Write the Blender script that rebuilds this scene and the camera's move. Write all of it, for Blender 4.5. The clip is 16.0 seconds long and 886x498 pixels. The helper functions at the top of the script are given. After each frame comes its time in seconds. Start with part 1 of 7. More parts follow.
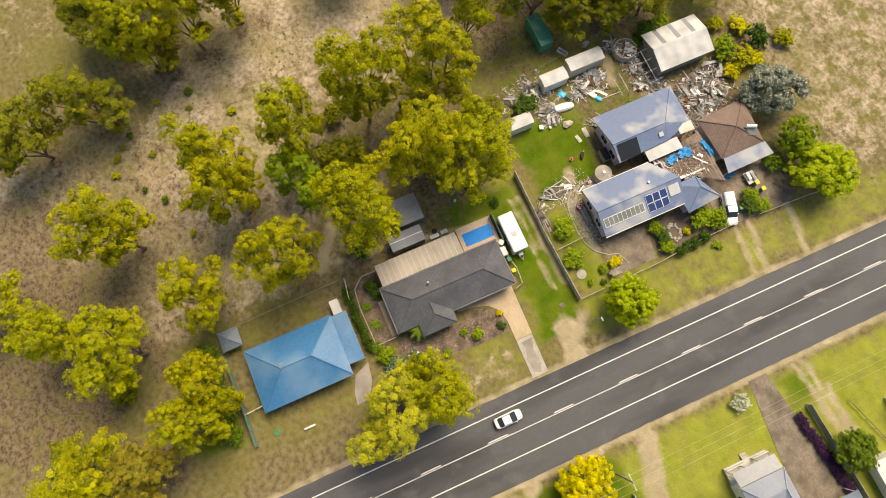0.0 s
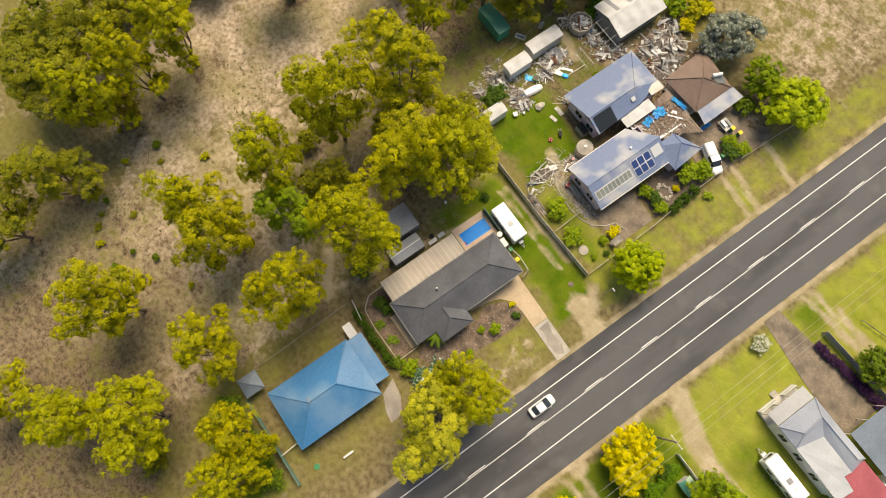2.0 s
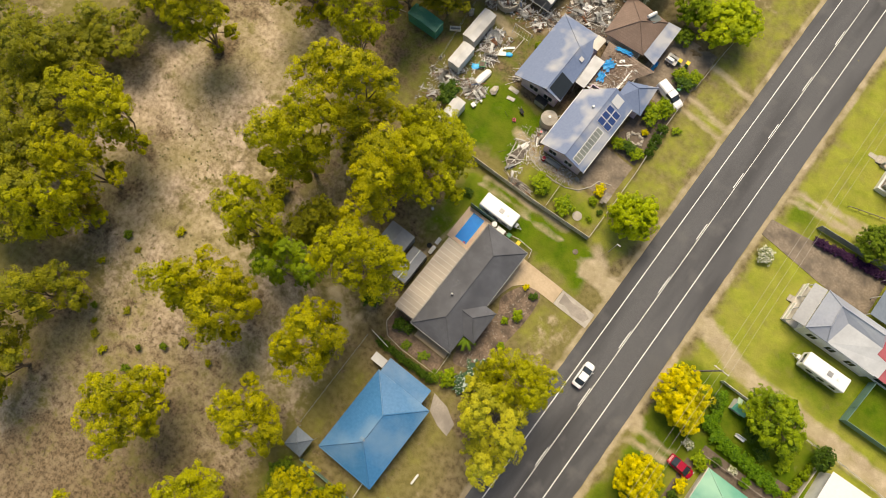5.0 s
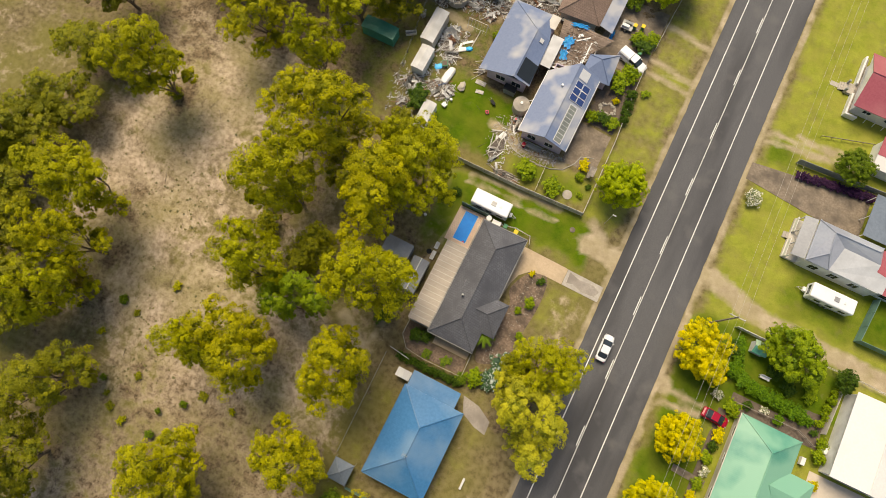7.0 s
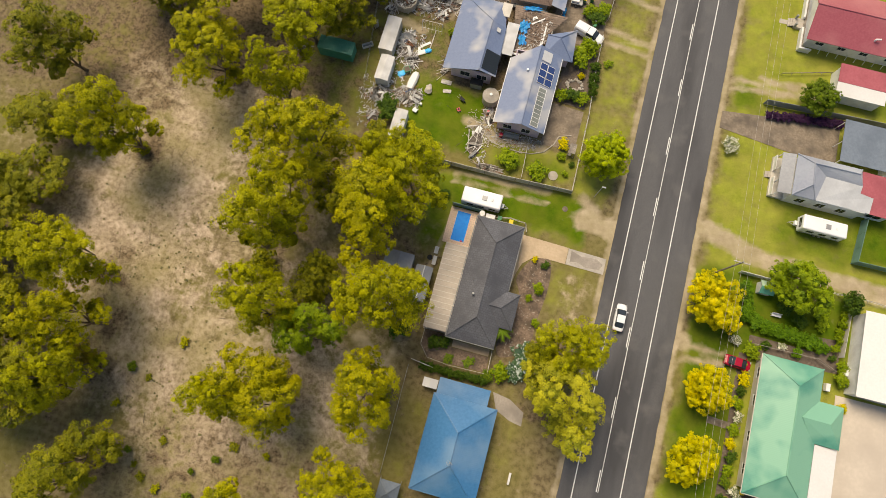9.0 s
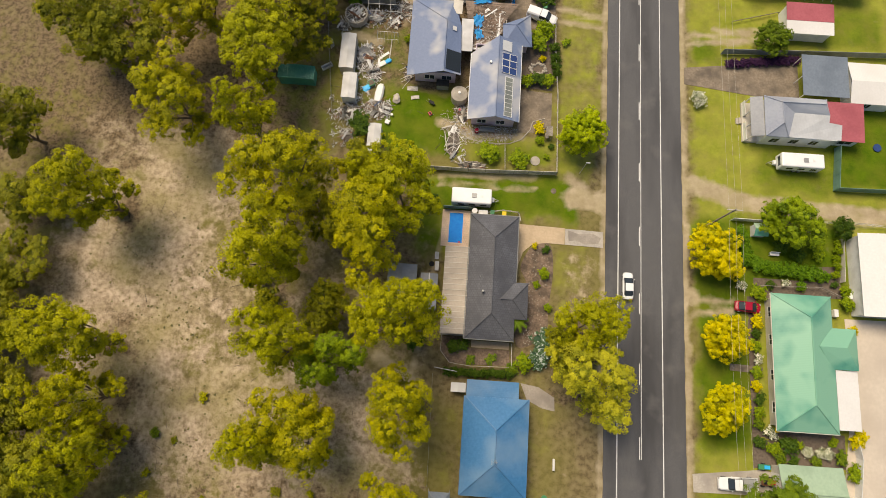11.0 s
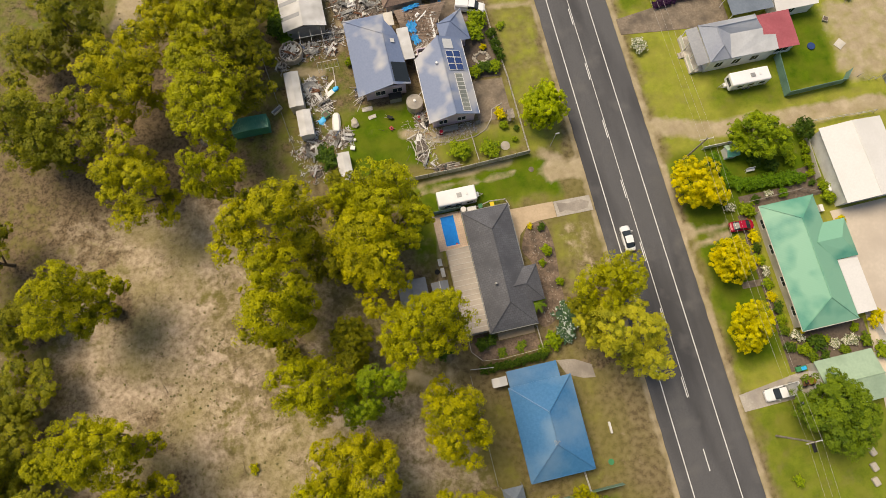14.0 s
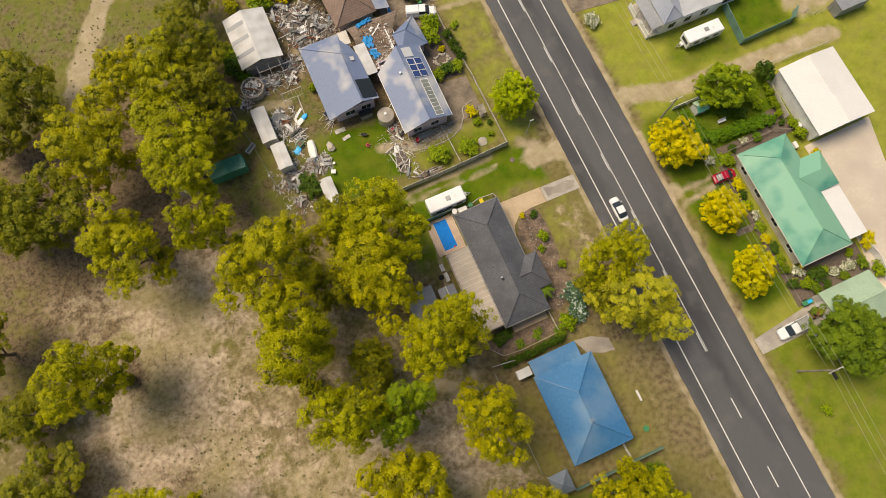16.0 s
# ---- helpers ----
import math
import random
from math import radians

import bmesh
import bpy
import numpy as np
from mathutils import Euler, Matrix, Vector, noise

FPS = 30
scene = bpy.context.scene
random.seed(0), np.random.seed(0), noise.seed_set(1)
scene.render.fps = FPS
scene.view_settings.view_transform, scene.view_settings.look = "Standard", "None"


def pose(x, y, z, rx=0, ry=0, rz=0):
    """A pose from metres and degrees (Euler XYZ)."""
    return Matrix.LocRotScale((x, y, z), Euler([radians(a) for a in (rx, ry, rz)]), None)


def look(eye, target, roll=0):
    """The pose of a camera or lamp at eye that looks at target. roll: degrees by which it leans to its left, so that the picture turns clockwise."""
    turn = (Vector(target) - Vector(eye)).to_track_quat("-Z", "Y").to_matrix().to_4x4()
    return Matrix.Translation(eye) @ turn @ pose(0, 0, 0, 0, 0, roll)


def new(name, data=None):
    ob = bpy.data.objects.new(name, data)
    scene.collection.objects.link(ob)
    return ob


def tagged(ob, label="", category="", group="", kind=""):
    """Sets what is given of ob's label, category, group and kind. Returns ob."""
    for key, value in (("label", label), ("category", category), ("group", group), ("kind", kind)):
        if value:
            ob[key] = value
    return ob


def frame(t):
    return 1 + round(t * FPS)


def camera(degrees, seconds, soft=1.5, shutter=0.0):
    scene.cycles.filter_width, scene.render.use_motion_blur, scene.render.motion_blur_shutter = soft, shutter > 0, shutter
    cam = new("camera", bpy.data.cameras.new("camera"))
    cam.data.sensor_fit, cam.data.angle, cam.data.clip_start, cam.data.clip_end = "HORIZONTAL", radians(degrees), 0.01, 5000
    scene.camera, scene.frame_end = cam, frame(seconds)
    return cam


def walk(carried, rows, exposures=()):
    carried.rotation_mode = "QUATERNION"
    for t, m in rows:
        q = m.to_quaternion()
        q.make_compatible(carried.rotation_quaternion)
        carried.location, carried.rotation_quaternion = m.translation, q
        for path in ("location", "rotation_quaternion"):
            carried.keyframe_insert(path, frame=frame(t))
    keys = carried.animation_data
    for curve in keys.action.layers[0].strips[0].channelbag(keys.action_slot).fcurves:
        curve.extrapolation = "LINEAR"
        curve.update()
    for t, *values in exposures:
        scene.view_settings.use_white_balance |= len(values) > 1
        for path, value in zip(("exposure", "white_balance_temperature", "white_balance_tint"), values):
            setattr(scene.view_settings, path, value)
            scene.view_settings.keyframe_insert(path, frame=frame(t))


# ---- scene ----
cam = camera(74.0, 16.0, soft=0.42)
ROWS = [
    (0.0, -9.94, -5.16, 86.11, 12.96, 0.08, 66.28),
    (0.5, -10.35, -5.90, 86.06, 12.99, 0.21, 63.41),
    (1.0, -10.86, -6.58, 86.06, 12.98, 0.31, 60.57),
    (1.5, -11.45, -7.22, 86.08, 12.93, 0.40, 57.74),
    (2.0, -12.11, -7.82, 86.12, 12.85, 0.46, 54.92),
    (2.5, -12.83, -8.39, 86.17, 12.76, 0.51, 52.12),
    (3.0, -13.60, -8.93, 86.23, 12.66, 0.54, 49.32),
    (3.5, -14.41, -9.45, 86.30, 12.56, 0.55, 46.52),
    (4.0, -15.25, -9.95, 86.36, 12.45, 0.55, 43.72),
    (6.5, -19.89, -12.07, 86.56, 12.03, 0.32, 29.62),
    (7.0, -20.87, -12.41, 86.57, 11.99, 0.24, 26.78),
    (7.5, -21.88, -12.71, 86.57, 11.96, 0.15, 23.93),
    (8.0, -22.90, -12.98, 86.57, 11.95, 0.06, 21.07),
    (8.5, -23.92, -13.21, 86.57, 11.95, -0.03, 18.21),
    (9.0, -24.96, -13.39, 86.56, 11.96, -0.13, 15.35),
    (11.5, -30.14, -13.63, 86.59, 12.19, -0.55, 1.13),
    (12.0, -31.15, -13.54, 86.63, 12.25, -0.60, -1.68),
    (12.5, -32.13, -13.40, 86.68, 12.32, -0.65, -4.48),
    (13.0, -33.08, -13.21, 86.75, 12.38, -0.68, -7.26),
    (13.5, -33.99, -12.97, 86.83, 12.45, -0.68, -10.04),
    (14.0, -34.85, -12.69, 86.92, 12.50, -0.67, -12.81),
    (14.5, -35.66, -12.36, 87.02, 12.56, -0.64, -15.57),
    (15.0, -36.42, -12.00, 87.13, 12.60, -0.58, -18.34),
    (15.5, -37.10, -11.60, 87.23, 12.64, -0.50, -21.13),
    (16.0, -37.70, -11.16, 87.32, 12.68, -0.40, -23.96),
]
walk(cam, [(t, pose(x, y, z, rx, ry, rz)) for t, x, y, z, rx, ry, rz in ROWS], [(0.0, 0.71, 8250, 10), (4.0, 0.66, 8200, 10), (8.0, 0.50, 8050, 11), (16.0, 0.37, 8000, 12)])

# ---- world and light ----
world = bpy.data.worlds.new("world")
scene.world = world
world.use_nodes = True
sky = world.node_tree.nodes.new("ShaderNodeTexSky")
sky.sky_type = "NISHITA"
sky.sun_disc = False
SUN_DIR = Vector((-0.36, 0.46, 0.98)).normalized()
sky.sun_elevation = math.asin(SUN_DIR.z)
sky.sun_rotation = math.atan2(SUN_DIR.x, SUN_DIR.y)
world.node_tree.links.new(sky.outputs[0], world.node_tree.nodes["Background"].inputs[0])
world.node_tree.nodes["Background"].inputs[1].default_value = 0.09
sun = new("sun", bpy.data.lights.new("sun", "SUN"))
sun.data.energy, sun.data.angle, sun.data.color = 2.75, radians(36), (1.0, 0.93, 0.81)
sun.matrix_world = look(SUN_DIR * 200, (0, 0, 0))


# ---- materials ----
def nodes_of(name):
    m = bpy.data.materials.new(name)
    m.use_nodes = True
    nt = m.node_tree
    return m, nt, nt.nodes["Principled BSDF"]


def ramp_mix(nt, fac, a, b):
    n = nt.nodes.new("ShaderNodeMix")
    n.data_type = "RGBA"
    nt.links.new(fac, n.inputs["Factor"])
    for sock, v in ((n.inputs[6], a), (n.inputs[7], b)):
        if isinstance(v, tuple):
            sock.default_value = (*v, 1)
        else:
            nt.links.new(v, sock)
    return n.outputs[2]


def noise_of(nt, scale, detail=4, lo=0.35, hi=0.65, coord="Object", stretch=None, rough=0.5):
    tc = nt.nodes.new("ShaderNodeTexCoord")
    out = tc.outputs[coord]
    if stretch:
        mp = nt.nodes.new("ShaderNodeMapping")
        mp.inputs["Scale"].default_value = stretch
        nt.links.new(out, mp.inputs[0])
        out = mp.outputs[0]
    n = nt.nodes.new("ShaderNodeTexNoise")
    n.inputs["Scale"].default_value, n.inputs["Detail"].default_value = scale, detail
    n.inputs["Roughness"].default_value = rough
    nt.links.new(out, n.inputs["Vector"])
    r = nt.nodes.new("ShaderNodeMapRange")
    r.inputs[1].default_value, r.inputs[2].default_value = lo, hi
    nt.links.new(n.outputs[0], r.inputs[0])
    return r.outputs[0]


def bump_of(nt, bsdf, height, strength=0.4, distance=0.02):
    b = nt.nodes.new("ShaderNodeBump")
    b.inputs["Strength"].default_value, b.inputs["Distance"].default_value = strength, distance
    nt.links.new(height, b.inputs["Height"])
    nt.links.new(b.outputs[0], bsdf.inputs["Normal"])


def paint(name, a, b, c=None, rough=0.6, metal=0.0, fine=6.0, broad=0.4, bump=0.25, spec=0.5, stretch=None):
    """A worn surface: two tones over fine grain, a third in broad stains."""
    m, nt, bs = nodes_of(name)
    f = noise_of(nt, fine, 5, 0.3, 0.7, stretch=stretch)
    col = ramp_mix(nt, f, a, b)
    col = ramp_mix(nt, noise_of(nt, broad, 3, 0.42, 0.68), col, c or tuple(0.75 * v for v in a))
    nt.links.new(col, bs.inputs["Base Color"])
    bs.inputs["Roughness"].default_value, bs.inputs["Metallic"].default_value = rough, metal
    bs.inputs["Specular IOR Level"].default_value = spec
    bump_of(nt, bs, f, bump, 0.01)
    return m


def sheet_metal(name, a, b, along="x", pitch=0.76, rough=0.36, sheen_fade=None, edge=(0.42, 0.75), patch=0.16):
    """Painted sheet roofing: faint ribs at a sheet's pitch, soft weathering, sky sheen painted in as pale patches,
    rust-free.
    """
    m, nt, bs = nodes_of(name)
    tc = nt.nodes.new("ShaderNodeTexCoord")
    w = nt.nodes.new("ShaderNodeTexWave")
    w.bands_direction = along.upper()
    w.inputs["Scale"].default_value = math.pi * 2 / pitch / 20 * 3.18
    w.inputs["Distortion"].default_value = 0.0
    nt.links.new(tc.outputs["Object"], w.inputs["Vector"])
    f = noise_of(nt, 3.0, 5, 0.3, 0.7)
    col = ramp_mix(nt, f, a, b)
    # Pale patches paint in reflected cloud; a darker tone is plain weathering.
    if sheen_fade:
        col = ramp_mix(nt, noise_of(nt, patch, 3, *edge), col, sheen_fade)
    else:
        col = ramp_mix(nt, noise_of(nt, 0.3, 3, 0.45, 0.75), col, tuple(0.8 * v for v in a))
    nt.links.new(col, bs.inputs["Base Color"])
    bs.inputs["Roughness"].default_value = rough
    bs.inputs["Specular IOR Level"].default_value = 0.4
    bump_of(nt, bs, w.outputs[0], 0.12, 0.02)
    return m


def leaf_mat(name, a, b, c, speck=None, share=0.2):
    """Leaves: tone by leaf and by tree, lit through a little."""
    m, nt, bs = nodes_of(name)
    g = nt.nodes.new("ShaderNodeNewGeometry")
    oi = nt.nodes.new("ShaderNodeObjectInfo")
    y = nt.nodes.new("ShaderNodeAttribute")
    y.attribute_name = "tone_light"
    def weighed(out, k):
        n = nt.nodes.new("ShaderNodeMath")
        n.operation = "MULTIPLY"
        n.inputs[1].default_value = k
        nt.links.new(out, n.inputs[0])
        return n.outputs[0]
    # Inner tone: greener, and darkened to put shade between tufts into the colour.
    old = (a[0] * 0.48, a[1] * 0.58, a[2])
    col = ramp_mix(nt, noise_of(nt, 0.8, 3, 0.25, 0.75), a, b)
    col = ramp_mix(nt, weighed(g.outputs["Random Per Island"], 0.10), col, a)
    col = ramp_mix(nt, weighed(oi.outputs["Random"], 0.6), col, c)
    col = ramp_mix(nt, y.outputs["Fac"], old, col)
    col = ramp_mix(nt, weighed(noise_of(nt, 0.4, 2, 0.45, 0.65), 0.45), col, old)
    if speck:
        st = nt.nodes.new("ShaderNodeMath")
        st.operation = "GREATER_THAN"
        st.inputs[1].default_value = 1 - share
        nt.links.new(g.outputs["Random Per Island"], st.inputs[0])
        col = ramp_mix(nt, st.outputs[0], col, speck)
    nt.links.new(col, bs.inputs["Base Color"])
    bs.inputs["Roughness"].default_value = 0.6
    bs.inputs["Specular IOR Level"].default_value = 0.25
    tr = nt.nodes.new("ShaderNodeBsdfTranslucent")
    nt.links.new(col, tr.inputs[0])
    mx = nt.nodes.new("ShaderNodeMixShader")
    mx.inputs[0].default_value = 0.22
    nt.links.new(bs.outputs[0], mx.inputs[1])
    nt.links.new(tr.outputs[0], mx.inputs[2])
    nt.links.new(mx.outputs[0], nt.nodes["Material Output"].inputs[0])
    return m


LEAF_GUM = leaf_mat("gum leaves", (0.41, 0.365, 0.005), (0.86, 0.765, 0.006), (0.52, 0.58, 0.007))
LEAF_PALE = leaf_mat("pale gum leaves", (0.52, 0.48, 0.02), (0.86, 0.77, 0.04), (0.64, 0.6, 0.03))
LEAF_DARK = leaf_mat("dark gum leaves", (0.24, 0.24, 0.006), (0.54, 0.50, 0.009), (0.34, 0.335, 0.009))
LEAF_GREEN = leaf_mat("green leaves", (0.26, 0.37, 0.008), (0.50, 0.60, 0.012), (0.37, 0.47, 0.012))
LEAF_LIME = leaf_mat("lime leaves", (0.46, 0.55, 0.008), (0.78, 0.84, 0.012), (0.62, 0.68, 0.01))
LEAF_MID = leaf_mat("mid green leaves", (0.15, 0.235, 0.008), (0.31, 0.42, 0.014), (0.22, 0.31, 0.011))
LEAF_HEDGE = leaf_mat("hedge leaves", (0.12, 0.26, 0.006), (0.27, 0.47, 0.010), (0.18, 0.34, 0.008))
LEAF_DEEP = leaf_mat("deep green leaves", (0.065, 0.14, 0.008), (0.16, 0.26, 0.014), (0.11, 0.19, 0.011))
LEAF_GOLD = leaf_mat("golden leaves", (0.86, 0.68, 0.006), (0.96, 0.82, 0.012), (0.9, 0.78, 0.01))
LEAF_LEMON = leaf_mat("lemon leaves", (0.74, 0.62, 0.006), (0.95, 0.83, 0.010), (0.80, 0.72, 0.008))
LEAF_GREY = leaf_mat("grey leaves", (0.20, 0.225, 0.12), (0.36, 0.38, 0.25), (0.27, 0.30, 0.17), (0.72, 0.73, 0.66))
LEAF_WHITE = leaf_mat("white blossom", (0.25, 0.30, 0.08), (0.40, 0.42, 0.16), (0.3, 0.34, 0.12), (0.95, 0.92, 0.8), 0.42)
LEAF_PURPLE = leaf_mat("purple leaves", (0.05, 0.012, 0.05), (0.13, 0.04, 0.12), (0.08, 0.03, 0.07))
LEAF_DRY = leaf_mat("dry leaves", (0.38, 0.30, 0.02), (0.60, 0.48, 0.03), (0.46, 0.36, 0.025))
LEAF_CYCAD = leaf_mat("blue grey leaves", (0.07, 0.15, 0.05), (0.16, 0.28, 0.12), (0.10, 0.2, 0.08), (0.62, 0.70, 0.66))
GRASS_TUFT = leaf_mat("dry tufts", (0.22, 0.20, 0.06), (0.40, 0.33, 0.14), (0.28, 0.24, 0.08))
BARK = paint("bark", (0.13, 0.10, 0.07), (0.24, 0.19, 0.14), (0.08, 0.06, 0.045), 0.9, fine=5, bump=0.6)

ASPHALT, _nt, _b = nodes_of("asphalt")
_f = noise_of(_nt, 9, 6, 0.3, 0.7)
_c = ramp_mix(_nt, _f, (0.078, 0.079, 0.084), (0.116, 0.116, 0.121))
_c = ramp_mix(_nt, noise_of(_nt, 0.16, 4, 0.46, 0.62, stretch=(1.0, 0.22, 1.0)), _c, (0.056, 0.056, 0.060))
_c = ramp_mix(_nt, noise_of(_nt, 0.25, 4, 0.55, 0.8), _c, (0.130, 0.127, 0.126))
_nt.links.new(_c, _b.inputs["Base Color"])
_b.inputs["Roughness"].default_value = 0.8
bump_of(_nt, _b, _f, 0.4, 0.01)
LINE = paint("road paint", (0.72, 0.72, 0.70), (0.82, 0.82, 0.80), (0.6, 0.6, 0.58), 0.6, fine=8, broad=1.0)
CONCRETE = paint("concrete", (0.40, 0.36, 0.31), (0.50, 0.46, 0.40), (0.30, 0.27, 0.24), 0.85, fine=4, broad=0.35)
CONC_TAN = paint("tan concrete", (0.50, 0.38, 0.25), (0.58, 0.45, 0.31), (0.42, 0.32, 0.21), 0.85, fine=3, broad=0.4)
CONC_DARK = paint("stained concrete", (0.19, 0.15, 0.11), (0.29, 0.235, 0.175), (0.13, 0.105, 0.08), 0.9, fine=3, broad=0.5)
CONC_WORN = paint("worn concrete", (0.31, 0.275, 0.235), (0.40, 0.355, 0.305), (0.25, 0.22, 0.19), 0.85, fine=4, broad=0.4)
CONC_PALE = paint("pale concrete", (0.56, 0.49, 0.40), (0.62, 0.54, 0.45), (0.50, 0.43, 0.355), 0.85, fine=2, broad=0.15)
SOIL = paint("garden soil", (0.10, 0.075, 0.055), (0.19, 0.15, 0.12), (0.14, 0.11, 0.085), 0.95, fine=3, broad=0.7, bump=0.8)
MULCH = paint("mulch", (0.13, 0.09, 0.065), (0.29, 0.21, 0.155), (0.10, 0.075, 0.055), 0.95, fine=3.5, broad=0.8, bump=0.8)
# Lighter patch colours below are sky glare put into the paint.
ROOF_BLUE = sheet_metal("blue steel roof", (0.035, 0.17, 0.36), (0.05, 0.20, 0.42), "y", sheen_fade=(0.17, 0.30, 0.45))
ROOF_PALE_BLUE = sheet_metal("pale blue steel roof", (0.15, 0.205, 0.335), (0.18, 0.235, 0.37), "y", rough=0.5, sheen_fade=(0.42, 0.43, 0.46), edge=(0.52, 0.62), patch=0.14)
ROOF_GREEN = sheet_metal("green steel roof", (0.065, 0.285, 0.215), (0.09, 0.325, 0.24), "y", sheen_fade=(0.20, 0.45, 0.32), edge=(0.50, 0.58), patch=0.11)
ROOF_LIGHT_GREEN = sheet_metal("pale green steel roof", (0.32, 0.45, 0.32), (0.38, 0.51, 0.37), "x")
ROOF_RED = sheet_metal("red steel roof", (0.35, 0.085, 0.11), (0.41, 0.11, 0.135), "y", sheen_fade=(0.47, 0.17, 0.18))
ROOF_PINK = sheet_metal("faded red roof", (0.40, 0.10, 0.12), (0.46, 0.13, 0.15), "y")
ROOF_GREY = sheet_metal("grey steel roof", (0.29, 0.32, 0.39), (0.34, 0.37, 0.44), "y", sheen_fade=(0.46, 0.49, 0.54))
ROOF_ASH = sheet_metal("ash grey steel roof", (0.53, 0.55, 0.57), (0.59, 0.61, 0.63), "x")
ROOF_DULL = sheet_metal("dull grey steel roof", (0.27, 0.285, 0.31), (0.32, 0.335, 0.36), "y")
ROOF_STEEL = sheet_metal("slate grey steel roof", (0.16, 0.20, 0.25), (0.20, 0.24, 0.29), "x")
ROOF_WHITE = sheet_metal("white steel roof", (0.72, 0.71, 0.69), (0.77, 0.76, 0.74), "x", sheen_fade=(0.66, 0.65, 0.62))
ROOF_SHED = paint("weathered grey roof", (0.57, 0.57, 0.57), (0.68, 0.68, 0.68), (0.45, 0.45, 0.44), 0.7, fine=2, broad=0.5)
PERGOLA = paint("patio sheeting", (0.45, 0.38, 0.31), (0.53, 0.46, 0.38), (0.40, 0.34, 0.28), 0.6, fine=4)
CREAM = paint("cream boards", (0.58, 0.54, 0.47), (0.65, 0.61, 0.54), (0.48, 0.45, 0.39), 0.6, fine=4)
WHITE = paint("white paint", (0.76, 0.76, 0.75), (0.82, 0.82, 0.80), (0.64, 0.63, 0.61), 0.45, fine=3, broad=0.6)
LILAC = paint("lilac boards", (0.62, 0.51, 0.62), (0.68, 0.57, 0.68), (0.54, 0.45, 0.54), 0.6, fine=4)
BRICKWALL = paint("brown brick wall", (0.24, 0.15, 0.10), (0.34, 0.22, 0.15), (0.2, 0.13, 0.09), 0.85, fine=6)
TIMBER = paint("grey timber", (0.24, 0.21, 0.18), (0.38, 0.34, 0.29), (0.17, 0.15, 0.13), 0.85, fine=6, broad=1.2)
TIMBER_PALE = paint("pale timber", (0.46, 0.43, 0.385), (0.68, 0.65, 0.60), (0.36, 0.33, 0.29), 0.8, fine=6, broad=1.2)
RUST = paint("rusted steel", (0.26, 0.11, 0.06), (0.36, 0.18, 0.10), (0.18, 0.08, 0.05), 0.9, fine=5, broad=0.9)
STEEL = paint("galvanised steel", (0.36, 0.37, 0.37), (0.47, 0.48, 0.48), (0.28, 0.28, 0.28), 0.5, 0.3, fine=6)
FENCE_GREEN = paint("green sheet fence", (0.12, 0.24, 0.20), (0.16, 0.29, 0.25), (0.10, 0.2, 0.17), 0.5, fine=4)
FENCE_GREY = paint("grey sheet fence", (0.24, 0.25, 0.25), (0.31, 0.32, 0.31), (0.2, 0.21, 0.2), 0.6, fine=4)
GREEN_TIN = sheet_metal("dark green tin", (0.04, 0.27, 0.19), (0.07, 0.33, 0.235), "x", pitch=0.3)
TARP = paint("blue tarpaulin", (0.005, 0.46, 0.92), (0.01, 0.56, 0.95), (0.005, 0.38, 0.85), 0.4, fine=3, broad=1.5)
RUBBER = paint("rubber", (0.018, 0.018, 0.018), (0.03, 0.03, 0.03), (0.02, 0.02, 0.02), 0.85)
BLACK = paint("black sheet", (0.012, 0.018, 0.024), (0.02, 0.027, 0.034), (0.014, 0.02, 0.026), 0.4)
SOLAR = paint("solar cells", (0.025, 0.055, 0.17), (0.035, 0.075, 0.22), (0.03, 0.06, 0.19), 0.2, fine=10, bump=0.02)
SOLAR_OLD = paint("solar collector", (0.20, 0.22, 0.20), (0.28, 0.30, 0.27), (0.17, 0.19, 0.18), 0.35, fine=8, bump=0.05)
PLASTIC_YELLOW = paint("yellow plastic", (0.75, 0.55, 0.01), (0.8, 0.6, 0.02), (0.7, 0.5, 0.01), 0.5)
PLASTIC_GREEN = paint("green plastic", (0.03, 0.22, 0.09), (0.05, 0.27, 0.12), (0.03, 0.18, 0.07), 0.5)
PLASTIC_RED = paint("red plastic", (0.55, 0.03, 0.06), (0.62, 0.05, 0.08), (0.45, 0.03, 0.05), 0.45)
CAR_WHITE = paint("white car paint", (0.80, 0.81, 0.82), (0.84, 0.85, 0.86), (0.78, 0.79, 0.8), 0.25, fine=2, bump=0.02)
CAR_RED = paint("red car paint", (0.36, 0.008, 0.03), (0.42, 0.012, 0.04), (0.34, 0.008, 0.03), 0.25, fine=2, bump=0.02)
STONE = paint("pale stone", (0.42, 0.38, 0.32), (0.55, 0.50, 0.43), (0.32, 0.29, 0.25), 0.85, fine=4)
RUBBLE = paint("grey rubble", (0.085, 0.07, 0.058), (0.24, 0.21, 0.18), (0.10, 0.08, 0.065), 0.95, fine=2.2, broad=1.2, bump=1.0)
OLD_BOARD = paint("weathered brown boards", (0.22, 0.16, 0.12), (0.34, 0.26, 0.205), (0.15, 0.115, 0.09), 0.9, fine=3, broad=0.7)
BROWN_BOARD = paint("brown boards", (0.20, 0.13, 0.09), (0.32, 0.23, 0.17), (0.14, 0.10, 0.075), 0.9, fine=4, broad=1.0)
CLEAR = paint("tank plastic", (0.50, 0.46, 0.38), (0.60, 0.55, 0.46), (0.42, 0.38, 0.31), 0.6, fine=3)

GLASS, _nt, _b = nodes_of("dark window glass")
_b.inputs["Base Color"].default_value = (0.03, 0.04, 0.05, 1)
_b.inputs["Roughness"].default_value, _b.inputs["IOR"].default_value = 0.06, 1.5

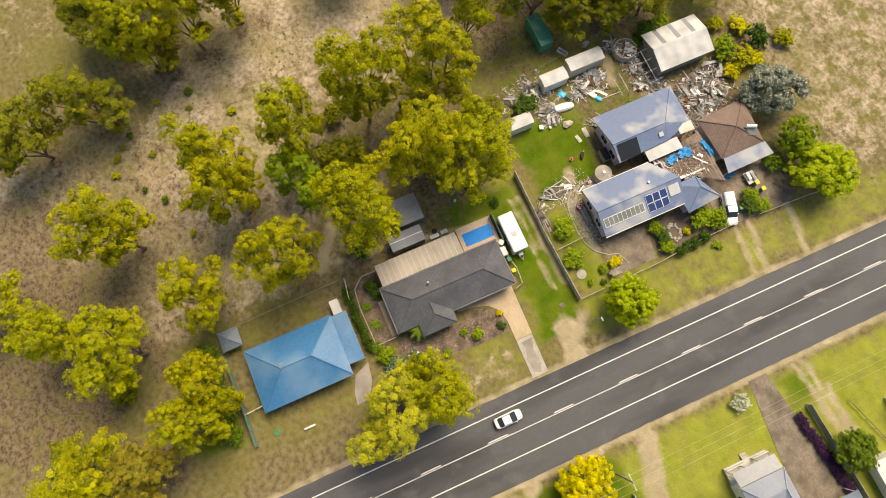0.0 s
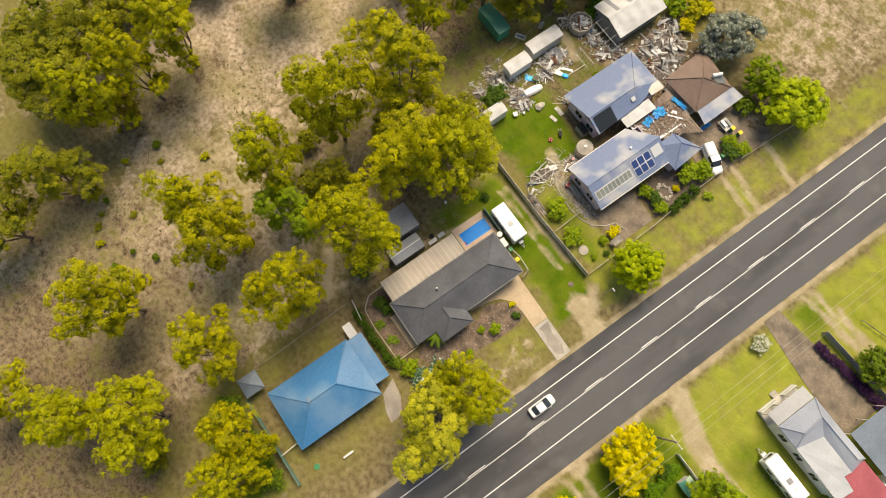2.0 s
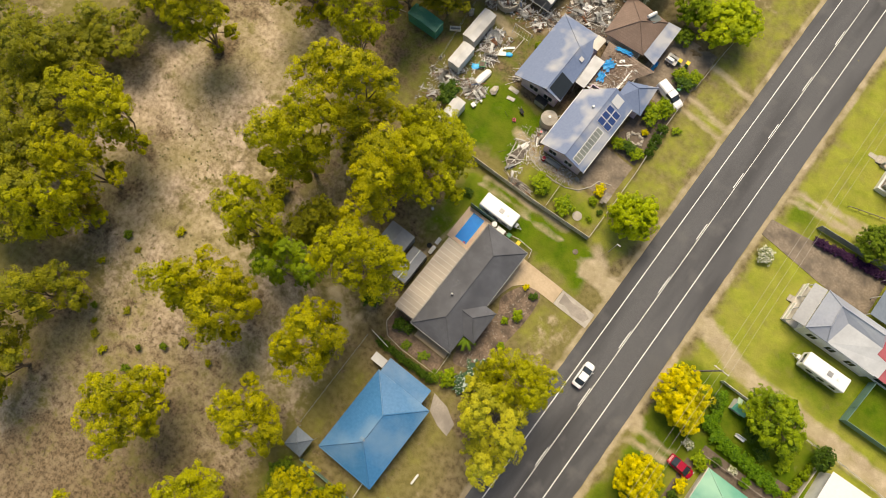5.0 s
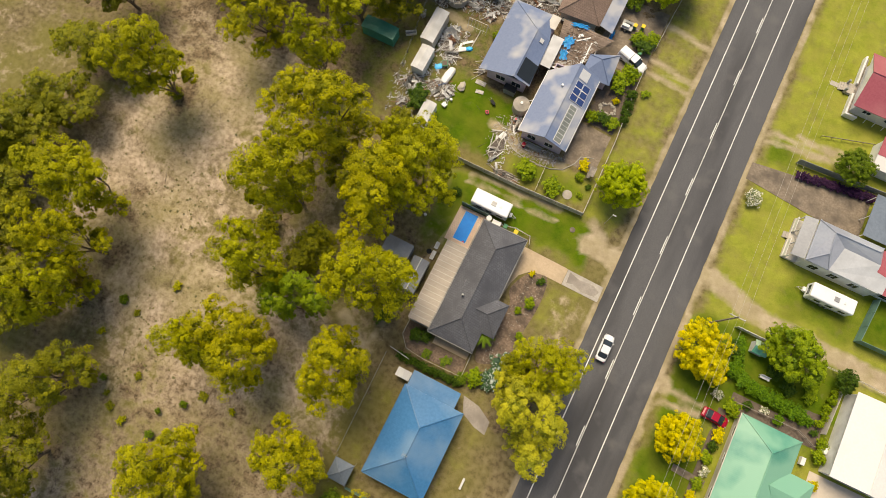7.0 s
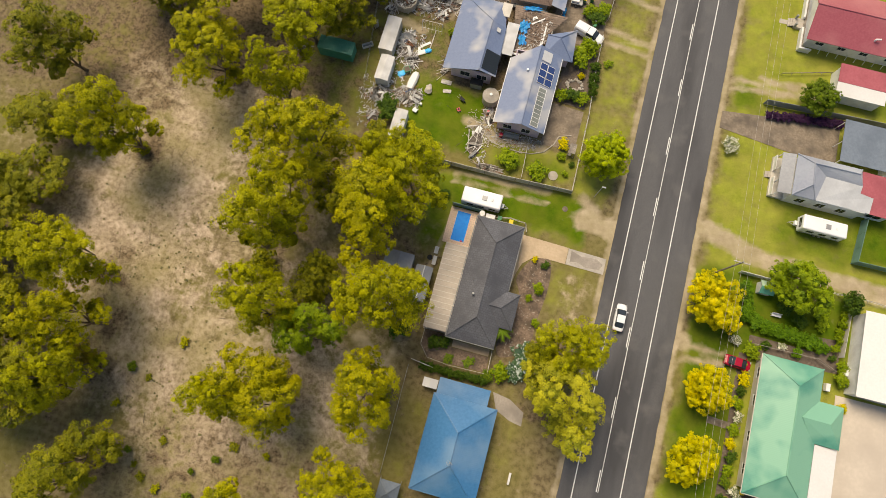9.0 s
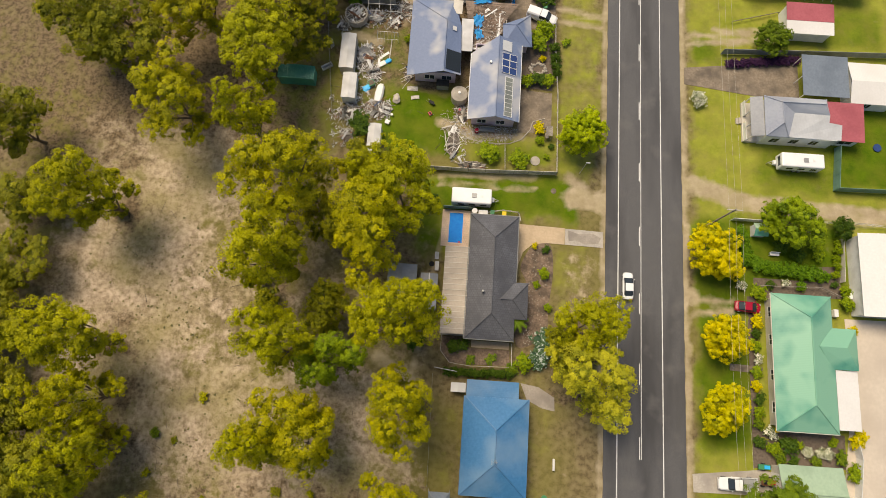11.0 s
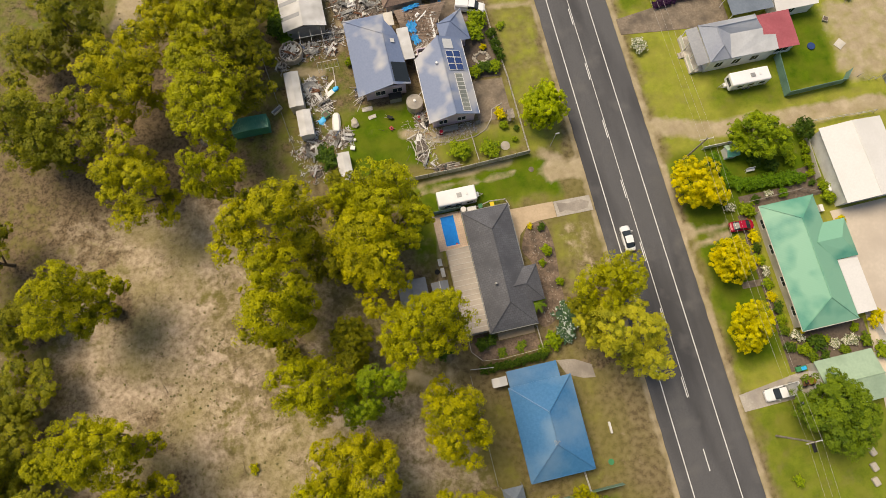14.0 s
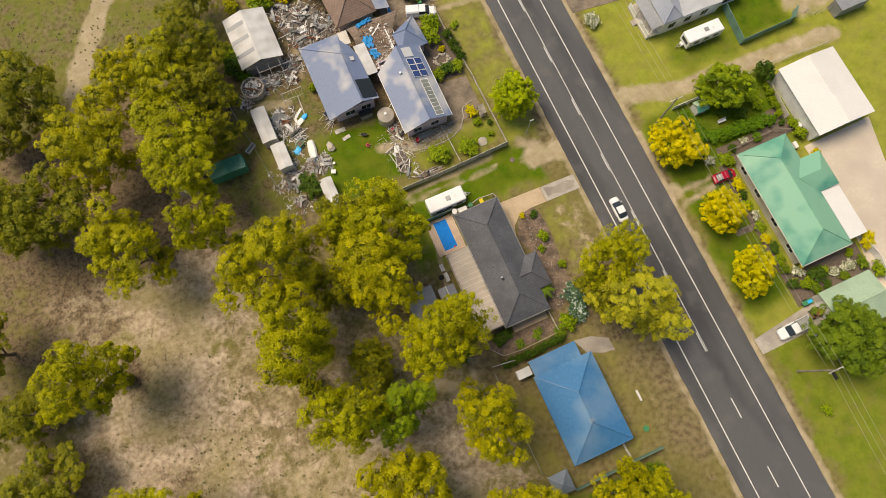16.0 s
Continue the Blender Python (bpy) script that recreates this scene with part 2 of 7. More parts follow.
WATER, _nt, _b = nodes_of("pool water")
_b.inputs["Base Color"].default_value = (0.012, 0.24, 0.72, 1)
_b.inputs["Roughness"].default_value, _b.inputs["IOR"].default_value = 0.25, 1.33
_b.inputs["Specular IOR Level"].default_value = 0.15
_n = noise_of(_nt, 2.5, 3, 0.3, 0.7)
_nt.links.new(ramp_mix(_nt, _n, (0.0005, 0.23, 0.80), (0.001, 0.29, 0.86)), _b.inputs["Base Color"])
bump_of(_nt, _b, _n, 0.1, 0.02)


def tile_roof_mat(name, a, b, c, pitch=0.33):
    m, nt, bs = nodes_of(name)
    tc = nt.nodes.new("ShaderNodeTexCoord")
    br = nt.nodes.new("ShaderNodeTexBrick")
    br.inputs["Color1"].default_value, br.inputs["Color2"].default_value, br.inputs["Mortar"].default_value = (*a, 1), (*b, 1), (*c, 1)
    br.inputs["Scale"].default_value, br.inputs["Mortar Size"].default_value = 1.0, 0.02
    br.inputs["Brick Width"].default_value, br.inputs["Row Height"].default_value = 0.34, pitch
    nt.links.new(tc.outputs["Object"], br.inputs["Vector"])
    col = ramp_mix(nt, noise_of(nt, 0.35, 4, 0.4, 0.75), br.outputs[0], tuple(0.72 * v for v in a))
    nt.links.new(col, bs.inputs["Base Color"])
    bs.inputs["Roughness"].default_value = 0.7
    bump_of(nt, bs, br.outputs["Fac"], 0.3, -0.03)
    return m


TILE_DARK = tile_roof_mat("charcoal roof tiles", (0.100, 0.105, 0.125), (0.130, 0.136, 0.157), (0.075, 0.078, 0.093))
TILE_BROWN = tile_roof_mat("brown roof tiles", (0.22, 0.15, 0.115), (0.28, 0.195, 0.155), (0.15, 0.10, 0.08))
PAVING = tile_roof_mat("tan paving", (0.70, 0.53, 0.40), (0.78, 0.60, 0.46), (0.52, 0.39, 0.30), 0.34)


# ---- building blocks ----
def part(name, bm, material, parent=None, label="", smooth=False):
    """Links a bmesh as one mesh object, under a thing or part."""
    me = bpy.data.meshes.new(name)
    bm.to_mesh(me)
    bm.free()
    me.materials.append(material)
    if smooth:
        me.polygons.foreach_set("use_smooth", [True] * len(me.polygons))
    ob = new(name, me)
    if parent:
        ob.parent = parent
    return tagged(ob, label)


def thing(name, label, category, at=(0, 0, 0), turn=0.0, group="", kind="", scale=None):
    """An Empty that stands at a thing's base and parents its parts."""
    ob = new(name)
    ob.empty_display_size = 0.3
    ob.location, ob.rotation_euler = at, (0, 0, radians(turn))
    if scale:
        ob.scale = scale
    return tagged(ob, label, category, group, kind)


def box(bm, x0, x1, y0, y1, z0, z1, m=None):
    v = [bm.verts.new(p) for p in ((x0, y0, z0), (x1, y0, z0), (x1, y1, z0), (x0, y1, z0), (x0, y0, z1), (x1, y0, z1), (x1, y1, z1), (x0, y1, z1))]
    for f in ((3, 2, 1, 0), (4, 5, 6, 7), (0, 1, 5, 4), (1, 2, 6, 5), (2, 3, 7, 6), (3, 0, 4, 7)):
        bm.faces.new([v[i] for i in f])
    if m:
        bmesh.ops.transform(bm, matrix=m, verts=v)
    return v


def boxed(x0, x1, y0, y1, z0, z1, bevel=0.0, segments=2):
    bm = bmesh.new()
    box(bm, x0, x1, y0, y1, z0, z1)
    if bevel:
        bmesh.ops.bevel(bm, geom=bm.edges[:], offset=bevel, segments=segments, affect="EDGES", profile=0.5)
    return bm


def tube(bm, p, q, r, s, n=7):
    p, q = Vector(p), Vector(q)
    turn = (q - p).to_track_quat("Z", "Y").to_matrix()
    rings = []
    for c, rad in ((p, r), (q, s)):
        rings.append([bm.verts.new(c + turn @ Vector((rad * math.cos(2 * math.pi * i / n), rad * math.sin(2 * math.pi * i / n), 0))) for i in range(n)])
    for i in range(n):
        bm.faces.new((rings[0][i], rings[0][(i + 1) % n], rings[1][(i + 1) % n], rings[1][i]))
    bm.faces.new(rings[0][::-1])
    bm.faces.new(rings[1])


def tubed(p, q, r, s=None, n=10):
    bm = bmesh.new()
    tube(bm, p, q, r, r if s is None else s, n)
    return bm


def slab(bm, pts, thick):
    """A solid plate: the given outline (any plane), extruded downward."""
    top = [bm.verts.new(p) for p in pts]
    low = [bm.verts.new((p[0], p[1], p[2] - thick)) for p in pts]
    f = bm.faces.new(top)
    f.normal_update()
    if f.normal.z < 0:
        f.normal_flip()
    g = bm.faces.new(low)
    g.normal_update()
    if g.normal.z > 0:
        g.normal_flip()
    for i in range(len(pts)):
        j = (i + 1) % len(pts)
        bm.faces.new((top[i], low[i], low[j], top[j]))
    bmesh.ops.recalc_face_normals(bm, faces=bm.faces[:])


def flat(name, pts, z, thick, material, parent=None, label=""):
    bm = bmesh.new()
    slab(bm, [(x, y, z) for x, y in pts], thick)
    return part(name, bm, material, parent, label)


# ---- trees ----
_bm = bmesh.new()
bmesh.ops.create_icosphere(_bm, subdivisions=2, radius=1.0)
CORE_V = np.array([tuple(q.co) for q in _bm.verts])
CORE_F = np.array([tuple(q.index for q in fc.verts) for fc in _bm.faces])
_bm.free()


def unit(d):
    return d / np.linalg.norm(d, axis=-1, keepdims=True)


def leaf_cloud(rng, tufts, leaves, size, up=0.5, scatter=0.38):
    """Small leaves round tufts (x, y, z, radius, outward x, y, z), dense on the outer side; yellower towards the tips,
    the shade inside painted as a darker tone.
    """
    t = np.repeat(np.array(tufts, float), leaves, axis=0)
    n = len(t)
    d = unit(unit(rng.normal(size=(n, 3))) + 0.75 * t[:, 4:7] + (0, 0, up))
    face = unit(d + 0.5 * t[:, 4:7] + (0, 0, 0.25))
    out = rng.uniform(0.5, 1.1, (n, 1)) ** 0.8
    p = t[:, :3] + d * t[:, 3:4] * out * (1, 1, 0.85)
    nrm = unit(face + rng.normal(scale=scatter, size=(n, 3)))
    a = unit(np.cross(nrm, rng.normal(size=(n, 3))))
    b = np.cross(nrm, a)
    s = rng.uniform(0.6, 1.35, (n, 1)) * size
    v = np.stack([p - a * s - b * s * 0.6, p + a * s * 1.15, p - a * s * 0.3 + b * s * 0.95], 1).reshape(-1, 3)
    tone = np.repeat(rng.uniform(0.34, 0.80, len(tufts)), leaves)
    # Random tone by tuft; leaves further in darken as painted shade.
    leaf_light = np.clip(tone + (out[:, 0] - 0.8) * 0.7 + rng.normal(scale=0.05, size=n), 0, 1)
    return v, np.arange(3 * n).reshape(-1, 3), leaf_light


def leaf_mesh(name, v, f, leaf_light):
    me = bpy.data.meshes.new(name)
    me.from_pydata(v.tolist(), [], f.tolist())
    me.attributes.new("tone_light", "FLOAT", "FACE").data.foreach_set("value", leaf_light.astype(np.float32))
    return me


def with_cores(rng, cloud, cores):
    """Adds the dense leaf mass inside each lobe (x, y, z, radius) as an uneven body, its dark colour a painted inner
    shade.
    """
    v, f, leaf_light = cloud
    vs, fs, leaf_lights, i = [v], [f], [leaf_light], len(v)
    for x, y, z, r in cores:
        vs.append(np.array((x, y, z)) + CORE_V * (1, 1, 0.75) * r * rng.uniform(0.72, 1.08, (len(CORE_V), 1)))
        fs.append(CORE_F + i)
        leaf_lights.append(rng.uniform(0.0, 0.12, len(CORE_F)))
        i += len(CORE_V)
    return np.concatenate(vs), np.concatenate(fs), np.concatenate(leaf_lights)


def tufts_on(rng, lobes, count, lo, hi, flat=0.75, up=0.45, place=(0.66, 1.14)):
    """Tufts over the upper and outer side of each lobe (x, y, z, radius)."""
    out = []
    for x, y, z, r in lobes:
        d = unit(rng.normal(size=(count, 3)) + (0, 0, up))
        d = d[d[:, 2] > -0.55]
        p = np.array((x, y, z)) + d * r * rng.uniform(*place, (len(d), 1)) * (1, 1, flat)
        out += [(*q, r * rng.uniform(lo, hi), *e) for q, e in zip(p, d)]
    return out


def gum_design(seed, radius=5.0, top=18.0, lobes=18, low=0.13, tufts=30, leaves=66, size=0.086, trunk_r=0.28, open_=0.40, lobe=(0.24, 0.40), skew=0.25):
    """A crown of leafy lobes on the limbs of a forked trunk. Returns (trunk mesh, crown mesh)."""
    rng = np.random.default_rng(seed)
    hz = top * (1 - low) / 2
    zc = top - hz
    lean = rng.uniform(0, 2 * math.pi)
    mains, tries = [], 0
    while len(mains) < lobes and tries < 3000:
        tries += 1
        d = unit(rng.normal(size=3))
        if d[2] < -0.8:
            continue
        u = rng.uniform(0.35, 1.0) ** 0.5 * (1 + skew * math.cos(2 * math.atan2(d[1], d[0]) - lean))
        r = radius * rng.uniform(*lobe) * (0.85 if d[2] < 0 else 1.0)
        p = np.array((d[0] * u * (radius - r * 0.8), d[1] * u * (radius - r * 0.8), zc + d[2] * u * (hz - r * 0.6)))
        if all(np.linalg.norm((p - q[:3]) * (1, 1, 0.7)) > radius * open_ for q in mains):
            mains.append((*p, r))
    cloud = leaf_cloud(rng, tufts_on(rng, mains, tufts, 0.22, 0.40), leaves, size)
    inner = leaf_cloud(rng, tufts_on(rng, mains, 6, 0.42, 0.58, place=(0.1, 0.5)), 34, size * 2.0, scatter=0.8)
    # Inner leaves get near the darkest tone: shade painted into the crown's gaps.
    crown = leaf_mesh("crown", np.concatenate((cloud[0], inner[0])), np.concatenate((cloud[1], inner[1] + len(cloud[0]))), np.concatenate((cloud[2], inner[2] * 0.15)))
    bm = bmesh.new()
    fork = np.array((rng.uniform(-0.5, 0.5), rng.uniform(-0.5, 0.5), top * low * 0.75))
    tube(bm, (0, 0, -0.3), fork, trunk_r, trunk_r * 0.75, 8)
    limbs = []
    for k in range(4):
        a = k * math.pi / 2 + rng.uniform(0, 1)
        e = np.array((math.cos(a) * radius * 0.34, math.sin(a) * radius * 0.34, top * low + hz * 0.55))
        tube(bm, fork, e, trunk_r * 0.55, trunk_r * 0.32, 6)
        limbs.append(e)
    for q in mains:
        p = np.array(q[:3])
        e = min(limbs, key=lambda w: np.linalg.norm(w - p))
        tube(bm, e, p, trunk_r * 0.28, trunk_r * 0.1, 5)
        for _ in range(3):
            tube(bm, p, p + unit(rng.normal(size=3) + (0, 0, 0.6)) * q[3] * 0.9, trunk_r * 0.1, trunk_r * 0.03, 4)
    trunk = bpy.data.meshes.new("trunk")
    bm.to_mesh(trunk)
    bm.free()
    trunk.materials.append(BARK)
    return trunk, crown


def bush_design(seed, lobes=9, tufts=17, leaves=12, size=0.062):
    """A rounded shrub one metre in radius, one metre high and a little more."""
    rng = np.random.default_rng(seed)
    cs = []
    for k in range(lobes):
        a, r = k * 2.4 + rng.uniform(0, 0.6), math.sqrt((k + 0.3) / lobes) * 0.66
        cs.append((r * math.cos(a), r * math.sin(a), 0.30 + 0.42 * (1 - r) + rng.uniform(0, 0.12), rng.uniform(0.28, 0.42)))
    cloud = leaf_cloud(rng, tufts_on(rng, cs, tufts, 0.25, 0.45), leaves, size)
    # The cores hold the shrub's inner shade in their dark leaf colour.
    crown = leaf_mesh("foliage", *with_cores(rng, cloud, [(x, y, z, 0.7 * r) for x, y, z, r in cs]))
    bm = bmesh.new()
    for k in range(5):
        a = k * 1.26
        tube(bm, (0, 0, -0.05), (0.4 * math.cos(a), 0.4 * math.sin(a), 0.5), 0.04, 0.015, 5)
    stem = bpy.data.meshes.new("stem")
    bm.to_mesh(stem)
    bm.free()
    stem.materials.append(BARK)
    return stem, crown


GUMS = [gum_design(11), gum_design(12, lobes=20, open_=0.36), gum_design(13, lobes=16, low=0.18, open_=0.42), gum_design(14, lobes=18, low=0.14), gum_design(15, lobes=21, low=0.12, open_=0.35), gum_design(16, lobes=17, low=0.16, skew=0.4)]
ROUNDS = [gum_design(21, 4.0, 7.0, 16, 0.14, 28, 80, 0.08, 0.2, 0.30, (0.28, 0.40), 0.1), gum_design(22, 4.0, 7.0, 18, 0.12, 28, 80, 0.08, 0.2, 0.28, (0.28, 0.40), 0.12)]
BUSHES = [bush_design(31), bush_design(32), bush_design(33, 11)]
_tinted = {}


def with_leaves(me, material):
    """The same leaf mesh in another leaf colour."""
    key = (me.name, material.name)
    if key not in _tinted:
        _tinted[key] = me.copy()
        _tinted[key].materials.append(material)
    return _tinted[key]


def plant(name, design, leaves, at, turn, scale, label, category, group):
    root = thing(name, label, category, at, turn, group, scale=scale)
    for piece, me in ((("trunk" if category == "tree" else "stem"), design[0]), (("crown" if category == "tree" else "foliage"), with_leaves(design[1], leaves))):
        ob = new(piece, me)
        ob.parent = root
    return root


# x, y, height, crown radius, leaves
GUMS_BY_HOUSES = [
    (-9.6, -6.0, 16.5, 4.2, LEAF_GUM), (-12.6, -8.6, 10, 2.6, LEAF_DARK), (-9.0, -12.6, 15.5, 5.4, LEAF_PALE), (-51.7, 10.8, 22, 6.1, LEAF_GUM),
    (-52.0, 0.5, 23.5, 5.2, LEAF_GUM), (-39.3, 3.8, 21.5, 5.7, LEAF_GUM), (-35.5, 10.4, 19.5, 5.4, LEAF_GUM), (-35.2, -6.4, 22, 5.0, LEAF_GUM),
    (-43.4, -12.6, 16, 4.0, LEAF_GREEN), (-33.6, -18.2, 21, 4.5, LEAF_GUM), (-45.9, -21.4, 20.5, 5.0, LEAF_GUM), (-50.3, -23.2, 20, 3.6, LEAF_GUM),
    (-78.0, 32.0, 18, 6.2, LEAF_DARK), (-58.0, 31.5, 18, 5.9, LEAF_GUM), (-69.0, 22.0, 17, 5.6, LEAF_GUM), (-58.4, 20.4, 17.5, 3.7, LEAF_GUM),
    (-77.8, 7.2, 19, 4.8, LEAF_GUM), (-42.6, 15.6, 10, 3.3, LEAF_DARK),
]
GUMS_OF_PADDOCK = [
    (-69.0, 38.6, 18, 6.0, LEAF_GUM), (-76.4, -12.0, 20, 5.0, LEAF_GUM), (-74.4, -19.4, 19, 4.6, LEAF_GUM), (-72.6, -26.2, 19, 4.2, LEAF_GUM), (-46.3, -38.2, 19, 4.8, LEAF_GUM),
    (-34.2, -30.2, 17, 4.0, LEAF_GUM), (-45.6, 6.0, 13, 3.4, LEAF_DARK), (-44.8, -5.6, 12, 3.2, LEAF_DARK), (-41.2, 12.2, 15, 3.6, LEAF_GUM),
    (-49.6, -10.5, 22, 4.4, LEAF_GUM), (-74.5, -24.5, 7, 2.4, LEAF_DRY), (-68.0, -37.8, 14, 5.2, LEAF_DARK), (-36.5, -50.0, 17, 4.2, LEAF_GUM),
    (-31.2, -42.6, 17, 4.8, LEAF_GUM), (-22.8, -34.2, 15, 3.5, LEAF_GUM), (-18.4, -36.6, 16, 3.6, LEAF_GUM), (-19.4, -32.2, 11, 1.9, LEAF_GUM), (-16.0, -52.0, 15, 5.6, LEAF_GUM),
    (-14.8, -45.0, 13, 4.2, LEAF_DRY), (-57.0, 44.5, 15, 5.0, LEAF_GUM), (-61.8, 46.5, 15, 4.6, LEAF_GUM), (-51.5, 48.0, 14, 4.4, LEAF_DARK), (-52.4, 41.0, 12, 4.0, LEAF_DARK), (-53.0, 35.0, 9, 3.2, LEAF_DARK),
]
GUMS_OF_SOUTH_AND_EDGE = [
    (-90.0, -2.0, 10, 5.0, LEAF_DARK), (-91.0, -9.0, 10, 5.0, LEAF_DARK), (-93.0, -17.0, 12, 5.0, LEAF_DARK), (-88.0, -29.0, 12, 5.0, LEAF_DARK),
    (-92.5, 17.5, 15, 5.0, LEAF_DARK), (-86.0, 36.0, 16, 6.0, LEAF_DARK), (-86.0, -22.0, 17, 6.5, LEAF_DARK), (-80.0, -30.0, 16, 6.5, LEAF_DARK),
    (-50.5, 58.0, 9, 4.0, LEAF_DARK), (-76.6, 51.6, 14, 5.4, LEAF_DARK), (-83.6, 48.6, 9, 4.2, LEAF_DARK),
    (-91.0, 6.5, 10, 5.0, LEAF_DARK), (-95, -12, 16, 6, LEAF_DARK), (-66, -47, 14, 5, LEAF_DARK),
    (-44.5, -57, 13, 4, LEAF_GUM),
]
GUM_TREES = GUMS_BY_HOUSES + GUMS_OF_PADDOCK + GUMS_OF_SOUTH_AND_EDGE
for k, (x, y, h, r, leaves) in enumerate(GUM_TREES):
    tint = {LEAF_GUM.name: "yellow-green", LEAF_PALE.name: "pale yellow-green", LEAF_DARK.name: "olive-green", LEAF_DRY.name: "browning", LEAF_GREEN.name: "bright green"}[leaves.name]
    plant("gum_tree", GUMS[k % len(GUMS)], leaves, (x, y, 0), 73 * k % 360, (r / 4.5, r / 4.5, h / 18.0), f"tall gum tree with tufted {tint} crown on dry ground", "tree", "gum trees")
ROUND_TREES = [
    (9.9, 6.5, 6.8, 4.4, LEAF_GOLD, "golden-leaved street tree on the grass verge"), (11.0, -5.8, 6.2, 3.5, LEAF_GOLD, "golden-leaved street tree beside a footpath"),
    (10.4, -15.5, 6.2, 3.8, LEAF_LEMON, "golden-leaved tree under the power lines"), (-9.8, 23.5, 7.5, 3.9, LEAF_LIME, "round bright green tree on the verge"),
    (21.2, 11.7, 7.0, 4.6, LEAF_GREEN, "bushy green garden tree beside a lawn"), (17.5, -29.2, 7.5, 6.0, LEAF_MID, "broad dark green tree beside a driveway"),
    (-30.0, 58.6, 7.0, 5.0, LEAF_GREY, "grey-leaved spreading tree behind the brown roof"), (-15.6, 58.4, 7.0, 5.0, LEAF_LIME, "yellow-green tree inside a front fence"),
    (-21.4, 58.4, 6.0, 3.4, LEAF_GREEN, "green tree behind the brown roof"), (20.5, 42.3, 4.5, 3.0, LEAF_MID, "small dense olive tree beside a driveway"),
    (29.8, 11.9, 3.4, 1.8, LEAF_DEEP, "small dark green garden tree"),
]
for k, (x, y, h, r, leaves, label) in enumerate(ROUND_TREES):
    plant("garden_tree", ROUNDS[k % 2], leaves, (x, y, 0), 50 * k, (r / 4.0, r / 4.0, h / 7.0), label, "tree", "garden trees")


# ---- ground ----
def inside(x, y, x0, x1, y0, y1, soft=1.5):
    def edge(v, a, b):
        return np.clip((v - a) / soft + 0.5, 0, 1) * np.clip((b - v) / soft + 0.5, 0, 1)
    return edge(x, x0, x1) * edge(y, y0, y1)


def near_line(x, y, ax, ay, bx, by, half, soft=0.8):
    t = np.clip(((x - ax) * (bx - ax) + (y - ay) * (by - ay)) / ((bx - ax) ** 2 + (by - ay) ** 2), 0, 1)
    d = np.hypot(x - ax - t * (bx - ax), y - ay - t * (by - ay))
    return np.clip((half + soft / 2 - d) / soft, 0, 1)


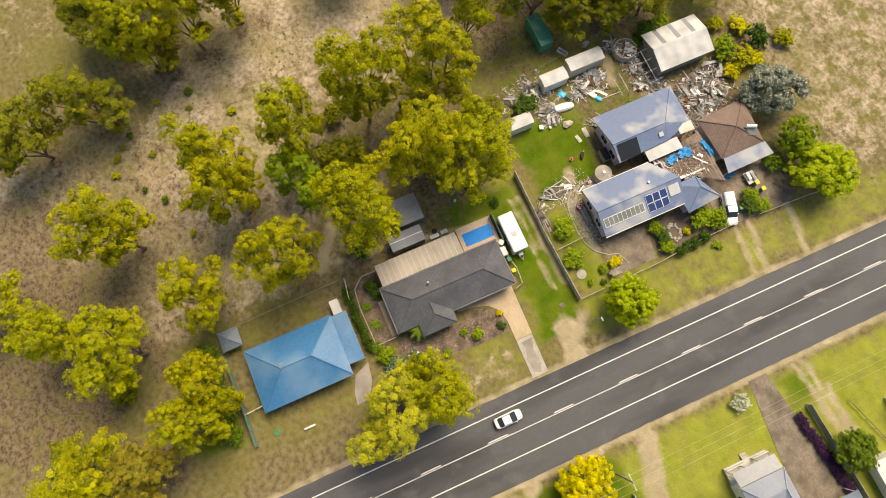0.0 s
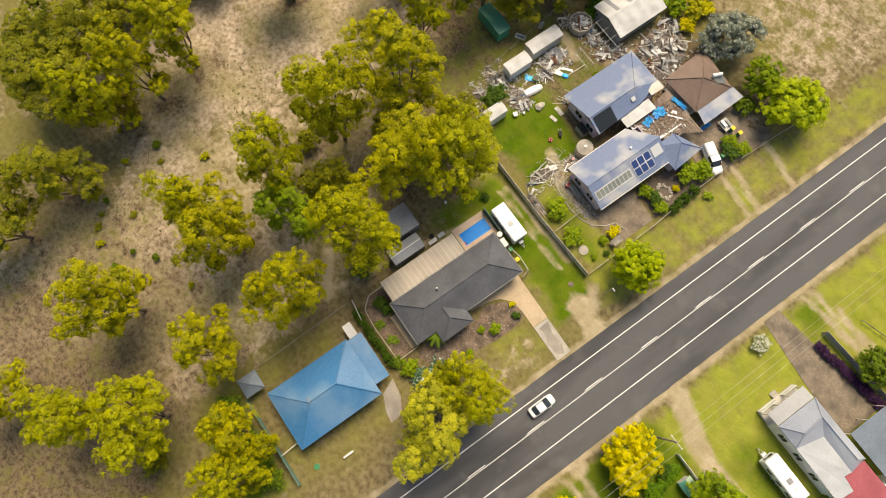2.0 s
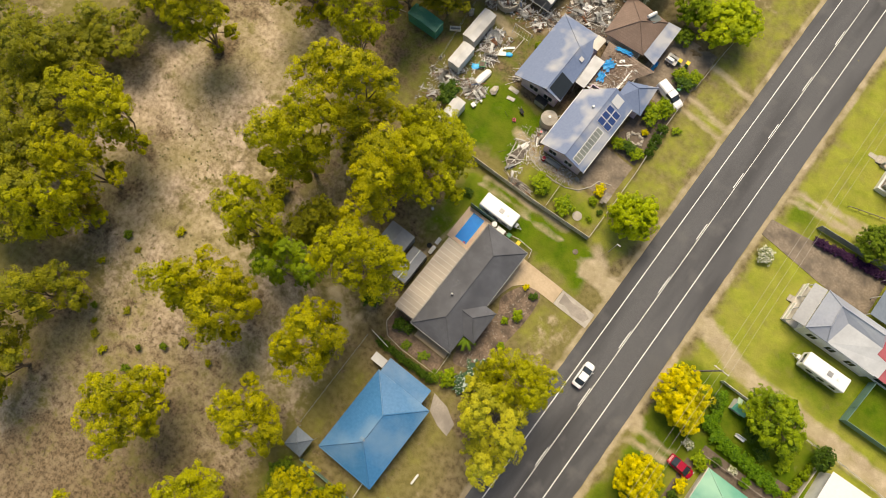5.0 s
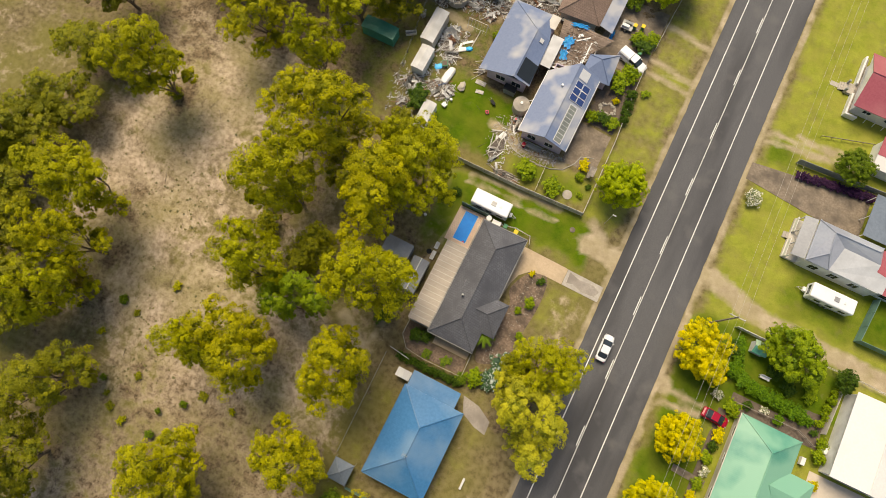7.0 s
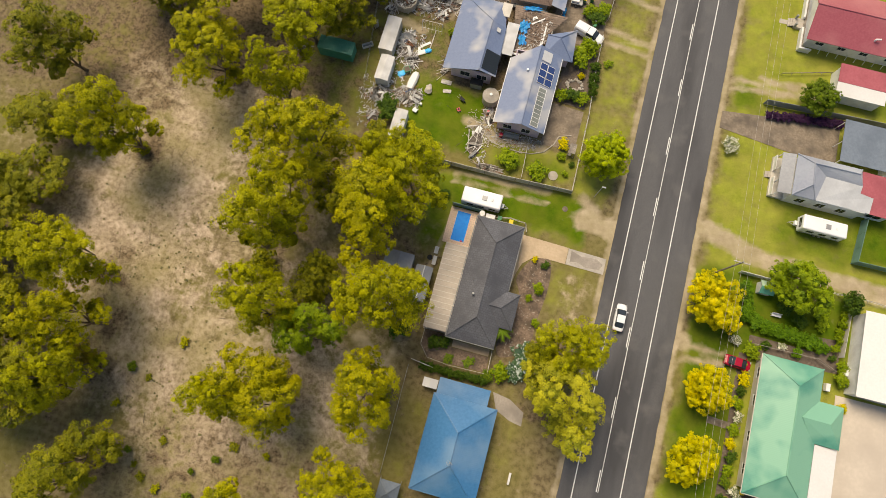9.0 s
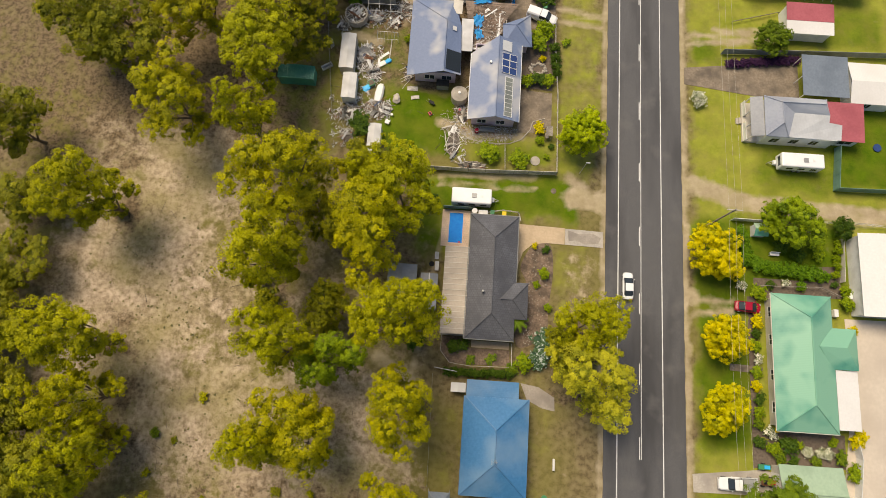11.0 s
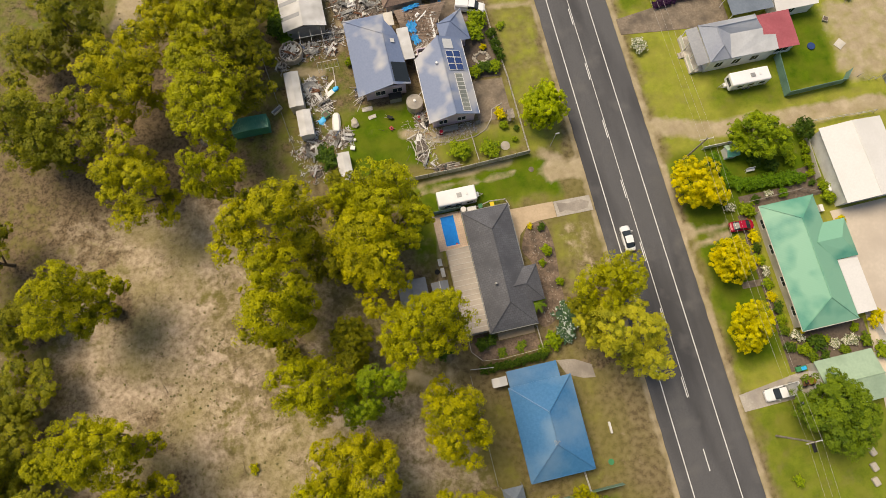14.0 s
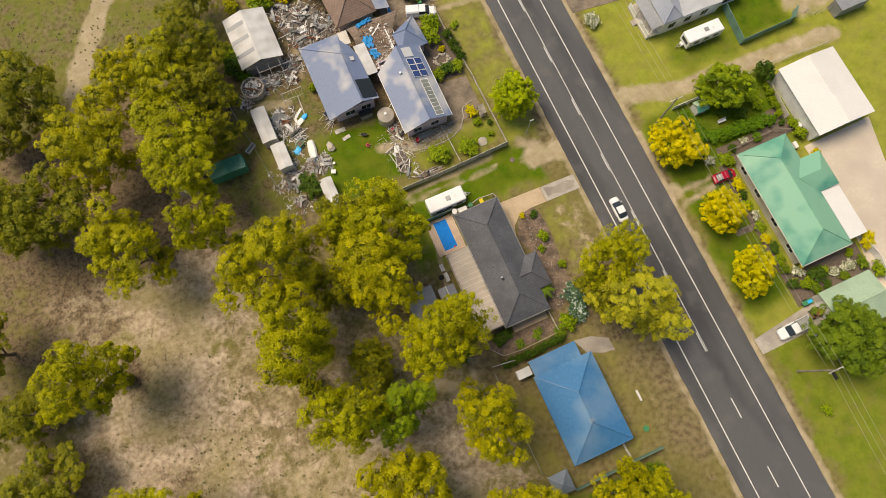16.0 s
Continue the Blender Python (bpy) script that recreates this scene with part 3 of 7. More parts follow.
def ground_sheet():
    """One sheet to the horizon: fine cells near, wide ones far; lush, bare and littered parts, the last with painted
    crown shade, as point values.
    """
    step = 0.6
    xs = np.concatenate([[-3000, -900, -320, -180, -140], np.arange(-118, 62.01, step), [80, 130, 320, 900, 3000]])
    ys = np.concatenate([[-3000, -900, -320, -160, -110], np.arange(-78, 92.01, step), [115, 150, 320, 900, 3000]])
    x, y = (a.ravel() for a in np.meshgrid(xs, ys))
    rng = np.random.default_rng(5)
    wob = np.array([noise.noise(Vector((a * 0.23, b * 0.23, 0))) for a, b in zip(x, y)])
    wx, wy = x + wob * 1.6, y - wob * 1.6
    lush = np.zeros_like(x)
    for r, k in (((8.0, 200, -200, 200), 1.0), ((8.2, 16, -21, 13), 1.3), ((16, 30, 2, 12), 1.35), ((30, 40.5, 18.5, 33), 1.35), ((8.0, 60, 12, 30), 1.0), ((-34.5, -26, 4, 17), 1.2), ((-31, -11, 11.3, 17.2), 1.25), ((-41, -27.5, 20, 31), 1.1),
                 ((-27, -13, 18, 24.5), 0.95), ((-13.2, -6, 20, 90), 0.62), ((-13.2, -6.5, 17.5, 25), 0.9), ((-13, -7.5, -5, 6.8), 0.6), ((-29, -13, -32, -13), 0.22), ((-60, -47, 15, 40), 0.5), ((-48, -37, 24, 42), 0.5), ((-29, -13, -40, -32.6), 0.8), ((-18, -10, 9.8, 18), 1.1), ((8.2, 60, -90, -26), 0.7), ((-200, -48, 50, 200), 0.5)):
        lush = np.maximum(lush, k * inside(wx, wy, *r, 2.5))
    deep = np.zeros_like(x)
    for r, k in (((-34.5, -29.8, 4, 17), 0.9), ((-31, -9, 10.5, 17.4), 1.0), ((-41, -28.5, 19, 31), 1.0), ((8.2, 16.5, -21, 13), 0.95), ((14.5, 31.5, 0.5, 13), 1.0), ((29.8, 40.5, 18.5, 33), 1.0), ((19, 30, 17.5, 25), 0.7), ((-26, -14, 18, 22.5), 0.7), ((8.5, 13, 38.5, 43), 0.8), ((7.6, 60, -70, -26.5), 0.55), ((-56, -47, 20, 36), 0.5), ((-48, -37, 24, 42), 0.85), ((-29, -13, -40, -32.6), 0.9), ((-18, -10, 9.8, 18), 0.8), ((25, 40, 43, 50), 0.7), ((-200, -48, 48, 200), 0.75)):
        deep = np.maximum(deep, k * inside(wx, wy, *r, 2.0))
    bare = 0.85 * inside(wx, wy, -88, -56, -30, 26, 8)
    bare = np.maximum(bare, 0.25 * inside(wx, wy, -135, -84, -60, 45, 8))
    bare = bare * (1 - 0.4 * inside(wx, wy, -66, -58, -20, 10, 6))
    bare = np.maximum(bare, 0.72 * inside(wx, wy, -66, -31.5, -42, -12, 5))
    bare = np.maximum(bare, 0.42 * inside(wx, wy, -62, -30.5, -14, 12, 6))
    bare = np.maximum(bare, 0.62 * inside(wx, wy, -68, -44, -90, -22, 9))
    bare = np.maximum(bare, 0.5 * inside(wx, wy, -50, -14, 62, 140, 7))
    track = 0.85 * inside(wx, wy, 41.0, 75, 19, 33.5, 2.5)
    for seg in ((-31, 16.6, -16, 17.2, 0.45), (-31, 15.0, -16, 15.4, 0.3), (-10.5, 14.6, -6, 14.0, 1.6), (-11, 17.5, -6, 13, 1.0), (-29.8, 9, -33, -14, 0.4), (-38, -11.7, -32.3, -15.2, 1.0), (-37.6, 46.5, -38.4, 42.6, 0.7), (-31.0, 25.2, -27.0, 24.0, 1.0), (-27.0, 24.0, -19.0, 24.2, 0.8), (12, 45.2, 20, 43.7, 0.5), (-46.5, 39.6, -42.6, 38.8, 0.8), (-43.6, 38.4, -43.0, 32.0, 0.5), (-28.2, 29.5, -28.8, 24.5, 0.6), (-62, 71, -66, 66, 1.8), (-66, 66, -73, 54, 1.8), (-73, 54, -74, 48, 1.2),
                (8, 18.0, 16, 15.6, 1.6), (14, 15.6, 45, 14.2, 1.5), (8, 43.5, 22, 45.5, 0.5), (8, 42.0, 22, 43.8, 0.5), (-13.5, 47.0, -6, 46.0, 0.5), (-13.5, 44.5, -6, 43.8, 0.5), (-14, 53.6, -6, 52.5, 0.5), (7.6, -2.0, 14, -1.6, 0.5), (7.6, -0.2, 14, 0.0, 0.5), (7.4, 1.0, 8.4, 0.2, 0.9)):
        track = np.maximum(track, near_line(wx * 0.35 + x * 0.65, wy * 0.35 + y * 0.65, *seg, 1.1))
    track = np.maximum(track, np.clip(1.1 - np.abs(x + 5.5 - 0.3 * wob) / 0.8, 0, 1))
    track = np.maximum(track, np.clip(1.1 - np.abs(x - 6.9 - 0.3 * wob) / 0.9, 0, 1))
    bare = np.maximum(bare, 0.5 * inside(wx, wy, -11, -7, -14, 6, 2))
    litter_shade = np.zeros_like(x)
    # Brown leaf litter round each gum, with crown shade painted into its darkness.
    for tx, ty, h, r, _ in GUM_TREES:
        litter_shade = np.maximum(litter_shade, 0.75 * np.exp(-(np.hypot(wx - tx, wy - ty) / (r * 0.8)) ** 2))
    litter_shade = np.maximum(litter_shade, 0.7 * inside(wx, wy, -62, -22, -100, -47, 5))
    litter_shade = np.maximum(litter_shade, 0.5 * inside(wx, wy, -64, -30, -60, -27, 8))
    # These two boxes darken the ground in place of shade between crowns.
    litter_shade = np.maximum(litter_shade, 0.6 * inside(wx, wy, -130, -76, 12, 110, 6))
    litter_shade = np.maximum(litter_shade, 0.92 * inside(wx, wy, -86, -50, 21, 50, 6))
    yard = np.maximum(inside(wx, wy, -49, -28, 31, 47, 2), inside(wx, wy, -39, -14, 31, 56, 2)) * 0.7
    litter_shade = np.maximum(litter_shade, np.maximum(yard, 0.5 * inside(wx, wy, -37, -29, -10, 4, 2)))
    grn = 0.9 * inside(wx, wy, 16, 30, -24, 1, 1)
    litter_shade = np.maximum(litter_shade, grn * 0.6)
    lush *= 1 - 0.9 * np.minimum(1, np.maximum(bare, 0))
    near = (np.abs(x) < 130) & (np.abs(y) < 110)
    off_road = np.clip((np.maximum(-5.6 - x, x - 7.0)) / 3, 0, 1)
    z = np.where(near, (wob * 0.12 + rng.uniform(-0.02, 0.02, x.shape)) * off_road * np.clip(litter_shade + bare, 0, 1), 0) - 0.02
    z = np.where((x > -5.4) & (x < 6.8), -0.06, z)
    nx, ny = len(xs), len(ys)
    faces = [(j * nx + i, j * nx + i + 1, (j + 1) * nx + i + 1, (j + 1) * nx + i) for j in range(ny - 1) for i in range(nx - 1)]
    me = bpy.data.meshes.new("ground")
    me.from_pydata(list(zip(x.tolist(), y.tolist(), z.tolist())), [], faces)
    for name, values in (("lush", lush), ("deep", deep), ("bare", bare), ("litter_shade", litter_shade), ("track", track)):
        me.attributes.new(name, "FLOAT", "POINT").data.foreach_set("value", values.astype(np.float32))
    me.polygons.foreach_set("use_smooth", [True] * len(me.polygons))
    return me


def ground_mat():
    m, nt, bs = nodes_of("grass and earth")

    def value(name):
        a = nt.nodes.new("ShaderNodeAttribute")
        a.attribute_name = name
        return a.outputs["Fac"]

    def times(a, b, op="MULTIPLY", clamp=True):
        n = nt.nodes.new("ShaderNodeMath")
        n.operation, n.use_clamp = op, clamp
        for s, v in zip(n.inputs, (a, b)):
            if isinstance(v, (int, float)):
                s.default_value = v
            else:
                nt.links.new(v, s)
        return n.outputs[0]

    fine = noise_of(nt, 0.42, 12, 0.36, 0.66, rough=0.72)
    grain = noise_of(nt, 2.6, 10, 0.34, 0.68, rough=0.7)
    mid = noise_of(nt, 0.35, 6, 0.38, 0.62)
    soft = noise_of(nt, 0.5, 6, 0.2, 0.8)
    wide = noise_of(nt, 0.09, 4, 0.4, 0.6)
    crust = noise_of(nt, 1.3, 12, 0.41, 0.58, rough=0.74)
    dry = ramp_mix(nt, crust, (0.13, 0.10, 0.052), (0.32, 0.26, 0.14))
    dry = ramp_mix(nt, times(grain, 0.6), dry, (0.11, 0.08, 0.042))
    dry = ramp_mix(nt, times(wide, 0.6), dry, (0.19, 0.18, 0.04))
    pale = ramp_mix(nt, crust, (0.36, 0.275, 0.195), (0.68, 0.555, 0.42))
    pale = ramp_mix(nt, times(noise_of(nt, 0.24, 8, 0.43, 0.57, rough=0.62), 0.85), pale, ramp_mix(nt, crust, (0.23, 0.175, 0.115), (0.46, 0.375, 0.26)))
    pale = ramp_mix(nt, times(grain, 0.35), pale, (0.32, 0.24, 0.155))
    pale = ramp_mix(nt, times(noise_of(nt, 0.062, 6, 0.46, 0.60, rough=0.6), 0.62), pale, (0.265, 0.235, 0.085))
    green = ramp_mix(nt, fine, (0.20, 0.232, 0.028), (0.33, 0.355, 0.052))
    green = ramp_mix(nt, times(mid, 0.5), green, (0.30, 0.275, 0.065))
    rich = ramp_mix(nt, fine, (0.055, 0.112, 0.005), (0.11, 0.175, 0.008))
    rich = ramp_mix(nt, times(mid, 0.5), rich, (0.16, 0.175, 0.02))
    green = ramp_mix(nt, value("deep"), green, rich)
    # Leaf litter tones, kept dark so that they carry crown shade too.
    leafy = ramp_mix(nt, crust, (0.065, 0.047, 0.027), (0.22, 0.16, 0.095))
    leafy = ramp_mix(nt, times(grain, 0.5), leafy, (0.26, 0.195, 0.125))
    # Broken edges: each value is weighed against grain before it shows.
    def broken(name, noise_out, sharp=2.2):
        s = times(value(name), times(noise_out, 0.9), "ADD", False)
        s = times(s, 0.72, "SUBTRACT", False)
        return times(s, sharp)
    col = ramp_mix(nt, broken("bare", fine), dry, pale)
    col = ramp_mix(nt, broken("litter_shade", fine), col, leafy)
    col = ramp_mix(nt, broken("lush", soft, 1.5), col, green)
    worn = ramp_mix(nt, fine, (0.36, 0.29, 0.19), (0.52, 0.43, 0.30))
    worn = ramp_mix(nt, times(mid, 0.35), worn, (0.30, 0.26, 0.11))
    col = ramp_mix(nt, broken("track", soft, 1.6), col, worn)
    nt.links.new(col, bs.inputs["Base Color"])
    bs.inputs["Roughness"].default_value = 0.95
    bs.inputs["Specular IOR Level"].default_value = 0.1
    bump_of(nt, bs, times(fine, grain, "ADD", False), 0.6, 0.06)
    return m


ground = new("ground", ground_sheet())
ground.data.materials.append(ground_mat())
tagged(ground, "dry grassland and lawns with bare pale earth", "ground", kind="structure")

# ---- road ----
bm = bmesh.new()
rows = []
for k in range(801):
    y = -400 + k
    w = 0.10 * noise.noise(Vector((0, y * 0.5, 3))), 0.10 * noise.noise(Vector((7, y * 0.5, 3)))
    rows.append([bm.verts.new(p) for p in ((-5.25 + w[0], y, -0.2), (-5.2 + w[0], y, 0.02), (-1, y, 0.05), (2, y, 0.05), (6.5 + w[1], y, 0.02), (6.55 + w[1], y, -0.2))])
for a, b in zip(rows, rows[1:]):
    for i in range(5):
        bm.faces.new((a[i], a[i + 1], b[i + 1], b[i]))
road = tagged(part("road", bm, ASPHALT), "dark grey asphalt country road with worn shoulders", "road", kind="structure")

# ---- road markings ----
for name, x0, x1 in (("edge_line", -3.36, -3.22), ("edge_line", 3.20, 3.34), ("centre_line", 0.10, 0.20)):
    y0 = -23.2 if name == "centre_line" else -400
    bm = bmesh.new()
    box(bm, x0, x1, y0, 400, 0.02, 0.056)
    part(name, bm, LINE, road)
bm = bmesh.new()
box(bm, -0.16, -0.02, 0, 3.0, 0.02, 0.056)
dash = part("dash", bm, LINE, road)
dash.location.y = -2.7
for k in range(-6, 10):
    if k:
        ob = new("dash", dash.data)
        ob.parent, ob.location = road, (0, -2.7 + 10.25 * k, 0)


# ---- buildings ----
def roof_part(house, faces, material, name="roof", thick=0.10, caps=(), cap_mat=None, label=""):
    """A roof of solid planes, each a part, with caps on its ridges and hips."""
    for pts in faces:
        bm = bmesh.new()
        slab(bm, pts, thick)
        part(name if len(faces) == 1 else name + "_plane", bm, material, house, label)
    for p, q in caps:
        part("ridge_cap", tubed((p[0], p[1], p[2] + 0.02), (q[0], q[1], q[2] + 0.02), 0.09, n=6), cap_mat or material, house)


def walls(house, x0, x1, y0, y1, h, material, skip=""):
    """Four walls round a floor plan, 15 cm thick, butted at the corners."""
    t = 0.15
    for side, b in (("s", (x0, x1, y0, y0 + t)), ("n", (x0, x1, y1 - t, y1)), ("w", (x0, x0 + t, y0 + t, y1 - t)), ("e", (x1 - t, x1, y0 + t, y1 - t))):
        if side not in skip:
            bm = bmesh.new()
            box(bm, *b, -0.1, h)
            part("wall", bm, material, house)


def window(house, side, at, along, w, sill=0.9, h=1.2):
    """A framed window on a wall whose outer face is at `at`."""
    s = {"s": (0, -1), "n": (0, 1), "w": (-1, 0), "e": (1, 0)}[side]
    def b(a0, a1, z0, z1, d0, d1):
        bm = bmesh.new()
        if s[0]:
            box(bm, *sorted((at + s[0] * d0, at + s[0] * d1)), a0, a1, z0, z1)
        else:
            box(bm, a0, a1, *sorted((at + s[1] * d0, at + s[1] * d1)), z0, z1)
        return bm
    frame_ob = part("window", b(along, along + w, sill, sill + h, -0.02, 0.03), WHITE, house)
    part("pane", b(along + 0.06, along + w / 2 - 0.03, sill + 0.06, sill + h - 0.06, 0.0, 0.035), GLASS, frame_ob)
    part("pane", b(along + w / 2 + 0.03, along + w - 0.06, sill + 0.06, sill + h - 0.06, 0.0, 0.035), GLASS, frame_ob)
    part("sill", b(along - 0.05, along + w + 0.05, sill - 0.06, sill, 0.0, 0.08), WHITE, frame_ob)


def gutter(house, p, q, material=WHITE):
    part("gutter", tubed(p, q, 0.07, n=6), material, house)


def hip(x0, x1, y0, y1, ze, zr, ra, rb):
    """Faces and caps of a hipped roof with ridge ends ra (south) and rb (north), as (x, y)."""
    a, b, c, d = (x0, y0, ze), (x1, y0, ze), (x1, y1, ze), (x0, y1, ze)
    s, n = (*ra, zr), (*rb, zr)
    return [[a, b, s], [b, c, n, s], [c, d, n], [d, a, s, n]], [(s, n), (a, s), (b, s), (c, n), (d, n)]


# charcoal-tiled house
dh = thing("house", "brick house with charcoal tiled hip roof", "house", group="houses")
walls(dh, -25.3, -19.3, -7.7, 9.5, 2.62, BRICKWALL)
walls(dh, -19.3, -17.5, -4.7, -0.3, 2.62, BRICKWALL, "w")
for y in (-6.5, 2.0, 5.5):
    window(dh, "e", -19.3, y, 1.6)
window(dh, "s", -7.7, -24.5, 2.0)
window(dh, "s", -7.7, -21.5, 1.4)
window(dh, "e", -17.5, -3.4, 1.8)
f, c = hip(-25.8, -18.8, -8.2, 10.0, 2.7, 4.6, (-22.3, -4.6), (-22.3, 6.3))
roof_part(dh, f, TILE_DARK, caps=c)
roof_part(dh, [[(-19.6, 0.2, 2.75), (-17.0, 0.2, 2.75), (-19.3, -2.45, 3.95), (-21.2, -2.45, 3.95)], [(-17.0, -5.1, 2.75), (-19.6, -5.1, 2.75), (-21.2, -2.45, 3.95), (-19.3, -2.45, 3.95)], [(-17.0, 0.2, 2.75), (-17.0, -5.1, 2.75), (-19.3, -2.45, 3.95)]], TILE_DARK, name="porch_roof",
          caps=[((-21.2, -2.45, 3.95), (-19.3, -2.45, 3.95)), ((-17.0, 0.2, 2.75), (-19.3, -2.45, 3.95)), ((-17.0, -5.1, 2.75), (-19.3, -2.45, 3.95))])
gutter(dh, (-25.9, -8.2, 2.62), (-25.9, 10, 2.62), FENCE_GREY), gutter(dh, (-18.72, 0.3, 2.62), (-18.72, 10.05, 2.62), FENCE_GREY), gutter(dh, (-25.9, -8.28, 2.62), (-18.75, -8.28, 2.62), FENCE_GREY), gutter(dh, (-25.9, 10.08, 2.62), (-18.75, 10.08, 2.62), FENCE_GREY)
vent = part("vent_pipe", tubed((-23.6, -1.6, 3.8), (-23.6, -1.6, 4.5), 0.12), STEEL, dh)
part("vent_cowl", tubed((-23.6, -1.6, 4.5), (-23.6, -1.6, 4.7), 0.2, 0.12), STEEL, vent)
part("aerial", tubed((-24.1, 0.4, 3.6), (-24.1, 0.4, 5.2), 0.03), STEEL, dh)

# patio roof beside it: ribbed sheets, one by one
patio = thing("patio_roof", "ribbed beige patio roof on posts along the house", "patio roof")
for k in range(16):
    y0 = -7.7 + k * 0.793
    bm = bmesh.new()
    slab(bm, [(-29.3, y0, 2.45), (-25.75, y0, 2.62), (-25.75, y0 + 0.70, 2.62), (-29.3, y0 + 0.70, 2.45)], 0.03)
    sheet = part("sheet", bm, PERGOLA, patio)
    bm = bmesh.new()
    slab(bm, [(-29.3, y0 + 0.70, 2.50), (-25.75, y0 + 0.70, 2.67), (-25.75, y0 + 0.793, 2.67), (-29.3, y0 + 0.793, 2.50)], 0.06)
    part("rib", bm, CREAM, sheet)
for y in (-7.5, -3.4, 0.8, 4.8):
    part("post", boxed(-29.2, -29.1, y - 0.05, y + 0.05, 0, 2.44), TIMBER, patio)
flat("patio_slab", [(-29.3, -7.8), (-25.3, -7.8), (-25.3, 5.4), (-29.3, 5.4)], 0.06, 0.15, CONCRETE, patio)

# pool
pool = thing("swimming_pool", "rectangular blue swimming pool with tan paved surround", "pool")
for x0, x1, y0, y1 in ((-30.1, -29.05, 5.5, 11.2), (-26.85, -25.75, 5.5, 11.2), (-29.05, -26.85, 10.8, 11.2), (-29.05, -26.85, 5.5, 6.0)):
    part("paving", boxed(x0, x1, y0, y1, -0.1, 0.12), PAVING, pool)
part("water", boxed(-29.05, -26.85, 6.0, 10.8, -0.1, 0.05), WATER, pool)
for a in ((-29.05, -26.85, 10.72, 10.8), (-29.05, -26.85, 6.0, 6.08), (-29.05, -28.97, 6.08, 10.72), (-26.93, -26.85, 6.08, 10.72)):
    part("coping", boxed(*a, 0.0, 0.135), CREAM, pool)

# blue-roofed house
bh = thing("house", "low house under a broad blue steel hip roof", "house", group="houses")
walls(bh, -24.6, -16.9, -28.4, -16.7, 2.55, CREAM)
f, c = hip(-25.2, -16.3, -29.0, -16.1, 2.65, 4.5, (-20.8, -24.6), (-20.8, -20.3))
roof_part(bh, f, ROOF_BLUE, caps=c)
window(bh, "e", -16.9, -27.0, 1.8), window(bh, "e", -16.9, -22.0, 1.8), window(bh, "s", -28.4, -22.5, 2.0), window(bh, "w", -24.6, -24.0, 1.6)
gutter(bh, (-25.25, -29.05, 2.6), (-25.25, -16.1, 2.6), ROOF_BLUE), gutter(bh, (-16.25, -29.05, 2.6), (-16.25, -16.1, 2.6), ROOF_BLUE), gutter(bh, (-25.2, -29.06, 2.6), (-16.3, -29.06, 2.6), ROOF_BLUE)
roof_part(bh, [[(-25.0, -16.15, 2.5), (-17.7, -16.15, 2.5), (-17.7, -13.85, 2.35), (-25.0, -13.85, 2.35)]], ROOF_BLUE, name="carport_roof")
for x in (-24.8, -21.4, -17.9):
    part("carport_post", boxed(x - 0.05, x + 0.05, -14.05, -13.95, 0, 2.25), WHITE, bh)

aerial = part("aerial", tubed((-20.9, -24.2, 4.4), (-20.9, -24.2, 5.6), 0.03), STEEL, bh)
for k in range(5):
    part("aerial_rod", tubed((-21.3 + 0.16 * k, -24.2 - 0.35 + 0.03 * k, 5.55), (-21.3 + 0.16 * k, -24.2 + 0.35 - 0.03 * k, 5.55), 0.015, n=4), STEEL, aerial)
part("aerial_boom", tubed((-21.4, -24.2, 5.55), (-20.5, -24.2, 5.55), 0.02, n=5), STEEL, aerial)

# green-roofed house
gh = thing("house", "long house under a green steel hip roof", "house", group="houses")
walls(gh, 18.5, 26.0, -17.2, 0.8, 2.7, CREAM)
walls(gh, 26.0, 29.2, -8.4, -3.7, 2.7, CREAM, "w")
f, c = hip(17.9, 26.5, -17.8, 1.3, 2.8, 4.7, (22.35, -14.0), (22.4, -2.1))
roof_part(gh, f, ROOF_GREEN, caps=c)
roof_part(gh, [[(26.2, -3.2, 2.85), (29.8, -3.2, 2.85), (27.6, -6.0, 4.0), (23.6, -6.0, 4.25)], [(29.8, -9.0, 2.85), (26.2, -9.0, 2.85), (23.6, -6.0, 4.25), (27.6, -6.0, 4.0)], [(29.8, -3.2, 2.85), (29.8, -9.0, 2.85), (27.6, -6.0, 4.0)]], ROOF_GREEN, name="wing_roof")
roof_part(gh, [[(26.6, -17.2, 2.72), (29.8, -17.2, 2.5), (29.8, -9.05, 2.5), (26.6, -9.05, 2.72)]], ROOF_WHITE, name="patio_roof", thick=0.05)
for y in (-17, -14.3, -11.7, -9.2):
    part("post", boxed(29.6, 29.7, y - 0.05, y + 0.05, 0, 2.45), WHITE, gh)
for y in (-15.5, -11, -6, -2):
    window(gh, "w", 18.5, y, 1.5)
window(gh, "s", -17.2, 20.0, 1.6), window(gh, "s", -17.2, 23.0, 1.6)
gutter(gh, (17.85, -17.85, 2.72), (17.85, 1.3, 2.72), CREAM), gutter(gh, (17.9, -17.86, 2.72), (26.5, -17.86, 2.72), CREAM)

# big white shed
ws = thing("shed", "large white steel shed with a shallow roof", "shed", group="sheds")
walls(ws, 31.3, 41.0, -0.9, 10.8, 2.95, WHITE)
roof_part(ws, [[(31.05, -1.2, 3.0), (36.1, -1.2, 3.75), (36.1, 11.1, 3.75), (31.05, 11.1, 3.0)], [(36.1, -1.2, 3.75), (41.2, -1.2, 3.0), (41.2, 11.1, 3.0), (36.1, 11.1, 3.75)]], ROOF_WHITE, thick=0.06, caps=[((36.1, -1.2, 3.75), (36.1, 11.1, 3.75))])
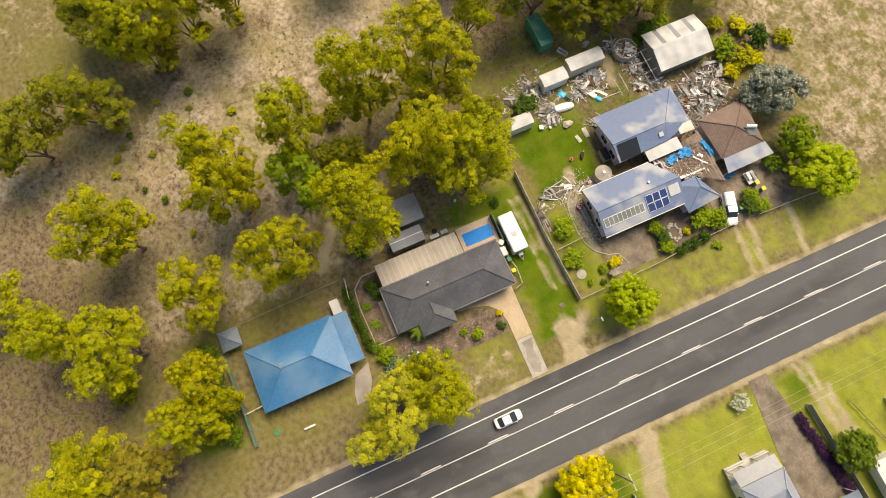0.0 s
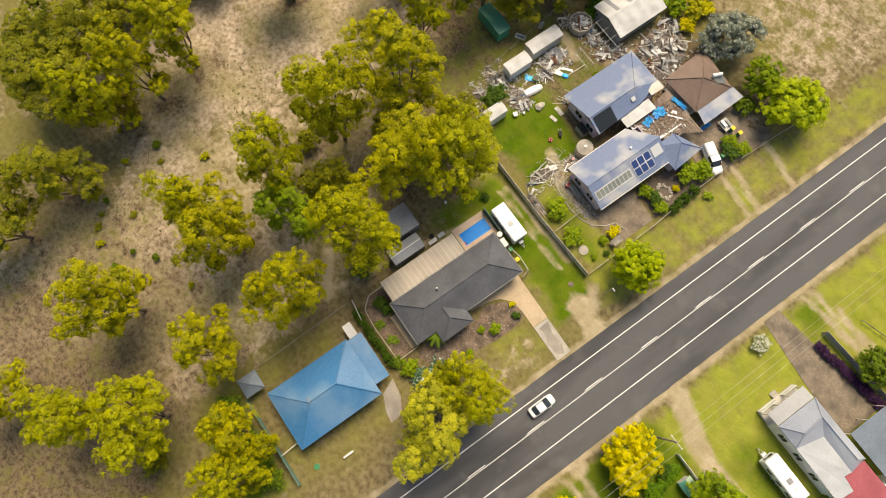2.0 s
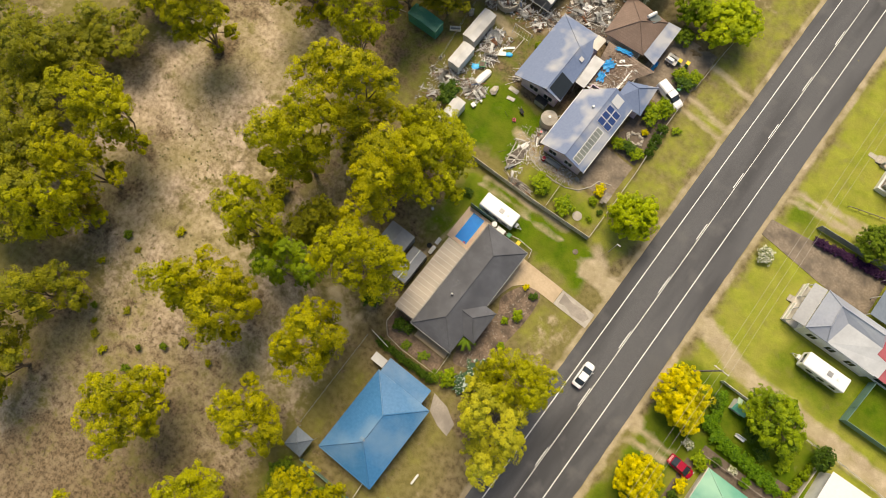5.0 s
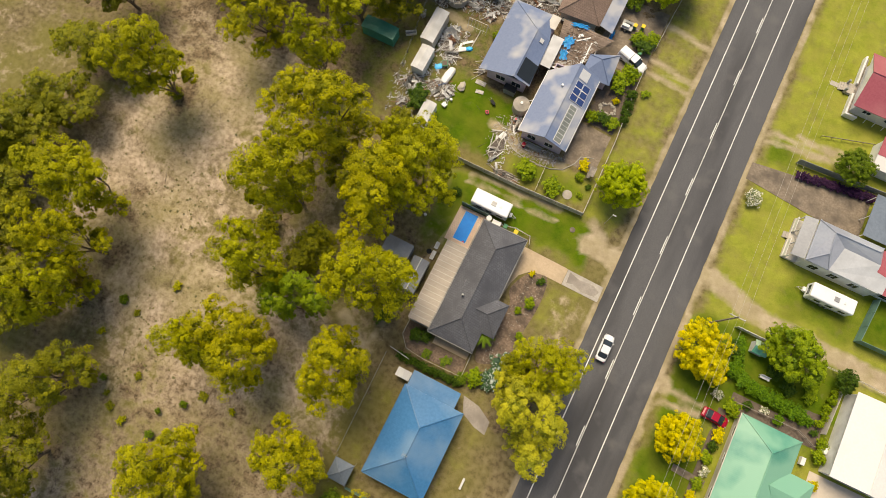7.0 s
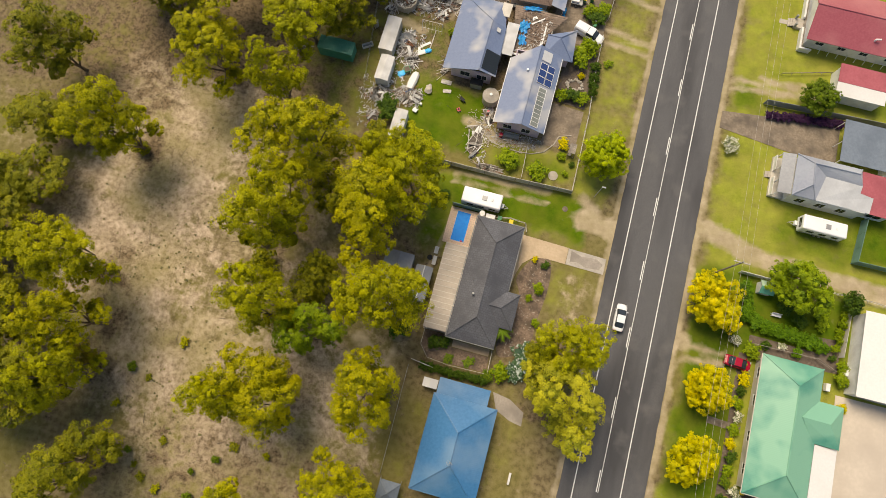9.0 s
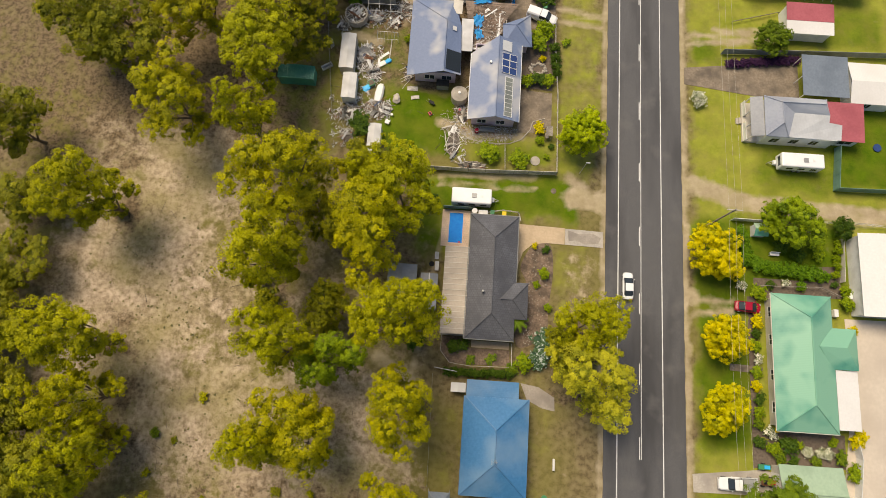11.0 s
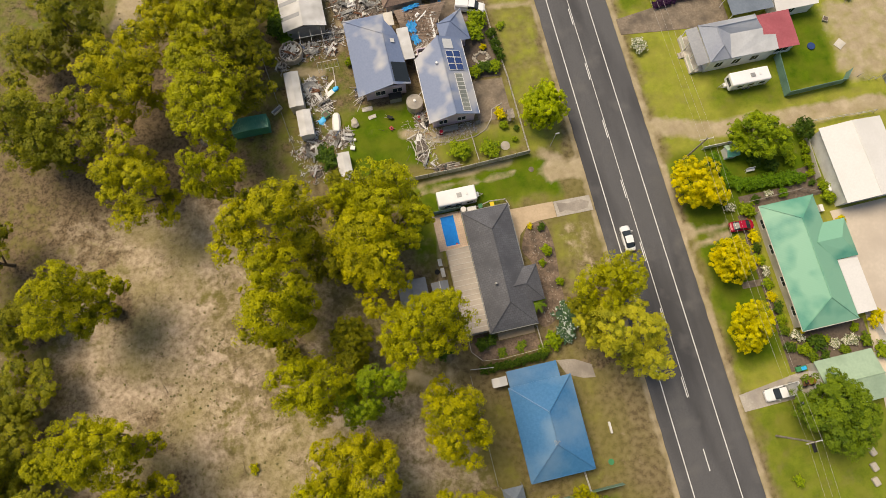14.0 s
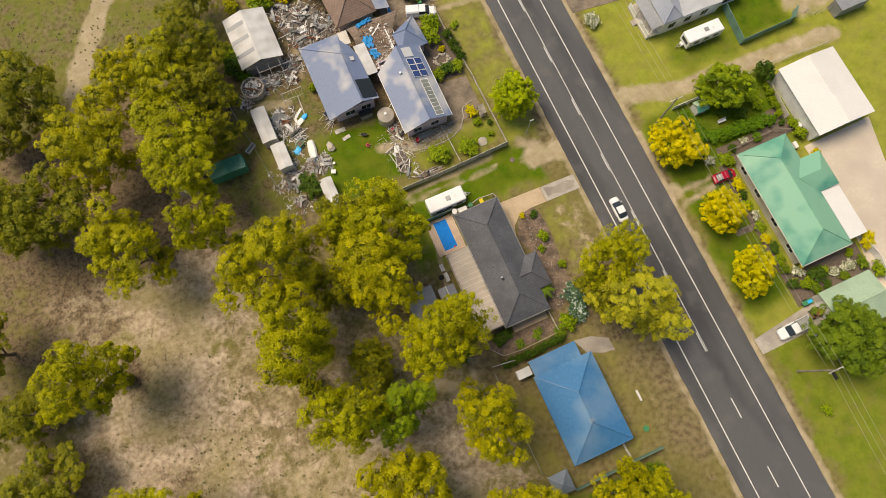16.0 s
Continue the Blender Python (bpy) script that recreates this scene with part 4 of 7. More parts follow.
part("roller_door", boxed(33.5, 37.5, -0.95, -0.9, 0, 2.7), STEEL, ws)

# pale green garage
pg = thing("garage", "garage with a pale green steel gable roof", "garage", group="sheds")
walls(pg, 18.4, 26.4, -28.7, -22.6, 2.5, CREAM)
roof_part(pg, [[(18.0, -29.1, 2.5), (26.8, -29.1, 2.5), (26.8, -25.7, 3.4), (18.0, -25.7, 3.4)], [(18.0, -25.7, 3.4), (26.8, -25.7, 3.4), (26.8, -22.2, 2.5), (18.0, -22.2, 2.5)]], ROOF_LIGHT_GREEN, thick=0.06, caps=[((18.0, -25.7, 3.4), (26.8, -25.7, 3.4))])
part("roller_door", boxed(18.34, 18.4, -26.8, -23.6, 0, 2.2), WHITE, pg)

# weatherboard house
wh = thing("house", "white weatherboard house with pale grey hip roof", "house", group="houses")
walls(wh, 18.3, 29.2, 25.4, 31.5, 2.9, WHITE)
nw, ne, sw, se = (18.2, 32.0, 3.2), (27.8, 32.0, 3.2), (18.2, 25.4, 3.1), (21.7, 25.4, 3.1)
w_, e_, ap = (19.9, 30.2, 5.0), (26.5, 30.3, 5.0), (20.4, 27.2, 4.4)
va, vb = (22.3, 29.1, 3.95), (27.7, 29.0, 3.95)
roof_part(wh, [[nw, ne, e_, w_], [sw, nw, w_, ap], [sw, ap, se], [w_, va, se, ap], [w_, e_, vb, va], [ne, vb, e_]], ROOF_GREY, caps=[(w_, e_), (nw, w_), (sw, ap), (se, ap), (w_, ap), (ne, e_)])
roof_part(wh, [[va, vb, (27.7, 28.0, 3.6), (29.8, 27.8, 3.4), (29.8, 25.5, 2.9), se]], ROOF_ASH, name="lean_to_roof")
roof_part(wh, [[(16.3, 25.5, 2.55), (18.15, 25.5, 2.95), (18.15, 32.0, 2.95), (16.3, 32.0, 2.55)]], ROOF_DULL, name="verandah_roof", thick=0.05)
for y in (25.6, 27.7, 29.8, 31.9):
    part("post", boxed(16.4, 16.52, y - 0.06, y + 0.06, 0, 2.45), WHITE, wh)
part("verandah_deck", boxed(16.0, 18.3, 25.5, 32.0, 0.0, 0.45), CREAM, wh)
part("balustrade", boxed(16.1, 16.18, 25.5, 28.4, 0.45, 1.35), WHITE, wh), part("balustrade", boxed(16.1, 16.18, 29.6, 32.0, 0.45, 1.35), WHITE, wh)
for k in range(2):
    part("step", boxed(15.2 + 0.4 * k, 16.0, 28.5, 29.5, 0.0, 0.17 * (k + 1)), CONCRETE, wh)
for x in (19.5, 22.5, 25.6):
    window(wh, "s", 25.4, x, 1.3, 1.0, 1.4)
rr = thing("house_extension", "low extension with a faded red steel roof", "extension")
walls(rr, 29.3, 33.3, 26.0, 31.5, 2.5, WHITE)
roof_part(rr, [[(27.8, 28.0, 3.1), (29.85, 27.8, 2.85), (29.85, 25.6, 2.6), (33.7, 25.6, 2.5), (33.8, 31.9, 2.8), (28.0, 31.8, 3.05)]], ROOF_PINK, thick=0.05)
window(rr, "s", 25.9, 30.2, 2.2)

# carport and white shed behind it
cp = thing("carport", "open carport with a flat slate grey roof", "carport")
roof_part(cp, [[(24.6, 32.8, 2.75), (31.8, 32.8, 2.75), (31.8, 39.7, 2.9), (24.6, 39.7, 2.9)]], ROOF_STEEL, thick=0.08)
for x in (24.8, 31.6):
    for y in (33.0, 36.2, 39.4):
        part("post", boxed(x - 0.05, x + 0.05, y - 0.05, y + 0.05, 0, 2.7), WHITE, cp)
s2 = thing("shed", "white steel shed with a gable roof", "shed", group="sheds")
walls(s2, 32.2, 39.0, 32.3, 38.7, 2.6, WHITE)
roof_part(s2, [[(31.9, 32.0, 2.65), (39.3, 32.0, 2.65), (39.3, 35.5, 3.4), (31.9, 35.5, 3.4)], [(31.9, 35.5, 3.4), (39.3, 35.5, 3.4), (39.3, 39.0, 2.65), (31.9, 39.0, 2.65)]], ROOF_WHITE, thick=0.05)
window(s2, "s", 32.3, 34.5, 1.2)

# red-roofed house
rh = thing("house", "cream weatherboard house with a red steel roof", "house", group="houses")
walls(rh, 17.6, 36.0, 52.4, 60.6, 3.1, WHITE)
roof_part(rh, [[(16.8, 51.6, 3.0), (36.5, 51.6, 3.0), (36.5, 56.6, 5.0), (16.8, 56.6, 5.0)], [(16.8, 56.6, 5.0), (36.5, 56.6, 5.0), (36.5, 61.4, 3.0), (16.8, 61.4, 3.0)]], ROOF_RED, caps=[((16.8, 56.6, 5.0), (36.5, 56.6, 5.0))])
bm = bmesh.new()
tri = [[bm.verts.new((x, y, z)) for y, z in ((51.9, 2.9), (61.1, 2.9), (56.6, 4.86))] for x in (16.86, 17.0)]
bm.faces.new(tri[0]), bm.faces.new(tri[1])
for a in range(3):
    bm.faces.new((tri[0][a], tri[0][(a + 1) % 3], tri[1][(a + 1) % 3], tri[1][a]))
bmesh.ops.recalc_face_normals(bm, faces=bm.faces[:])
part("gable", bm, WHITE, rh)
part("veranda_floor", boxed(17.15, 17.6, 51.6, 62.2, 0, 0.45), TIMBER, rh)
for b in ((16.85, 17.15, 51.2, 55.1), (16.85, 17.15, 56.9, 62.2), (17.15, 18.8, 51.2, 51.5)):
    part("parapet", boxed(*b, 0, 1.0, 0.04), WHITE, rh)
porch = part("porch", boxed(15.7, 17.15, 55.1, 56.9, 0, 0.5, 0.04), CONCRETE, rh)
for y in (55.25, 56.75):
    part("pillar", boxed(15.65, 15.95, y - 0.16, y + 0.16, 0.5, 1.3, 0.03), FENCE_GREY, porch)
for k in range(3):
    part("step", boxed(14.8 + 0.3 * k, 15.7, 55.3, 56.7, 0, 0.15 * (k + 1)), CONCRETE, rh)
part("path", boxed(13.5, 14.8, 55.6, 56.4, -0.05, 0.03, 0.02), CONCRETE, rh)
for x in (19, 22.5, 26, 30):
    window(rh, "s", 52.4, x, 1.3, 1.1, 1.0)
    part("window_hood", boxed(x - 0.15, x + 1.45, 51.95, 52.4, 2.3, 2.36, 0.02), WHITE, rh)
vent = part("roof_vent", tubed((26.7, 53.4, 3.6), (26.7, 53.4, 4.15), 0.14, n=12), WHITE, rh)
part("cowl", tubed((26.7, 53.4, 4.15), (27.4, 53.5, 4.25), 0.13, n=12), WHITE, vent)
for k in range(9):
    x = 20.2 + 1.45 * k
    bm = bmesh.new()
    tube(bm, (x, 52.4, 0.75), (x, 51.75, 0.85), 0.05, 0.05, 6)
    tube(bm, (x, 51.75, 0.85), (x + 0.15, 51.6, -0.05), 0.05, 0.05, 6)
    part("prop", bm, WHITE, rh)
rs = thing("shed", "white shed with a faded red lean-to roof", "shed", group="sheds")
walls(rs, 23.0, 30.0, 43.9, 48.6, 2.4, WHITE)
roof_part(rs, [[(22.7, 45.8, 2.75), (30.3, 45.8, 2.75), (30.3, 48.9, 2.95), (22.7, 48.9, 2.95)]], ROOF_PINK, thick=0.05)
roof_part(rs, [[(22.7, 43.6, 2.5), (30.3, 43.6, 2.5), (30.3, 45.8, 2.7), (22.7, 45.8, 2.7)]], ROOF_WHITE, name="lean_to_roof", thick=0.05)

# pale-blue-roofed cottage
lh = thing("house", "lilac weatherboard cottage with pale blue steel roof", "house", group="houses")
walls(lh, -26.7, -20.1, 25.4, 37.8, 2.9, LILAC)
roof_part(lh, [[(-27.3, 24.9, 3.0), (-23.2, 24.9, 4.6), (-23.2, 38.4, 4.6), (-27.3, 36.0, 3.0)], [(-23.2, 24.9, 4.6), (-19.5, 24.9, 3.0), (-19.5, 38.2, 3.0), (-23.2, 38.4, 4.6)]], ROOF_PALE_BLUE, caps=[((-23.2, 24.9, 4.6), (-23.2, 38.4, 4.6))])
bm = bmesh.new()
v = [bm.verts.new(p) for p in ((-26.7, 25.4, 2.9), (-20.1, 25.4, 2.9), (-23.2, 25.4, 4.4), (-26.7, 25.55, 2.9), (-20.1, 25.55, 2.9), (-23.2, 25.55, 4.4))]
for q in ((0, 1, 2), (5, 4, 3), (0, 3, 4, 1), (1, 4, 5, 2), (2, 5, 3, 0)):
    bm.faces.new([v[i] for i in q])
part("gable", bm, LILAC, lh)
window(lh, "s", 25.4, -25.8, 1.4), window(lh, "s", 25.4, -22.9, 1.4)
for y in (27, 30, 33.5):
    window(lh, "e", -20.1, y, 1.5)
roof_part(lh, [[(-22.6, 37.6, 3.0), (-17.9, 37.8, 2.9), (-20.6, 40.6, 4.3)], [(-17.9, 37.8, 2.9), (-18.3, 43.4, 2.9), (-20.6, 40.6, 4.3)], [(-18.3, 43.4, 2.9), (-22.6, 41.4, 3.0), (-20.6, 40.6, 4.3)], [(-22.6, 41.4, 3.0), (-22.6, 37.6, 3.0), (-20.6, 40.6, 4.3)]], ROOF_PALE_BLUE, name="porch_roof",
          caps=[((-17.9, 37.8, 2.9), (-20.6, 40.6, 4.3)), ((-18.3, 43.4, 2.9), (-20.6, 40.6, 4.3)), ((-22.6, 41.4, 3.0), (-20.6, 40.6, 4.3))])
walls(lh, -22.2, -18.5, 38.4, 41.6, 2.7, LILAC)
gutter(lh, (-19.45, 24.9, 2.92), (-19.45, 38.2, 2.92)), gutter(lh, (-27.35, 24.9, 2.92), (-27.35, 36.0, 2.92))
part("roof_vent", tubed((-24.3, 33.9, 4.1), (-24.3, 33.9, 4.55), 0.18), WHITE, lh)
slope = (4.6 - 3.0) / 3.7
def on_roof(x):
    return 4.6 - (x + 23.2) * slope + 0.02
panels = thing("solar_array", "six dark blue solar panels on the sloping roof", "solar array")
for i in range(2):
    for j in range(3):
        x0, y0 = -22.55 + 1.2 * i, 32.3 + 1.15 * (2 - j)
        bm = bmesh.new()
        slab(bm, [(x0, y0, on_roof(x0) + 0.12), (x0 + 1.15, y0, on_roof(x0 + 1.15) + 0.12), (x0 + 1.15, y0 + 1.1, on_roof(x0 + 1.15) + 0.12), (x0, y0 + 1.1, on_roof(x0) + 0.12)], 0.12)
        fr = part("panel_frame", bm, WHITE, panels)
        bm = bmesh.new()
        slab(bm, [(x0 + .05, y0 + .05, on_roof(x0 + .05) + 0.128), (x0 + 1.1, y0 + .05, on_roof(x0 + 1.1) + 0.128), (x0 + 1.1, y0 + 1.05, on_roof(x0 + 1.1) + 0.128), (x0 + .05, y0 + 1.05, on_roof(x0 + .05) + 0.128)], 0.02)
        part("cell_sheet", bm, SOLAR, fr)
coll = thing("solar_collector", "narrow grey pool-heating collector strip on the roof", "solar collector")
bm = bmesh.new()
slab(bm, [(-21.95, 25.3, on_roof(-21.95) + 0.06), (-20.65, 25.3, on_roof(-20.65) + 0.06), (-20.65, 31.8, on_roof(-20.65) + 0.06), (-21.95, 31.8, on_roof(-21.95) + 0.06)], 0.06)
part("frame", bm, WHITE, coll)
for k in range(9):
    y0 = 25.4 + k * 0.71
    bm = bmesh.new()
    slab(bm, [(-21.85, y0, on_roof(-21.85) + 0.09), (-20.75, y0, on_roof(-20.75) + 0.09), (-20.75, y0 + 0.62, on_roof(-20.75) + 0.09), (-21.85, y0 + 0.62, on_roof(-21.85) + 0.09)], 0.05)
    part("collector_panel", bm, SOLAR_OLD, coll)
sk = thing("skylight", "flat grey roof skylight", "skylight")
bm = bmesh.new()
slab(bm, [(-22.6, 36.1, on_roof(-22.6) + 0.1), (-21.1, 36.1, on_roof(-21.1) + 0.1), (-21.1, 37.8, on_roof(-21.1) + 0.1), (-22.6, 37.8, on_roof(-22.6) + 0.1)], 0.1)
part("sheet", bm, ROOF_ASH, sk)

# second cottage behind it
l2 = thing("house", "lilac cottage with pale blue roof and half-hipped end", "house", group="houses")
walls(l2, -36.0, -29.6, 32.3, 44.4, 2.9, LILAC)
apex = (-31.5, 40.4, 4.9)
roof_part(l2, [[(-37.2, 31.7, 2.7), (-31.5, 31.6, 4.9), apex, (-37.2, 45.2, 2.7)], [(-31.5, 31.6, 4.9), (-28.8, 31.8, 3.6), (-29.2, 40.3, 3.6), apex], [(-37.2, 45.2, 2.7), apex, (-30.6, 45.0, 3.0)], [apex, (-29.2, 40.3, 3.6), (-30.6, 45.0, 3.0)]], ROOF_PALE_BLUE, caps=[((-31.5, 31.6, 4.9), apex), ((-37.2, 45.2, 2.7), apex)])
window(l2, "s", 32.3, -34.5, 1.6), window(l2, "s", 32.3, -31.8, 1.6)
bm = bmesh.new()
def on_l2(x):
    return 4.9 - (x + 31.5) * 1.3 / 2.65
slab(bm, [(-31.2, 32.1, on_l2(-31.2) + 0.12), (-28.9, 32.1, on_l2(-28.9) + 0.12), (-28.9, 35.4, on_l2(-28.9) + 0.12), (-31.2, 35.4, on_l2(-31.2) + 0.12)], 0.1)
part("black_collector", bm, BLACK, l2, "matt black roof collector")
bm = bmesh.new()
slab(bm, [(-30.5, 38.9, on_l2(-30.5) + 0.1), (-29.9, 38.9, on_l2(-29.9) + 0.1), (-29.9, 39.6, on_l2(-29.9) + 0.1), (-30.5, 39.6, on_l2(-30.5) + 0.1)], 0.1)
part("skylight", bm, WHITE, l2)
flatroof = thing("flat_roof", "narrow cream flat roof strip beside a stripped roof", "roof")
roof_part(flatroof, [[(-29.1, 36.15, 3.3), (-27.25, 36.15, 3.2), (-27.3, 41.8, 3.2), (-29.2, 41.75, 3.3)]], ROOF_SHED, name="sheet")
for p in ((-28.9, 36.4), (-27.5, 36.4), (-28.9, 41.5), (-27.5, 41.5)):
    part("post", boxed(p[0] - 0.05, p[0] + 0.05, p[1] - 0.05, p[1] + 0.05, 0, 3.15), TIMBER, flatroof)

# stripped house between the cottages: bare roof boards open to the sky
sr = thing("stripped_house", "half-demolished house with stripped roof boards", "house")
for y0, y1, x0, x1 in ((38.9, 41.6, -27.2, -23.4), (41.6, 45.0, -28.2, -22.0)):
    walls(sr, x0, x1, y0, y1, 2.2, CREAM)
for k in range(24):
    y = 37.0 + 0.36 * k
    xa = -27.4 - 0.17 * (y - 37.0)
    xb = np.interp(y, (37.0, 38.6, 41.5, 45.3, 46.0), (-26.5, -23.3, -22.7, -20.3, -23.0))
    bm = bmesh.new()
    slab(bm, [(xa, y, 2.38 + 0.04 * math.sin(3 * k)), (xb, y, 2.40 + 0.05 * math.sin(5 * k)), (xb + 0.02, y + 0.33, 2.40), (xa, y + 0.33, 2.39)], 0.05)
    part("roof_board", bm, OLD_BOARD, sr)

# brown-tiled house
br = thing("house", "brown tiled pyramid-roofed house with a blue awning", "house", group="houses")
walls(br, -29.8, -23.9, 46.9, 53.4, 2.9, CREAM)
ap = (-26.7, 49.8, 4.9)
q = [(-30.3, 46.0, 3.0), (-23.3, 46.4, 3.0), (-23.3, 53.6, 3.0), (-30.8, 54.3, 3.0)]
roof_part(br, [[q[0], q[1], ap], [q[1], q[2], ap], [q[2], q[3], ap], [q[3], q[0], ap]], TILE_BROWN, caps=[(p, ap) for p in q])
roof_part(br, [[(-23.3, 46.7, 2.95), (-21.0, 46.4, 2.6), (-21.1, 54.3, 2.6), (-23.3, 53.8, 2.95)]], ROOF_PALE_BLUE, name="awning", thick=0.05)
for y in (46.8, 50.2, 53.8):
    part("post", boxed(-21.3, -21.2, y - 0.05, y + 0.05, 0, 2.55), WHITE, br)
heater = thing("solar_heater", "white solar water heater with a grey collector on tiles", "water heater")
part("tank", tubed((-26.2, 51.2, 4.75), (-25.6, 52.7, 4.62), 0.28), WHITE, heater)
bm = bmesh.new()
slab(bm, [(-26.0, 51.2, 4.5), (-24.9, 51.4, 4.0), (-24.3, 52.9, 3.75), (-25.5, 52.8, 4.4)], 0.08)
part("collector", bm, SOLAR_OLD, heater)

# sheds
bs_ = thing("shed", "large weathered grey shed with a gable roof", "shed", group="sheds")
walls(bs_, -46.2, -40.3, 45.5, 54.2, 2.8, STEEL)
roof_part(bs_, [[(-46.7, 45.1, 2.9), (-43.3, 45.1, 3.9), (-43.3, 54.6, 3.9), (-46.7, 54.6, 2.9)], [(-43.3, 45.1, 3.9), (-39.8, 45.1, 2.8), (-39.8, 54.6, 2.8), (-43.3, 54.6, 3.9)]], ROOF_SHED, thick=0.06)
for y in (47.0, 49.6, 52.2):
    bm = bmesh.new()
    slab(bm, [(-46.6, y, 2.955), (-43.6, y, 3.84), (-43.6, y + 0.7, 3.84), (-46.6, y + 0.7, 2.955)], 0.02)
    part("clear_sheet", bm, ROOF_DULL, bs_)
fr = thing("shade_frame", "bare steel lean-to frame against the grey shed", "frame")
for x in (-44.4, -42.6, -40.8, -39.0):
    part("rafter", tubed((x, 42.9, 2.1), (x, 45.1, 2.6), 0.04, n=6), STEEL, fr)
    part("post", tubed((x, 42.9, 0), (x, 42.9, 2.1), 0.04, n=6), STEEL, fr)
for y, z in ((42.9, 2.1), (44.0, 2.35)):
    part("purlin", tubed((-44.4, y, z), (-39.0, y, z), 0.04, n=6), STEEL, fr)
for nm, lab, x0, x1, y0, y1, h, m, rm in (("site_shed", "long flat-roofed pale grey demountable shed", -48.0, -45.7, 32.4, 38.4, 2.4, CREAM, ROOF_SHED), ("site_shed", "old flat-roofed white shed with open eaves", -47.2, -45.0, 27.5, 31.8, 2.1, WHITE, ROOF_SHED),
                                    ("garden_shed", "low grey shed beside a gravel lane", 46.9, 52.6, 16.2, 18.6, 2.2, FENCE_GREY, ROOF_DULL), ("garden_shed", "dark green ribbed tin garden shed", -57.4, -51.7, 30.1, 32.4, 2.2, GREEN_TIN, GREEN_TIN), ("caravan_shed", "long low white trailer body", -42.4, -40.4, 18.9, 23.5, 2.2, WHITE, ROOF_SHED),
                                    ("garden_shed", "small white garden shed beside the blue roof", -27.2, -25.1, -15.7, -14.4, 2.0, WHITE, ROOF_WHITE),
                                    ("garden_shed", "square grey garden shed with flat roof", -37.4, -33.2, -3.7, 1.9, 2.4, FENCE_GREY, ROOF_DULL), ("garden_shed", "narrow grey garden shed with a white ridge", -32.6, -30.1, -4.4, 0.8, 2.2, FENCE_GREY, ROOF_DULL)):
    s = thing(nm, lab, "shed", group="sheds")
    walls(s, x0 + 0.08, x1 - 0.08, y0 + 0.08, y1 - 0.08, h, m)
    xm = (x0 + x1) / 2
    roof_part(s, [[(x0, y0, h), (xm, y0, h + 0.22), (xm, y1, h + 0.22), (x0, y1, h)], [(xm, y0, h + 0.22), (x1, y0, h), (x1, y1, h), (xm, y1, h + 0.22)]], rm, thick=0.05, caps=[((xm, y0, h + 0.22), (xm, y1, h + 0.22))] if "ridge" in lab else (), cap_mat=WHITE)
for k in range(19):
    x = -57.3 + 0.3 * k
    if k == 0:
        tin = thing("roof_ribs", "ribbed green tin roof sheet on a garden shed", "roof")
    bm = bmesh.new()
    for a, b in (((x, 30.1, 2.21), (x, 31.25, 2.43)), ((x, 31.25, 2.43), (x, 32.4, 2.21))):
        tube(bm, a, b, 0.035, 0.035, 4)
    part("rib", bm, GREEN_TIN, tin)
gz = thing("gazebo", "small grey gazebo with a pyramid fabric roof", "gazebo")
q, ap = [(-29.3, -31.9, 2.0), (-26.4, -31.9, 2.0), (-26.4, -29.0, 2.0), (-29.3, -29.0, 2.0)], (-27.85, -30.45, 2.9)
roof_part(gz, [[q[i], q[(i + 1) % 4], ap] for i in range(4)], ROOF_STEEL, thick=0.03, caps=[(p, ap) for p in q])
for p in q:
    part("leg", tubed((p[0] * 0.99 - 0.28, p[1] * 0.99 - 0.3, 0), (p[0] * 0.99 - 0.28, p[1] * 0.99 - 0.3, 2.0), 0.03, n=6), STEEL, gz)

# ---- paving and beds ----
def pave(name, pts, material, label, z=0.04):
    ob = flat(name, pts, z, 0.15, material)
    return tagged(ob, label, "paving", kind="structure")


def arc(pts, n=8):
    """A smooth outline through the given corners (Catmull-Rom, closed)."""
    out = []
    for i in range(len(pts)):
        p0, p1, p2, p3 = (np.array(pts[(i + k) % len(pts)], float) for k in (-1, 0, 1, 2))
        for s in np.arange(n) / n:
            out.append(tuple(0.5 * (2 * p1 + (p2 - p0) * s + (2 * p0 - 5 * p1 + 4 * p2 - p3) * s * s + (3 * p1 - p0 - 3 * p2 + p3) * s ** 3)))
    return out


pave("driveway_1", [(-18.9, 9.7), (-11.4, 9.5), (-11.4, 6.95), (-14.4, 7.0), (-16.3, 6.6), (-17.6, 5.4), (-18.2, 3.6), (-18.6, 0.8), (-18.9, 0.8)], CONC_TAN, "smooth tan concrete driveway")
pave("driveway_2", [(-11.35, 9.45), (-5.6, 9.3), (-5.6, 6.85), (-11.35, 6.95)], CONCRETE, "grey patched concrete driveway crossover", 0.035)
pave("driveway_5", [(-10.9, 9.2), (-9.2, 8.7), (-7.0, 8.9), (-5.9, 8.3), (-6.3, 7.4), (-8.3, 7.2), (-9.8, 7.7), (-10.8, 7.5)], CONC_WORN, "dark stained patch of concrete crossover", 0.042)
pave("driveway_3", [(7.3, -24.6), (17.2, -23.4), (18.3, -23.6), (18.3, -26.8), (7.4, -27.0)], CONCRETE, "pale concrete driveway to a garage")
pave("driveway_4", [(7.2, 37.7), (14.2, 38.6), (25.6, 40.2), (25.6, 33.0), (17.6, 33.6), (7.2, 34.8)], CONC_DARK, "stained dark concrete driveway", 0.035)
pave("yard_1", [(30.2, -1.4), (42.5, -1.2), (40.0, -12), (38.0, -30), (27.5, -31), (30.6, -12)], CONC_PALE, "pale concrete shed yard", 0.03)
